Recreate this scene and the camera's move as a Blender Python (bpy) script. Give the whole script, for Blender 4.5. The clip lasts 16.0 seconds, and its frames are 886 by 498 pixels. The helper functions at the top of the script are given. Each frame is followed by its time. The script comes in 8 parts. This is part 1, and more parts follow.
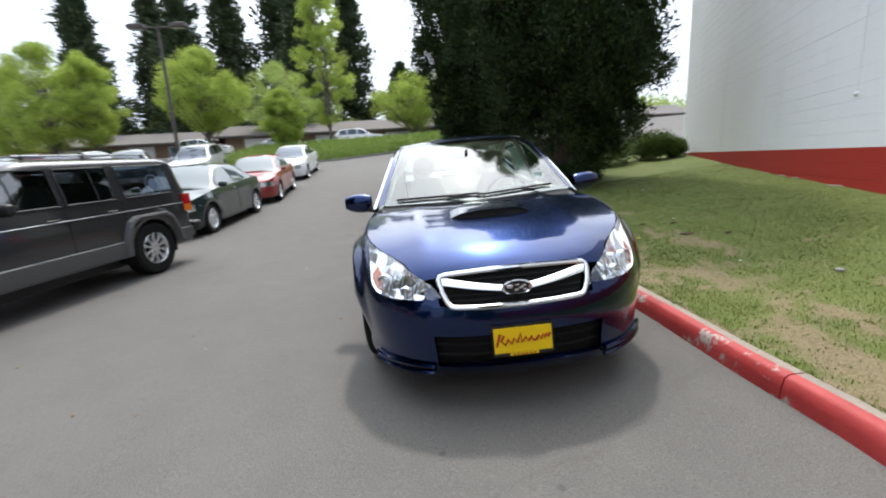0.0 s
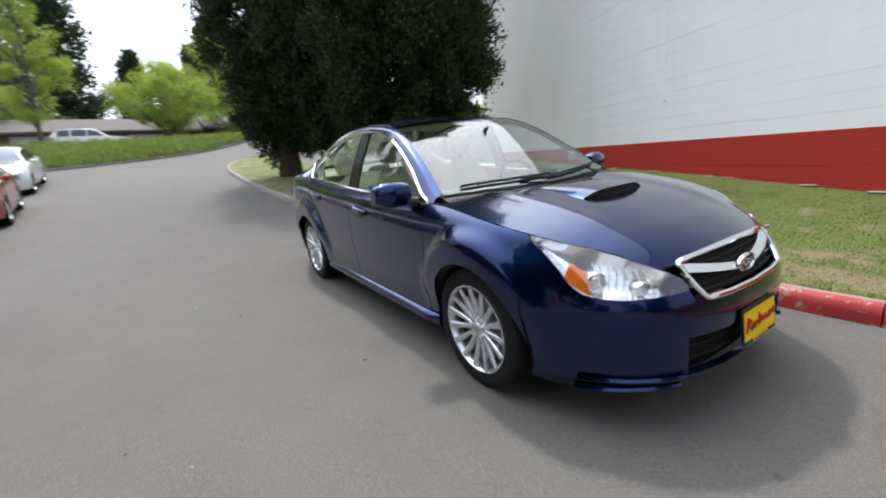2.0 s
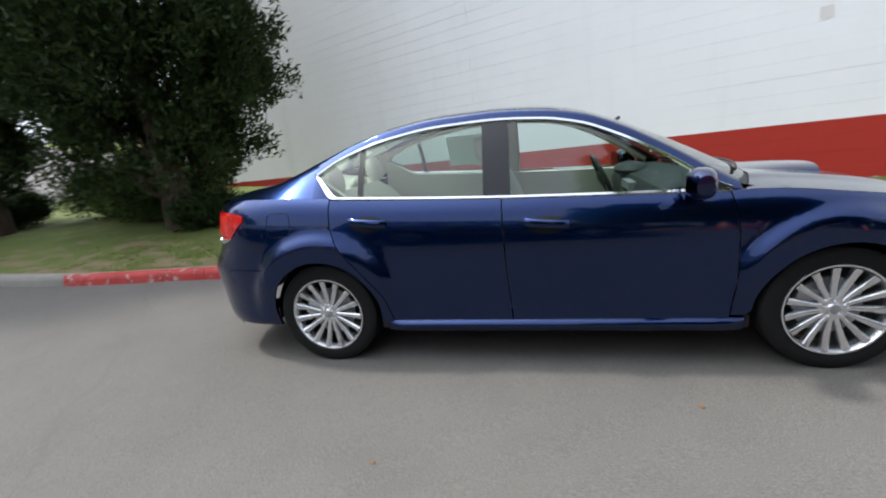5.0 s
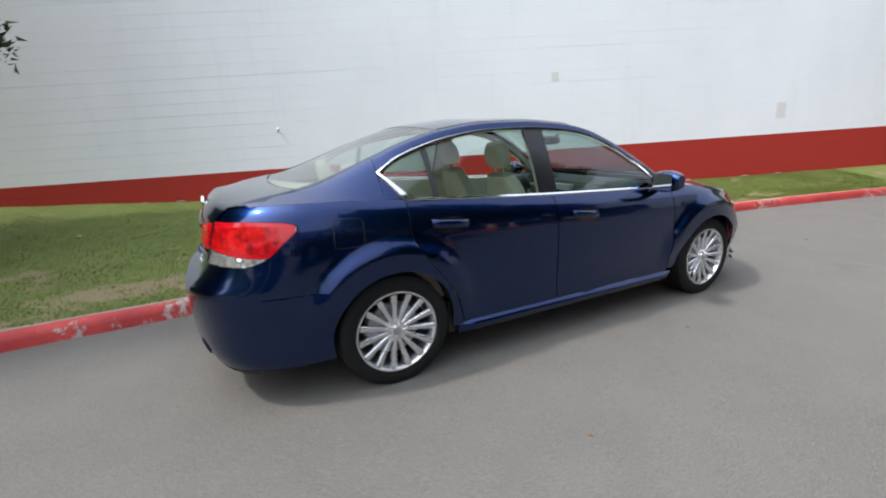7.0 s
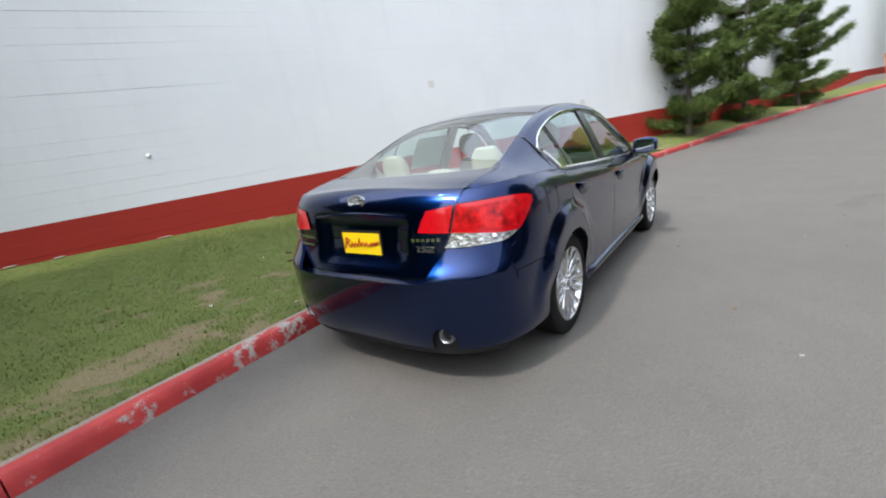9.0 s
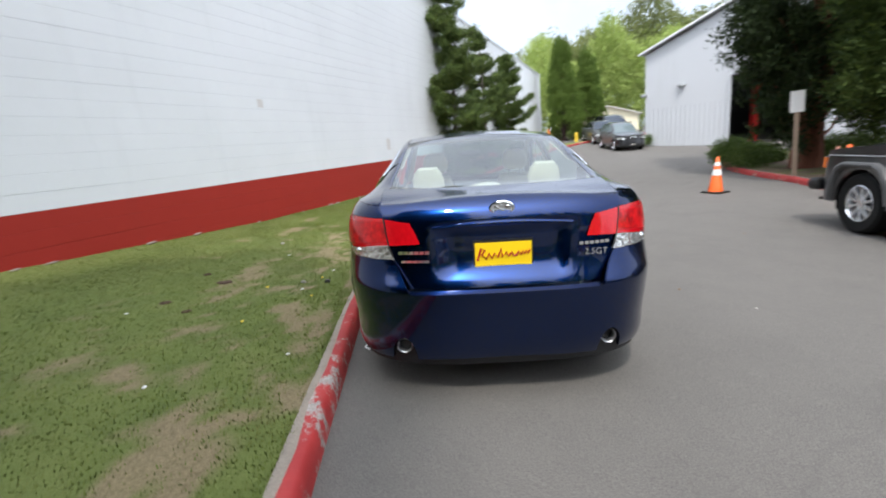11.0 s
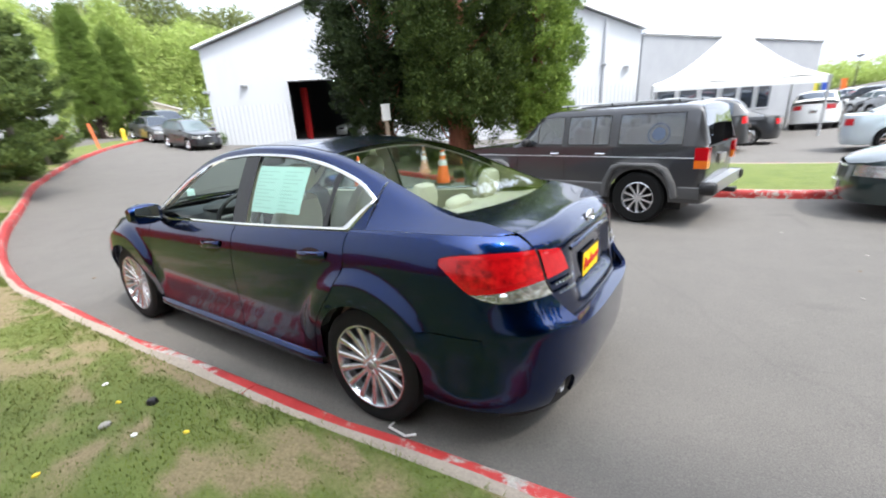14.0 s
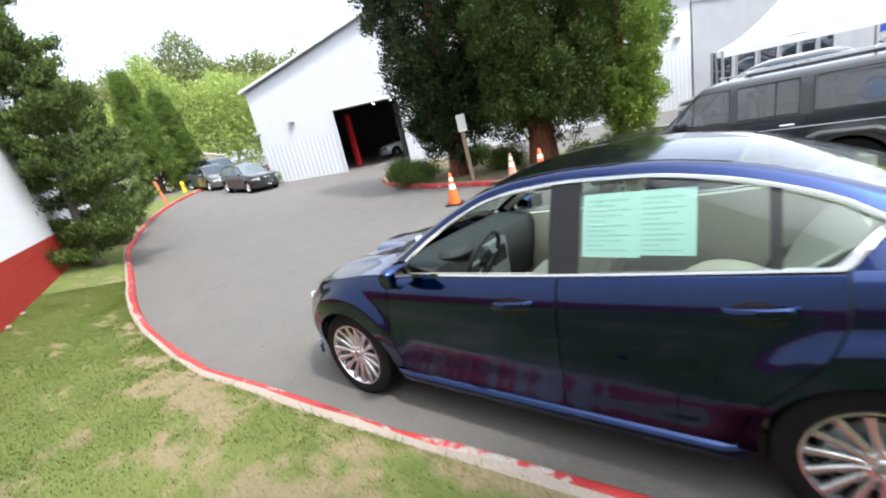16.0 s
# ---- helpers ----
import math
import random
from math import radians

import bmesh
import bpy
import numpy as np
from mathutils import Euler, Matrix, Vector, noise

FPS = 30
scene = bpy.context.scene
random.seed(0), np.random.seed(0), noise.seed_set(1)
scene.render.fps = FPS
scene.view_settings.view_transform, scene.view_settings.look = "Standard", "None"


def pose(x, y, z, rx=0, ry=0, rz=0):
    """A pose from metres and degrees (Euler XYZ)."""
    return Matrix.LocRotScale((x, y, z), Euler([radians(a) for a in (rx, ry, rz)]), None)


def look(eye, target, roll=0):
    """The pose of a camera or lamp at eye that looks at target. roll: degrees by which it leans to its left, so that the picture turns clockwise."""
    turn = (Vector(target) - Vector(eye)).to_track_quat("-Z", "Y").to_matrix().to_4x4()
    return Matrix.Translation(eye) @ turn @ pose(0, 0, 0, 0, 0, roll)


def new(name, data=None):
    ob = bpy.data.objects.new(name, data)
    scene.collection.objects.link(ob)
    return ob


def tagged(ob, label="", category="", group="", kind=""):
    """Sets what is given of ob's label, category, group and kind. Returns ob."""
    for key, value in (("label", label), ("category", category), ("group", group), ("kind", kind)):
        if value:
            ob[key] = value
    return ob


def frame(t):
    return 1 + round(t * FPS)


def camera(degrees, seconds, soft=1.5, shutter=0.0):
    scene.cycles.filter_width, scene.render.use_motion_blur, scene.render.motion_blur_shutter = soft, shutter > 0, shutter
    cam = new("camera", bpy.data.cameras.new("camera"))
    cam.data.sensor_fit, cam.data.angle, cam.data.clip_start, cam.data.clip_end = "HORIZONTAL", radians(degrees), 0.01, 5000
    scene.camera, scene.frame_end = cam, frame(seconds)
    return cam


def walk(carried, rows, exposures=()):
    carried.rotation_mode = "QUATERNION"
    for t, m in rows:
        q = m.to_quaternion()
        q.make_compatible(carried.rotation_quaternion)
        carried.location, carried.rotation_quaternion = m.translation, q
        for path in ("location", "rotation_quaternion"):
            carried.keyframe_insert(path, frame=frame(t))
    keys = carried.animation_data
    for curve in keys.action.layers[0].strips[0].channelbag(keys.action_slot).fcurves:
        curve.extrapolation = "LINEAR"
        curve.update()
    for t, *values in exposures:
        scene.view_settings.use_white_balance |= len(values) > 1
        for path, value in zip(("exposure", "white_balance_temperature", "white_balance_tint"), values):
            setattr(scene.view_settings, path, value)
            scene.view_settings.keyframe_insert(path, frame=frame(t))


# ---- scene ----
cam = camera(92.37, 16.0, soft=1.9, shutter=0.5)
PATH = [
    (0, (-0.491, -4.297, 1.252), (-0.396, -2.338, 0.856), -2.93),
    (0.5, (-0.931, -4.134, 1.217), (-0.561, -2.207, 0.833), -2.57),
    (1, (-1.365, -3.846, 1.195), (-0.825, -1.952, 0.846), -4.12),
    (1.5, (-1.77, -3.481, 1.176), (-0.992, -1.677, 0.802), -4.82),
    (2, (-2.138, -3.061, 1.16), (-1.082, -1.415, 0.74), -3.79),
    (2.5, (-2.483, -2.607, 1.165), (-1.197, -1.128, 0.767), -2.82),
    (3, (-2.802, -2.146, 1.161), (-1.363, -0.85, 0.661), -2.82),
    (3.5, (-3.022, -1.629, 1.169), (-1.41, -0.561, 0.657), -2.69),
    (4, (-3.193, -1.078, 1.193), (-1.467, -0.204, 0.685), -2.45),
    (4.2, (-3.236, -0.851, 1.194), (-1.483, -0.024, 0.703), -3.92),
    (6.3, (-3.199, 1.342, 1.247), (-1.289, 0.913, 0.838), -3.8),
    (6.5, (-3.144, 1.555, 1.265), (-1.276, 1.001, 0.812), -3.32),
    (7, (-3.027, 2.089, 1.276), (-1.273, 1.237, 0.832), -3.99),
    (7.5, (-2.815, 2.59, 1.302), (-1.149, 1.568, 0.877), -6.07),
    (8, (-2.578, 3.09, 1.302), (-1.09, 1.812, 0.907), -6.23),
    (8.5, (-2.258, 3.527, 1.311), (-0.897, 2.119, 0.908), -7.31),
    (8.7, (-2.106, 3.68, 1.313), (-0.81, 2.225, 0.863), -8.84),
    (10.8, (0.007, 4.428, 1.406), (0.192, 2.497, 0.919), -6.65),
    (11, (0.211, 4.403, 1.419), (0.266, 2.46, 0.949), -6.07),
    (11.5, (0.658, 4.327, 1.44), (0.344, 2.409, 0.968), -6.1),
    (12, (1.083, 4.158, 1.51), (0.476, 2.316, 1.023), -6.39),
    (12.5, (1.46, 3.958, 1.552), (0.554, 2.254, 1.027), -5.93),
    (13, (1.76, 3.671, 1.59), (0.585, 2.14, 1.062), -7.14),
    (13.5, (2.016, 3.266, 1.643), (0.682, 1.909, 1.028), -5.36),
    (14, (2.24, 2.819, 1.694), (0.672, 1.757, 1.05), -3.28),
    (14.5, (2.467, 2.335, 1.772), (0.819, 1.41, 1.116), -0.53),
    (15, (2.608, 1.881, 1.786), (0.912, 1.088, 1.082), -2.75),
    (15.5, (2.667, 1.417, 1.819), (1.099, 0.353, 1.178), -9.36),
    (16, (2.566, 1.009, 1.88), (1.077, -0.19, 1.291), -12.45),
]
walk(cam, [(t, look(e, a, roll)) for t, e, a, roll in PATH], [(0.0, -0.16), (4.0, -0.10), (7.0, 0.0), (12.5, -0.03), (13.0, 0.13), (13.5, 0.38), (14.0, 0.55), (15.0, 0.52), (16.0, 0.48)])

# ---- sky and sun: bright haze with thin cloud, the sun high behind the far end of the road ----
SUN_DIR = Vector((0.06, 0.60, 1.0)).normalized()
world = bpy.data.worlds.new("world")
scene.world = world
world.use_nodes = True
wn, wl = world.node_tree.nodes, world.node_tree.links
wn.clear()
w_out = wn.new("ShaderNodeOutputWorld")
w_bg = wn.new("ShaderNodeBackground")
w_sky = wn.new("ShaderNodeTexSky")
w_sky.sky_type = "NISHITA"
w_sky.sun_disc = False
w_sky.sun_elevation = math.asin(SUN_DIR.z)
w_sky.sun_rotation = math.atan2(SUN_DIR.x, SUN_DIR.y)
w_sky.dust_density = 4.0
w_sky.air_density = 1.0
w_coord = wn.new("ShaderNodeTexCoord")
w_noise = wn.new("ShaderNodeTexNoise")
w_noise.inputs["Scale"].default_value = 2.2
w_noise.inputs["Detail"].default_value = 6.0
w_noise.inputs["Roughness"].default_value = 0.6
w_ramp = wn.new("ShaderNodeValToRGB")
w_ramp.color_ramp.elements[0].position = 0.36
w_ramp.color_ramp.elements[0].color = (0.74, 0.74, 0.74, 1)
w_ramp.color_ramp.elements[1].position = 0.60
w_ramp.color_ramp.elements[1].color = (0.97, 0.97, 0.97, 1)
w_mix = wn.new("ShaderNodeMix")
w_mix.data_type = "RGBA"
w_mix.inputs["B"].default_value = (8.8, 9.8, 11.6, 1)
wl.new(w_coord.outputs["Generated"], w_noise.inputs["Vector"])
wl.new(w_noise.outputs["Fac"], w_ramp.inputs["Fac"])
wl.new(w_ramp.outputs["Color"], w_mix.inputs["Factor"])
wl.new(w_sky.outputs["Color"], w_mix.inputs["A"])
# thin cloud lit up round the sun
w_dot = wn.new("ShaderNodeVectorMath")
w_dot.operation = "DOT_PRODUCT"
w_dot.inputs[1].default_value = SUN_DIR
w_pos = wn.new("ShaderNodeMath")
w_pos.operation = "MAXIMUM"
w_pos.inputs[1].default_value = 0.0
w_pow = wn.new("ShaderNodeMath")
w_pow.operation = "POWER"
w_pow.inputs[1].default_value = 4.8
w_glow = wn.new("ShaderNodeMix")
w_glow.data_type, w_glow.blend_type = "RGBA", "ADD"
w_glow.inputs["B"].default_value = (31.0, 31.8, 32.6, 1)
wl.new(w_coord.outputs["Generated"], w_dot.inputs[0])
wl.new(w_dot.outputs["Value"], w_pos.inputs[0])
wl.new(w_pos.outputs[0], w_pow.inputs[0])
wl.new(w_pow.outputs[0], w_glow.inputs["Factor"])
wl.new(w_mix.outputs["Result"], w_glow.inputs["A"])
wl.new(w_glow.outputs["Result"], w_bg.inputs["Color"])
w_bg.inputs["Strength"].default_value = 0.138
wl.new(w_bg.outputs["Background"], w_out.inputs["Surface"])
sun = new("sun", bpy.data.lights.new("sun", "SUN"))
sun.data.energy = 3.1
sun.data.angle = radians(3.5)
sun.data.color = (1.0, 0.96, 0.91)
sun.matrix_world = look(SUN_DIR * 60, (0, 0, 0))
scene.view_settings.exposure = 0.0

# ---- materials ----
class Mat:
    """A small builder of node materials."""

    def __init__(self, name, color=(0.5, 0.5, 0.5), rough=0.6, metal=0.0, **more):
        self.m = bpy.data.materials.new(name)
        self.m.use_nodes = True
        self.n, self.l = self.m.node_tree.nodes, self.m.node_tree.links
        self.b = self.n["Principled BSDF"]
        self.set("Base Color", (*color, 1))
        self.set("Roughness", rough)
        self.set("Metallic", metal)
        for k, v in more.items():
            self.set(k.replace("_", " "), v)

    def set(self, key, v):
        self.b.inputs[key].default_value = v
        return self

    def node(self, kind, **inputs):
        nd = self.n.new(kind)
        for k, v in inputs.items():
            nd.inputs[k.replace("_", " ")].default_value = v
        return nd

    def noise(self, scale, detail=4.0, rough=0.55, coord="Object", stretch=None, distort=0.0):
        nd = self.node("ShaderNodeTexNoise", Scale=scale, Detail=detail, Roughness=rough, Distortion=distort)
        tc = self.n.new("ShaderNodeTexCoord")
        if stretch:
            mp = self.n.new("ShaderNodeMapping")
            mp.inputs["Scale"].default_value = stretch
            self.l.new(tc.outputs[coord], mp.inputs["Vector"])
            self.l.new(mp.outputs["Vector"], nd.inputs["Vector"])
        else:
            self.l.new(tc.outputs[coord], nd.inputs["Vector"])
        return nd.outputs["Fac"]

    def ramp(self, fac, *stops):
        nd = self.n.new("ShaderNodeValToRGB")
        el = nd.color_ramp.elements
        while len(el) < len(stops):
            el.new(0.5)
        for e, (p, c) in zip(el, stops):
            e.position, e.color = p, (*c, 1) if len(c) == 3 else c
        self.l.new(fac, nd.inputs["Fac"])
        return nd.outputs["Color"]

    def mix(self, fac, a, b, blend="MIX"):
        nd = self.n.new("ShaderNodeMix")
        nd.data_type, nd.blend_type = "RGBA", blend
        for key, v in (("Factor", fac), ("A", a), ("B", b)):
            if isinstance(v, bpy.types.NodeSocket):
                self.l.new(v, nd.inputs[key])
            else:
                nd.inputs[key].default_value = v if key == "Factor" else (*v, 1)
        return nd.outputs["Result"]

    def to(self, key, out):
        self.l.new(out, self.b.inputs[key])
        return self

    def bump(self, fac, strength=0.3, dist=0.01):
        nd = self.node("ShaderNodeBump", Strength=strength, Distance=dist)
        self.l.new(fac, nd.inputs["Height"])
        if self.b.inputs["Normal"].is_linked:
            self.l.new(self.b.inputs["Normal"].links[0].from_socket, nd.inputs["Normal"])
        self.l.new(nd.outputs["Normal"], self.b.inputs["Normal"])
        return self

    def vary(self, amount=0.25):
        """Brightness that differs from object to object."""
        info = self.n.new("ShaderNodeObjectInfo")
        return self.ramp(info.outputs["Random"], (0.0, (1 - amount,) * 3), (1.0, (1.0,) * 3))


def glass_mat(name, tint, gloss=1.0, rough=0.0, base=0.11):
    m = bpy.data.materials.new(name)
    m.use_nodes = True
    n, l = m.node_tree.nodes, m.node_tree.links
    n.clear()
    out, mixs = n.new("ShaderNodeOutputMaterial"), n.new("ShaderNodeMixShader")
    tr, gl, fr = n.new("ShaderNodeBsdfTransparent"), n.new("ShaderNodeBsdfGlossy"), n.new("ShaderNodeLayerWeight")
    pw, ma = n.new("ShaderNodeMath"), n.new("ShaderNodeMath")
    pw.operation, ma.operation = "POWER", "MULTIPLY_ADD"
    pw.inputs[1].default_value, ma.inputs[1].default_value, ma.inputs[2].default_value = 4.0, 0.98 - base, base
    fr.inputs["Blend"].default_value = 0.5
    tr.inputs["Color"].default_value = (*tint, 1)
    gl.inputs["Roughness"].default_value = rough
    gl.inputs["Color"].default_value = (gloss, gloss, gloss, 1)
    l.new(fr.outputs["Facing"], pw.inputs[0])
    l.new(pw.outputs[0], ma.inputs[0])
    l.new(ma.outputs[0], mixs.inputs["Fac"])
    l.new(tr.outputs["BSDF"], mixs.inputs[1])
    l.new(gl.outputs["BSDF"], mixs.inputs[2])
    l.new(mixs.outputs["Shader"], out.inputs["Surface"])
    return m


def paint(name, color, metal=0.35, rough=0.38, coat=1.0, ior=1.5):
    """Clear-coated car paint with a fine flake."""
    q = Mat(name, color, rough, metal, Specular_IOR_Level=0.2 if metal > 0.9 else 0.5, Coat_Weight=coat, Coat_Roughness=0.02, Coat_IOR=ior)
    fl = q.noise(900, 1.0)
    lo = tuple(c * 0.8 for c in color)
    hi = tuple(min(1, c * 1.25 + 0.002) for c in color)
    q.to("Base Color", q.ramp(fl, (0.35, lo), (0.7, hi)))
    dust = q.noise(5.0, 5.0)
    q.to("Coat Roughness", q.ramp(dust, (0.35, (0.012,) * 3), (0.75, (0.05,) * 3)))
    return q.m


def asphalt():
    q = Mat("asphalt", (0.105, 0.098, 0.089), 0.9)
    big, mid, grit = q.noise(0.35, 5, 0.6), q.noise(2.2, 6, 0.65), q.noise(140, 3, 0.7)
    c = q.ramp(big, (0.30, (0.093, 0.086, 0.079)), (0.55, (0.114, 0.106, 0.097)), (0.75, (0.133, 0.124, 0.112)))
    c = q.mix(0.5, c, q.ramp(mid, (0.3, (0.077, 0.072, 0.067)), (0.6, (0.124, 0.115, 0.105))))
    c = q.mix(0.45, c, q.ramp(grit, (0.32, (0.037, 0.035, 0.034)), (0.5, (0.118, 0.110, 0.100)), (0.72, (0.222, 0.208, 0.189))))
    # damp-looking oil stains and fine tar cracks
    spots = q.noise(0.9, 3, 0.5, distort=0.6)
    c = q.mix(q.ramp(spots, (0.66, (0, 0, 0)), (0.74, (0.340, 0.326, 0.315))), c, (0.047, 0.044, 0.042))
    vor = q.node("ShaderNodeTexVoronoi", Scale=0.22)
    vor.feature = "DISTANCE_TO_EDGE"
    tc = q.n.new("ShaderNodeTexCoord")
    warp = q.node("ShaderNodeTexNoise", Scale=1.4, Detail=5.0)
    wmix = q.n.new("ShaderNodeMix")
    wmix.data_type = "RGBA"
    wmix.inputs["Factor"].default_value = 0.28
    q.l.new(tc.outputs["Object"], warp.inputs["Vector"])
    q.l.new(tc.outputs["Object"], wmix.inputs["A"])
    q.l.new(warp.outputs["Color"], wmix.inputs["B"])
    q.l.new(wmix.outputs["Result"], vor.inputs["Vector"])
    c = q.mix(q.ramp(vor.outputs["Distance"], (0.0, (0.14,) * 3), (0.003, (0, 0, 0))), c, (0.044, 0.041, 0.040))
    # pale chips and dark specks of loose grit
    for sc_, lim, rad, tone in ((5.0, 0.90, 0.030, (0.20, 0.19, 0.175)), (2.3, 0.86, 0.035, (0.04, 0.04, 0.04)), (26.0, 0.70, 0.12, (0.16, 0.155, 0.145))):
        v2 = q.node("ShaderNodeTexVoronoi", Scale=sc_)
        q.l.new(tc.outputs["Object"], v2.inputs["Vector"])
        sep = q.n.new("ShaderNodeSeparateColor")
        q.l.new(v2.outputs["Color"], sep.inputs["Color"])
        keep = q.ramp(sep.outputs[0], (lim, (0, 0, 0)), (lim + 0.01, (1, 1, 1)))
        spot = q.ramp(v2.outputs["Distance"], (rad, (0.45,) * 3), (rad * 1.5, (0, 0, 0)))
        c = q.mix(q.mix(1.0, keep, spot, "MULTIPLY"), c, tone)
    q.to("Base Color", c)
    q.bump(grit, 0.5, 0.004).bump(mid, 0.15, 0.02)
    return q.m


def lawn_soil():
    """Turf with bare earth where the worn mask says so."""
    q = Mat("lawn", (0.1, 0.16, 0.03), 0.95)
    big, mid, fine = q.noise(0.7, 5, 0.65), q.noise(2.6, 6, 0.65), q.noise(60, 4, 0.7)
    green = q.ramp(mid, (0.3, (0.068, 0.098, 0.016)), (0.5, (0.100, 0.132, 0.024)), (0.72, (0.130, 0.156, 0.034)))
    dirt = q.ramp(fine, (0.3, (0.15, 0.095, 0.060)), (0.7, (0.30, 0.21, 0.14)))
    att = q.n.new("ShaderNodeAttribute")
    att.attribute_name = "worn"
    c = q.mix(q.ramp(att.outputs["Fac"], (0.1, (0, 0, 0)), (0.8, (0.95,) * 3)), green, dirt)
    c = q.mix(0.22, c, q.ramp(fine, (0.3, (0.07, 0.11, 0.018)), (0.65, (0.20, 0.24, 0.07))))
    c = q.mix(q.ramp(big, (0.45, (0, 0, 0)), (0.7, (0.22,) * 3)), c, (0.20, 0.19, 0.07))
    q.to("Base Color", c)
    q.bump(fine, 0.7, 0.02).bump(mid, 0.4, 0.05)
    return q.m


def grass_mat():
    """Blades: deep green, lime and straw in drifts."""
    q = Mat("grass_blade", (0.2, 0.3, 0.06), 0.7, 0.0, Specular_IOR_Level=0.2)
    geo = q.n.new("ShaderNodeNewGeometry")
    c = q.ramp(geo.outputs["Random Per Island"], (0.0, (0.096, 0.128, 0.021)), (0.6, (0.124, 0.160, 0.027)), (1.0, (0.156, 0.164, 0.042)))
    c = q.mix(q.ramp(q.noise(0.9, 5, 0.65), (0.48, (0, 0, 0)), (0.72, (0.6,) * 3)), c, (0.165, 0.132, 0.060))
    c = q.mix(q.ramp(q.noise(1.7, 5, 0.65, distort=0.5), (0.46, (0, 0, 0)), (0.70, (0.65,) * 3)), c, (0.058, 0.100, 0.016))
    q.to("Base Color", c)
    tl, add, out = q.n.new("ShaderNodeBsdfTranslucent"), q.n.new("ShaderNodeMixShader"), q.n["Material Output"]
    q.l.new(c, tl.inputs["Color"])
    add.inputs["Fac"].default_value = 0.5
    q.l.new(q.b.outputs["BSDF"], add.inputs[1])
    q.l.new(tl.outputs["BSDF"], add.inputs[2])
    q.l.new(add.outputs["Shader"], out.inputs["Surface"])
    return q.m


def leaf_mat(name, dark, light, rough=0.6, trans=0.25):
    q = Mat(name, light, rough)
    geo = q.n.new("ShaderNodeNewGeometry")
    c = q.ramp(geo.outputs["Random Per Island"], (0.0, dark), (0.55, tuple((a + b) / 2 for a, b in zip(dark, light))), (1.0, light))
    patch = q.noise(0.8, 3)
    c = q.mix(q.ramp(patch, (0.42, (0, 0, 0)), (0.75, (0.4,) * 3)), c, dark)
    q.to("Base Color", c)
    q.set("Specular IOR Level", 0.25)
    # a little light passes through the leaves
    tl, add, out = q.n.new("ShaderNodeBsdfTranslucent"), q.n.new("ShaderNodeMixShader"), q.n["Material Output"]
    q.l.new(c, tl.inputs["Color"])
    add.inputs["Fac"].default_value = trans
    q.l.new(q.b.outputs["BSDF"], add.inputs[1])
    q.l.new(tl.outputs["BSDF"], add.inputs[2])
    q.l.new(add.outputs["Shader"], out.inputs["Surface"])
    return q.m


def bark(name, color):
    q = Mat(name, color, 0.95)
    f = q.noise(9, 6, 0.7, stretch=(1, 1, 0.15))
    q.to("Base Color", q.ramp(f, (0.3, tuple(c * 0.45 for c in color)), (0.7, tuple(c * 1.3 for c in color))))
    q.bump(f, 1.0, 0.05)
    return q.m


def wall_paint(name, color, stain, line_dark=0.0):
    """Rolled masonry paint with rain streaks and rubbed patches."""
    q = Mat(name, color, 0.7, 0.0, Specular_IOR_Level=0.2)
    streak = q.noise(1.6, 5, 0.6, stretch=(1.0, 1.0, 0.12))
    blot = q.noise(0.5, 5, 0.6)
    fine = q.noise(45, 4, 0.6)
    c = q.ramp(blot, (0.3, tuple(v * 0.93 for v in color)), (0.7, color))
    c = q.mix(q.ramp(streak, (0.56, (0, 0, 0)), (0.8, (0.30,) * 3)), c, stain)
    q.to("Base Color", c)
    q.bump(fine, 0.25, 0.004).bump(q.noise(6, 4), 0.12, 0.01)
    return q.m


def worn_red():
    """Red traffic paint over grey concrete, chipped and scuffed."""
    q = Mat("red_kerb_paint", (0.42, 0.03, 0.028), 0.6)
    chips, wide = q.noise(11, 8, 0.75), q.noise(1.3, 4, 0.65)
    conc = q.ramp(q.noise(60, 4, 0.7), (0.3, (0.22, 0.20, 0.18)), (0.7, (0.46, 0.43, 0.39)))
    red = q.ramp(q.noise(4, 5), (0.3, (0.29, 0.017, 0.017)), (0.7, (0.45, 0.040, 0.036)))
    q.to("Base Color", q.mix(q.ramp(q.mix(0.45, chips, wide), (0.545, (0, 0, 0)), (0.585, (1, 1, 1))), red, conc))
    q.bump(chips, 0.4, 0.01)
    return q.m


def concrete(name="concrete", color=(0.27, 0.255, 0.23)):
    q = Mat(name, color, 0.9)
    f, g = q.noise(3, 6, 0.65), q.noise(70, 4, 0.7)
    c = q.mix(0.5, q.ramp(f, (0.3, tuple(v * 0.6 for v in color)), (0.7, color)), q.ramp(g, (0.3, tuple(v * 0.6 for v in color)), (0.7, tuple(v * 1.2 for v in color))))
    q.to("Base Color", c)
    q.bump(g, 0.5, 0.005)
    return q.m


M_BLUE = paint("deep_blue_pearl_paint", (0.0018, 0.0175, 0.088), 1.0, 0.25, ior=1.43)
M_GLASS = glass_mat("clear_car_glass", (0.66, 0.78, 0.74), 1.0, 0.0, 0.065)
M_REARGLASS = glass_mat("green_rear_glass", (0.82, 0.92, 0.87), 1.0, 0.01, 0.17)
M_SCREEN = glass_mat("dusty_windscreen_glass", (0.60, 0.72, 0.69), 0.92, 0.04, 0.105)
M_TINT = glass_mat("tinted_car_glass", (0.16, 0.19, 0.20))
M_LENS = glass_mat("clear_lamp_lens", (0.97, 0.98, 0.98))
M_CHROME = Mat("chrome", (0.86, 0.87, 0.88), 0.07, 1.0).m
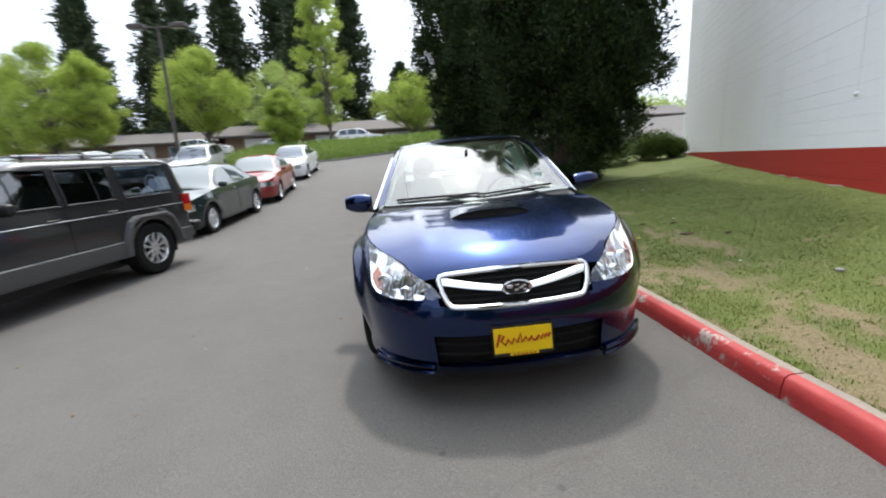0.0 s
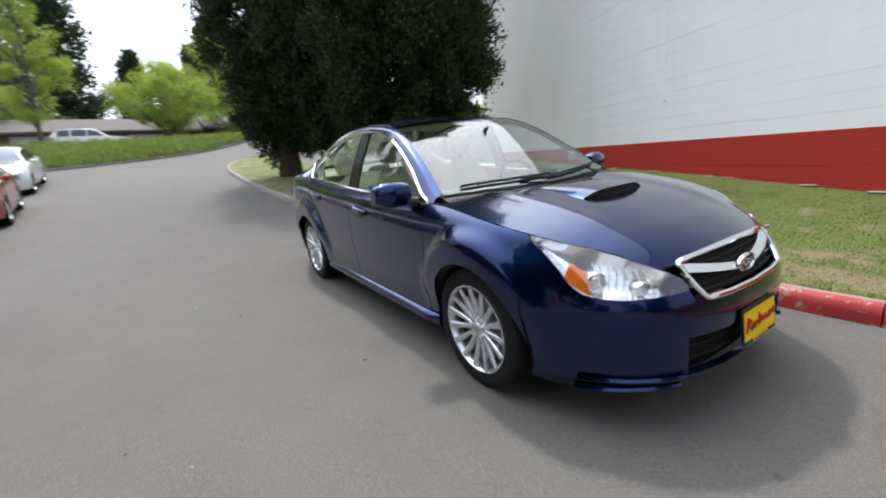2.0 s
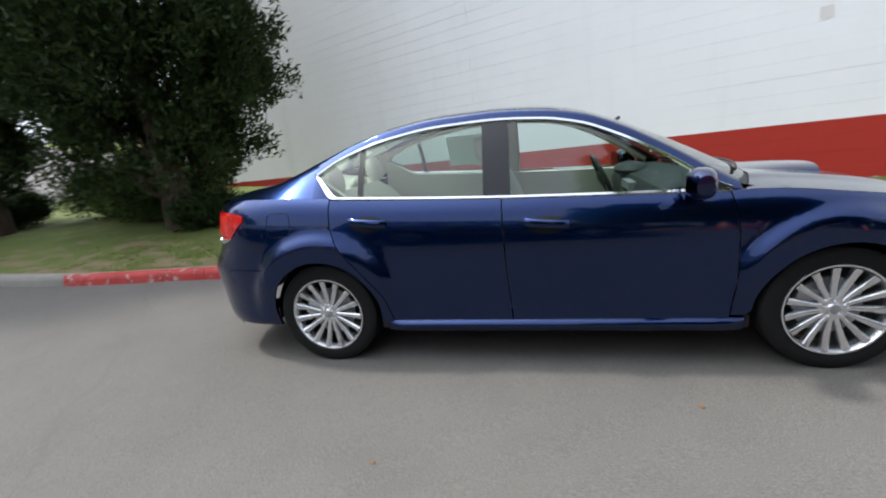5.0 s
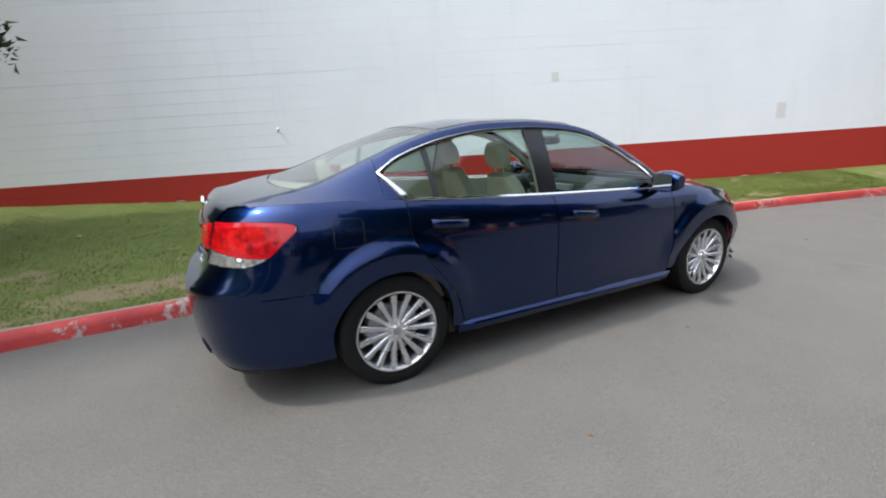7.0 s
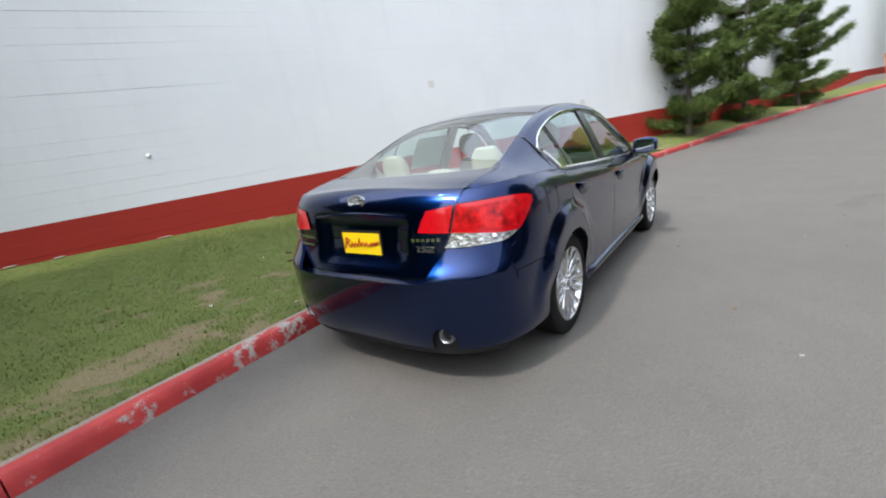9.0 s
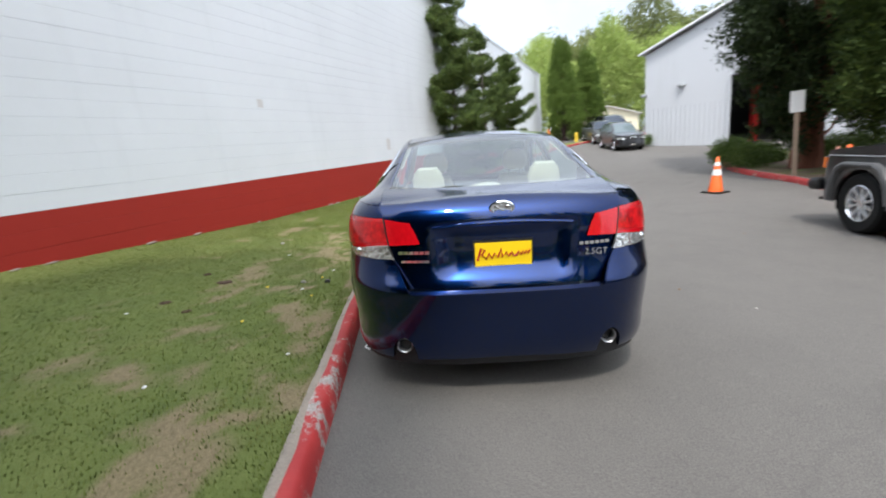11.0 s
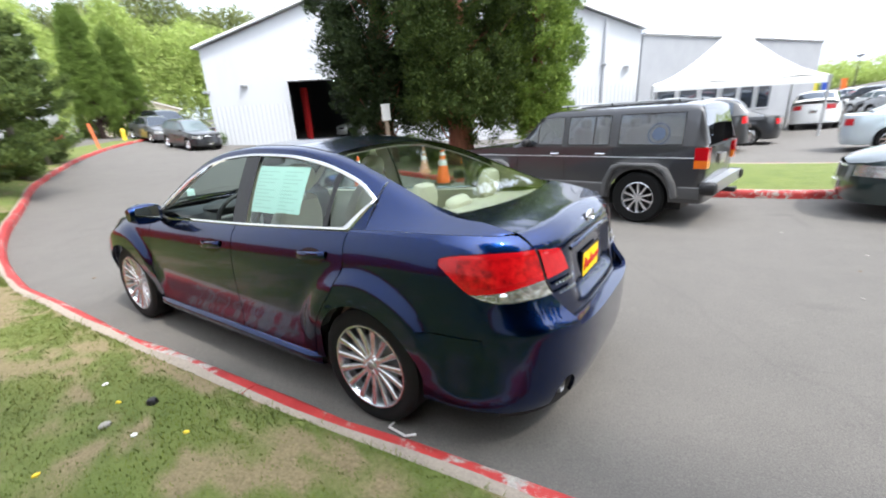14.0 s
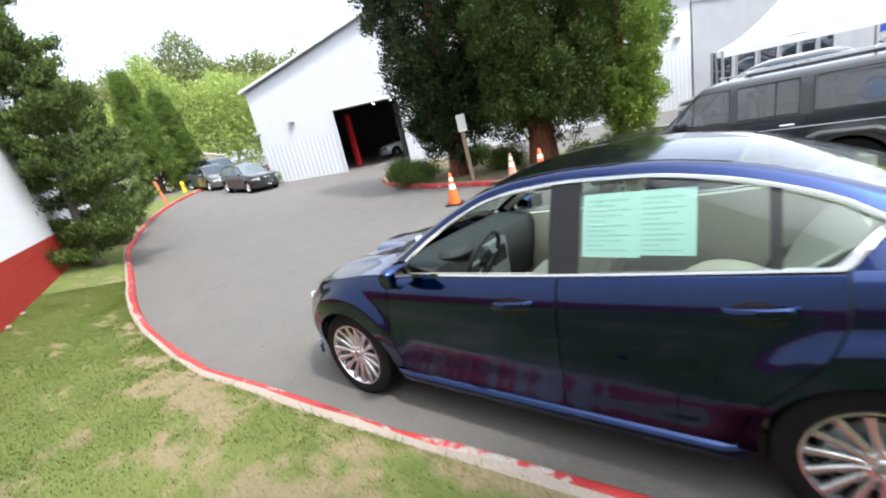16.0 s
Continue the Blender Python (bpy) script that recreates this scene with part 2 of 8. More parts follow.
M_ALLOY = Mat("silver_alloy", (0.72, 0.73, 0.75), 0.26, 0.9).m
M_DARKALLOY = Mat("grey_alloy", (0.42, 0.43, 0.45), 0.4, 0.8).m
q = Mat("tyre_rubber", (0.008, 0.008, 0.008), 0.8, 0.0, Specular_IOR_Level=0.25)
q.bump(q.noise(120, 3), 0.3, 0.003)
M_TYRE = q.m
M_BLACK = Mat("black_plastic", (0.008, 0.008, 0.009), 0.5).m
M_GLOSSBLACK = Mat("gloss_black_trim", (0.010, 0.010, 0.012), 0.18).m
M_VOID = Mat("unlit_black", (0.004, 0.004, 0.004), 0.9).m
M_REFLECT = Mat("lamp_reflector", (0.85, 0.86, 0.88), 0.12, 1.0).m
M_AMBER = Mat("amber_lens", (0.75, 0.16, 0.01), 0.15, 0.0, Coat_Weight=1.0).m
q = Mat("red_lens", (0.55, 0.012, 0.018), 0.25, 0.0, Specular_IOR_Level=0.3, Coat_Weight=1.0, Coat_Roughness=0.01)
q.to("Base Color", q.ramp(q.noise(300, 1, stretch=(1, 1, 0.02)), (0.3, (0.40, 0.001, 0.005)), (0.7, (0.58, 0.004, 0.010))))
M_REDLENS = q.m
q = Mat("red_lens_prisms", (0.5, 0.006, 0.010), 0.3, 0.0, Specular_IOR_Level=0.2, Coat_Weight=0.6, Coat_Roughness=0.01)
q.to("Base Color", q.ramp(q.noise(26, 3, 0.6), (0.34, (0.20, 0.000, 0.002)), (0.52, (0.50, 0.002, 0.005)), (0.70, (0.66, 0.012, 0.014))))
q.bump(q.noise(220, 1, stretch=(1, 1, 0.15)), 0.35, 0.002)
M_REDCELL = q.m
q = Mat("clear_reversing_lens", (0.6, 0.61, 0.60), 0.12, 0.75, Coat_Weight=1.0)
q.to("Base Color", q.ramp(q.noise(40, 3, 0.6), (0.36, (0.22, 0.21, 0.20)), (0.62, (0.78, 0.78, 0.76))))
q.bump(q.noise(60, 2), 0.5, 0.01)
M_WHITELENS = q.m
q = Mat("beige_leather", (0.50, 0.46, 0.38), 0.55)
q.bump(q.noise(160, 3), 0.25, 0.003)
M_SEAT = q.m
M_DASH = Mat("dark_dash_plastic", (0.03, 0.032, 0.034), 0.65).m
M_SILVERTRIM = Mat("silver_trim", (0.45, 0.46, 0.47), 0.35, 0.6).m
M_YELLOW = Mat("yellow_card", (0.88, 0.60, 0.008), 0.5, 0.0, Specular_IOR_Level=0.3).m
M_REDINK = Mat("red_ink", (0.42, 0.015, 0.010), 0.5).m
M_PAPER = Mat("pale_green_paper", (0.62, 0.82, 0.77), 0.7).m
M_MIRROR = Mat("mirror_glass", (0.30, 0.31, 0.33), 0.04, 1.0).m
M_PAPERINK = Mat("printed_ink", (0.47, 0.65, 0.61), 0.7).m
M_ASPHALT = asphalt()
M_LAWN = lawn_soil()
M_WALL = wall_paint("white_block_paint", (0.80, 0.815, 0.835), (0.56, 0.575, 0.59))
M_BAND = wall_paint("brick_red_band_paint", (0.37, 0.032, 0.022), (0.24, 0.035, 0.026))
M_RED = worn_red()
M_CONC = concrete()
M_KERBTOP = concrete("soiled_kerb_concrete", (0.33, 0.28, 0.23))

# ---- helpers for shapes ----
def spl(*pts):
    """A smooth curve through (x, y) pairs, flat beyond its ends."""
    xs, ys = [p[0] for p in pts], [p[1] for p in pts]
    d = [(ys[i + 1] - ys[i]) / (xs[i + 1] - xs[i]) for i in range(len(xs) - 1)]
    m = [d[0]] + [0.0 if d[i - 1] * d[i] < 0 else 2 * d[i - 1] * d[i] / (d[i - 1] + d[i] + (1e-12 if d[i - 1] + d[i] >= 0 else -1e-12)) for i in range(1, len(d))] + [d[-1]]

    def f(x):
        if x <= xs[0]:
            return ys[0]
        if x >= xs[-1]:
            return ys[-1]
        i = 0
        while x > xs[i + 1]:
            i += 1
        w = xs[i + 1] - xs[i]
        t = (x - xs[i]) / w
        return ((2 * t**3 - 3 * t * t + 1) * ys[i] + (t**3 - 2 * t * t + t) * w * m[i]
                + (-2 * t**3 + 3 * t * t) * ys[i + 1] + (t**3 - t * t) * w * m[i + 1])
    return f


def lin(a, b, n):
    return [a + (b - a) * i / n for i in range(n + 1)]


class Shape:
    """Vertices and faces gathered for one mesh."""

    def __init__(self):
        self.v, self.f = [], []

    def add(self, verts, faces):
        o = len(self.v)
        self.v += [tuple(p) for p in verts]
        self.f += [tuple(i + o for i in fc) for fc in faces]
        return self

    def grid(self, rows, flip=False, closed=False):
        """A sheet from rows of points."""
        n = len(rows[0])
        o = len(self.v)
        for r in rows:
            self.v += [tuple(p) for p in r]
        for i in range(len(rows) - 1):
            for j in range(n if closed else n - 1):
                a, b = o + i * n + j, o + i * n + (j + 1) % n
                c, e = b + n, a + n
                self.f.append((a, e, c, b) if flip else (a, b, c, e))
        return self

    def box(self, x0, x1, y0, y1, z0, z1):
        v = [(x, y, z) for z in (z0, z1) for y in (y0, y1) for x in (x0, x1)]
        return self.add(v, [(0, 2, 3, 1), (4, 5, 7, 6), (0, 1, 5, 4), (2, 6, 7, 3), (0, 4, 6, 2), (1, 3, 7, 5)])

    def tube(self, path, r, n=8, caps=True, taper=None):
        """A round bar along a path of points."""
        path = [Vector(p) for p in path]
        rings, up = [], None
        for i, p in enumerate(path):
            t = (path[min(i + 1, len(path) - 1)] - path[max(i - 1, 0)]).normalized()
            if up is None:
                up = Vector((0, 0, 1)) if abs(t.z) < 0.9 else Vector((1, 0, 0))
            s = t.cross(up).normalized()
            up = s.cross(t).normalized()
            rr = r if taper is None else taper[i]
            rings.append([p + (s * math.cos(a) + up * math.sin(a)) * rr for a in (2 * math.pi * k / n for k in range(n))])
        o = len(self.v)
        self.grid(rings, closed=True)
        if caps:
            self.f.append(tuple(o + k for k in reversed(range(n))))
            self.f.append(tuple(o + (len(rings) - 1) * n + k for k in range(n)))
        return self

    def strip(self, path, w, h):
        """A flat bar (w across, h proud) along a path; each item is a point, a side way and an out way."""
        rings = []
        for p, side, outw in path:
            p, side, outw = Vector(p), Vector(side).normalized(), Vector(outw).normalized()
            rings.append([p - side * w / 2, p - side * w * 0.36 + outw * h, p + side * w * 0.36 + outw * h, p + side * w / 2])
        return self.grid(rings)

    def lathe(self, prof, n=40, axis="x", a0=0.0, a1=2 * math.pi):
        """A profile of (radius, along) turned about an axis."""
        full = abs(a1 - a0 - 2 * math.pi) < 1e-6
        rows = []
        for k in range(n if full else n + 1):
            a = a0 + (a1 - a0) * k / n
            c, s = math.cos(a), math.sin(a)
            if axis == "x":
                rows.append([(u, r * c, r * s) for r, u in prof])
            elif axis == "y":
                rows.append([(r * c, u, r * s) for r, u in prof])
            else:
                rows.append([(r * c, r * s, u) for r, u in prof])
        if full:
            rows.append(rows[0])
        return self.grid(rows)

    def blob(self, c, r, n=10, m=6, e=1.0):
        """An egg with radii r; e below 1 makes it boxier."""
        def pw(v):
            return math.copysign(abs(v) ** e, v)
        rows = [[(c[0] + r[0] * pw(math.cos(b)) * pw(math.cos(a)), c[1] + r[1] * pw(math.cos(b)) * pw(math.sin(a)), c[2] + r[2] * pw(math.sin(b)))
                 for a in (2 * math.pi * k / n for k in range(n))] for b in (-math.pi / 2 + math.pi * i / m for i in range(m + 1))]
        return self.grid(rows, closed=True)

    def move(self, mat):
        self.v = [tuple(mat @ Vector(p)) for p in self.v]
        return self

    def mirror(self):
        self.v = [(-x, y, z) for x, y, z in self.v]
        self.f = [tuple(reversed(f)) for f in self.f]
        return self

    def mesh(self, name, material, smooth=True, weld=0.0):
        me = bpy.data.meshes.new(name)
        me.from_pydata(self.v, [], self.f)
        if weld:
            bm = bmesh.new()
            bm.from_mesh(me)
            bmesh.ops.remove_doubles(bm, verts=bm.verts, dist=weld)
            bmesh.ops.recalc_face_normals(bm, faces=bm.faces)
            bm.to_mesh(me)
            bm.free()
        me.materials.append(material)
        if smooth:
            me.polygons.foreach_set("use_smooth", [True] * len(me.polygons))
            me.set_sharp_from_angle(angle=radians(smooth if smooth is not True else 40))
        me.update()
        return me


def part(name, shape, material, parent=None, label="", smooth=True, weld=0.0, at=None):
    """Links a shape as one mesh object, under a thing or a part of one."""
    ob = new(name, shape if isinstance(shape, bpy.types.Mesh) else shape.mesh(name, material, smooth, weld))
    if at is not None:
        ob.matrix_basis = at
    if parent is not None:
        ob.parent = parent
    if label:
        ob["label"] = label
    return ob


def thing(name, label, category, at=None, group="", kind=""):
    ob = new(name)
    ob.empty_display_size = 0.2
    if at is not None:
        ob.matrix_basis = at
    return tagged(ob, label, category, group, kind)


def text_mesh(body, size, name="lettering", shear=0.0, extrude=0.001):
    """Lettering in the built-in font as a mesh, lying in its x-y plane, centred."""
    cu = bpy.data.curves.new(name, "FONT")
    cu.body, cu.size, cu.align_x, cu.align_y, cu.extrude, cu.shear = body, size, "CENTER", "CENTER", extrude, shear
    tmp = bpy.data.objects.new(name, cu)
    me = bpy.data.meshes.new_from_object(tmp)
    bpy.data.objects.remove(tmp)
    return me


def basis(origin, xdir, ydir):
    x = Vector(xdir).normalized()
    z = x.cross(Vector(ydir)).normalized()
    y = z.cross(x)
    return Matrix.Translation(origin) @ Matrix((x, y, z)).transposed().to_4x4()


def ground_z(x, y):
    """The height of the paving: it leans away from the kerb and climbs gently at both ends."""
    return 0.046 * x + 0.0142 * y + 0.024 * max(-x - 0.8, 0) + (0.0030 if y > 0 else 0.0016) * min(abs(y), 30) ** 2


def on_ground(x, y, heading=0.0, lift=0.0):
    """A pose on the sloping paving; heading 0 faces -y, in degrees anticlockwise."""
    e = 0.6
    n = Vector((-(ground_z(x + e, y) - ground_z(x - e, y)) / (2 * e), -(ground_z(x, y + e) - ground_z(x, y - e)) / (2 * e), 1)).normalized()
    a = radians(heading)
    yv = Vector((-math.sin(a), math.cos(a), 0))
    xv = yv.cross(n).normalized()
    yv = n.cross(xv)
    return Matrix.Translation((x, y, ground_z(x, y) + lift)) @ Matrix((xv, yv, n)).transposed().to_4x4()

# ---- ground, kerbs, lawn, wall ----
def wall_x(y):
    return 4.775 + 0.3864 * y


# the kerb line along the lawn, road side, from the far bend past the car to the garage yard
KERB = [(9.0, 22.6), (5.0, 22.2), (2.2, 21.2), (0.85, 19.6), (0.35, 17.6), (0.30, 15.0), (0.33, 12.5), (0.42, 9.0), (0.50, 7.0), (0.54, 5.6), (0.745, 4.2), (0.857, 3.2), (0.957, 2.1),
        (1.05, 1.0), (1.11, 0.0), (1.17, -1.1), (1.19, -2.2), (1.22, -3.1), (1.06, -4.6), (0.82, -5.92), (0.47, -7.3), (0.16, -8.3), (-0.55, -10.6), (-1.25, -12.9), (-2.1, -15.0), (-3.1, -17.2), (-5.0, -20.8), (-8.0, -25.0), (-11.5, -28.0), (-18.0, -31.0)]


KERB_BARE = 5.45  # past this the kerb is unpainted


def smooth_line(pts, step=0.3):
    """Even points along a smooth line through pts, with the way at each."""
    out = []
    P = [Vector((x, y, 0)) for x, y in pts]
    for i in range(len(P) - 1):
        a, b = P[i], P[i + 1]
        a0, b1 = P[max(i - 1, 0)], P[min(i + 2, len(P) - 1)]
        n = max(1, int((b - a).length / step))
        for k in range(n):
            t = k / n
            out.append(0.5 * ((2 * a) + (b - a0) * t + (2 * a0 - 5 * a + 4 * b - b1) * t * t + (3 * a - a0 - 3 * b + b1) * t**3))
    out.append(P[-1])
    ways = [(out[min(i + 1, len(out) - 1)] - out[max(i - 1, 0)]).normalized() for i in range(len(out))]
    return out, ways


def kerb_run(name, pts, side, label, mats, bare_past=1e9, height=0.13, width=0.15, step=0.3, seam=3.0):
    """A kerb laid in lengths with open joints; side +1 puts the lawn to the left of the run. mats picks a material along the run."""
    line, ways = smooth_line(pts, step)
    kerb = thing(name, label, "kerb", kind="structure")
    run, start, piece = 0.0, 0, 0
    for i in range(1, len(line)):
        run += (line[i] - line[i - 1]).length
        if run >= seam or i == len(line) - 1:
            s = Shape()
            rows = []
            for j in range(start, i + 1):
                p, w = line[j], ways[j]
                nrm = Vector((-w.y, w.x, 0)) * side
                gap = 0.004 * ((1 if j == start else 0) - (1 if j == i else 0))
                q = p + w * gap
                z = ground_z(q.x, q.y)
                wob = 0.006 * noise.noise((q.x * 1.3, q.y * 1.3, 0.4))
                chip = max(0.0, noise.noise((q.x * 3.1, q.y * 3.1, 7.0)) - 0.32) * 0.10
                prof = [(0.0, -0.08), (0.006, 0.06), (0.018 + chip, height - 0.018 - chip * 0.8), (0.040 + chip, height - 0.002 - chip * 0.3), (0.082 + 0.035 * noise.noise((q.x * 2.3, q.y * 2.3, 5.0)), height + 0.001), (width - 0.02, height + wob * 0.4), (width, height - 0.012), (width, -0.08)]
                rows.append([q + nrm * (u + wob) + Vector((0, 0, z + v)) for u, v in prof])
            s.grid(rows, flip=side < 0)
            n = len(rows[0])
            s.f.append(tuple(range(n)) if side > 0 else tuple(range(n))[::-1])
            s.f.append(tuple(range(len(s.v) - n, len(s.v)))[::-1] if side > 0 else tuple(range(len(s.v) - n, len(s.v))))
            mid = line[(start + i) // 2]
            stone = part("kerb_stone", s, mats(mid), kerb, smooth=50)
            stone.data.materials.append(M_KERBTOP)
            stone.data.materials.append(M_CONC)
            for poly in list(stone.data.polygons)[:-2]:
                if poly.index % (n - 1) >= 4:
                    poly.material_index = 1
                if poly.center.y > bare_past:
                    poly.material_index = 2
            start, run = i, 0.0
            piece += 1
    return kerb, line, ways


def ground_sheet():
    """One sheet of asphalt and land to the horizon, finer near the car."""
    s = Shape()
    def ticks(near, far, lim):
        a = lin(-near, near, int(near * 2 / 0.75))
        d, x = 1.2, near
        while x < lim:
            x += d
            d *= 1.35
            a = [-x] + a + [x]
        return a
    xs, ys = ticks(14, 0, 900), ticks(30, 0, 900)
    s.grid([[(x, y, (ground_z(x, y) if abs(x) < 60 and abs(y) < 60 else ground_z(max(-60, min(60, x)), max(-60, min(60, y))))) for x in xs] for y in ys])
    g = part("ground", s, M_ASPHALT)
    tagged(g, "worn grey asphalt car park and lane", "asphalt", kind="structure")


ground_sheet()
kerb_a, KLINE, KWAYS = kerb_run("kerb", KERB, 1, "red-painted concrete kerb with chipped paint beside a lawn", lambda p: M_RED, KERB_BARE)


# height of the lawn where it meets the wall
lawn_base = spl((-35, 0.75), (-20, 0.45), (-9, 0.40), (-4, 0.42), (-1, 0.56), (1, 0.66), (3, 0.74), (6, 0.90), (10, 1.12), (16, 1.35), (24, 2.0))
_near = sorted((p.y, p.x) for p in KLINE if p.y < 20.5)
_ky, _kx = [a for a, _ in _near], [b for _, b in _near]


EDGE_X = [float(v) for v in np.interp(np.arange(-34.0, 26.0, 0.05), _ky, _kx)]


def lawn_edge_x(y):
    u = max(0.0, min(1198.0, (y + 34.0) * 20))
    i = int(u)
    return EDGE_X[i] + (EDGE_X[i + 1] - EDGE_X[i]) * (u - i)


def lawn_z(x, y):
    xk = lawn_edge_x(y) + 0.14
    xw = wall_x(y)
    t = max(0.0, min(1.0, (x - xk) / max(0.3, xw - xk)))
    z0 = ground_z(xk, y) + 0.118
    return z0 + (lawn_base(y) - z0) * (t**1.15) + 0.018 * noise.noise((x * 1.1, y * 1.1, 3.0)) * min(1, t * 12)


def worn_at(x, y):
    """How bare the turf is: feet and tyres wear it away along the kerb."""
    d = x - lawn_edge_x(y) - 0.13
    f = 0.8 * noise.noise((x * 2.3, y * 1.7, 11.0)) + 0.55 * noise.noise((x * 5.1, y * 4.3, 4.0)) + 0.5 * noise.noise((x * 12.0, y * 11.0, 1.0))
    lim = 0.02 + 0.36 * max(0.0, min(1.0, d / 1.5)) + 0.5 * max(0.0, min(1.0, (d - 1.4) / 1.4)) + (0.25 if y < -3.5 else 0.0)
    return max(0.0, min(1.0, 0.5 + (f - lim) * 2.0))


def lawn():
    s = Shape()
    rows, worn = [], []
    ys = lin(-31.0, -11.2, 66) + lin(-11.0, 7.0, 180) + lin(7.3, 21.0, 46)
    for y in ys:
        xk = lawn_edge_x(y) + 0.11
        xw = wall_x(y) + 0.1 if y < 10.6 else wall_x(y) + 6
        if y < -24:
            xw = max(xw, xk + 0.5)
        row = []
        for k in range(49):
            x = xk + (xw - xk) * (k / 48) ** 1.3
            row.append((x, y, lawn_z(x, y)))
            worn.append(worn_at(x, y))
        rows.append(row)
    s.grid(rows)
    ob = part("lawn", s, M_LAWN)
    att = ob.data.attributes.new("worn", "FLOAT", "POINT")
    att.data.foreach_set("value", worn)
    tagged(ob, "patchy green lawn with bare earth spots below the wall", "lawn", kind="structure")


lawn()


def grass_blades():
    """Short grass over the lawn, gone from the bare patches."""
    rnd = random.Random(5)
    v, f = [], []

    def blade(x, y, z, hgt, lean):
        a = rnd.random() * 2 * math.pi
        w = 0.0025 + 0.003 * rnd.random()
        dx, dy = math.cos(a) * w, math.sin(a) * w
        lx, ly = lean * math.cos(a + 1.2) * hgt, lean * math.sin(a + 1.2) * hgt
        o = len(v)
        v.extend(((x - dx, y - dy, z - 0.004), (x + dx, y + dy, z - 0.004), (x + lx, y + ly, z + hgt)))
        f.append((o, o + 1, o + 2))

    n = 0
    while n < 230000:
        y = rnd.uniform(-9.0, 6.0) if rnd.random() < 0.94 else rnd.uniform(6, 18)
        xk = lawn_edge_x(y) + 0.13
        xw = wall_x(y) if y < 10.6 else wall_x(y) + 3
        if xw < xk + 0.1:
            continue
        x = xk + (xw - xk) * rnd.random() ** 1.25
        if rnd.random() < worn_at(x, y) * 0.92:
            n += 0.5
            continue
        tall = 0.55 + 0.30 * max(0.0, noise.noise((x * 1.7, y * 1.7, 21.0)) + 0.4)
        blade(x, y, lawn_z(x, y), (0.010 + 0.018 * rnd.random()) * tall, 0.9 * rnd.random())
        n += 1
    # tufts that lean over the kerb
    for i in range(0, len(KLINE)):
        p = KLINE[i]
        if -12 < p.y < 8:
            nrm = Vector((-KWAYS[i].y, KWAYS[i].x, 0))
            for _ in range(int(30 * max(0.0, 0.5 + noise.noise((p.x, p.y, 8.0))))):
                q = p + nrm * rnd.uniform(0.125, 0.19) + KWAYS[i] * rnd.uniform(-0.15, 0.15)
                blade(q.x, q.y, ground_z(q.x, q.y) + 0.115, 0.015 + 0.03 * rnd.random(), 1.1)
    me = bpy.data.meshes.new("grass_blades")
    me.from_pydata(v, [], f)
    me.materials.append(grass_mat())
    me.normals_split_custom_set([(0.0, 0.0, 1.0)] * len(me.loops))
    tagged(new("grass", me), "short uneven lawn grass", "grass", kind="stuff")


grass_blades()


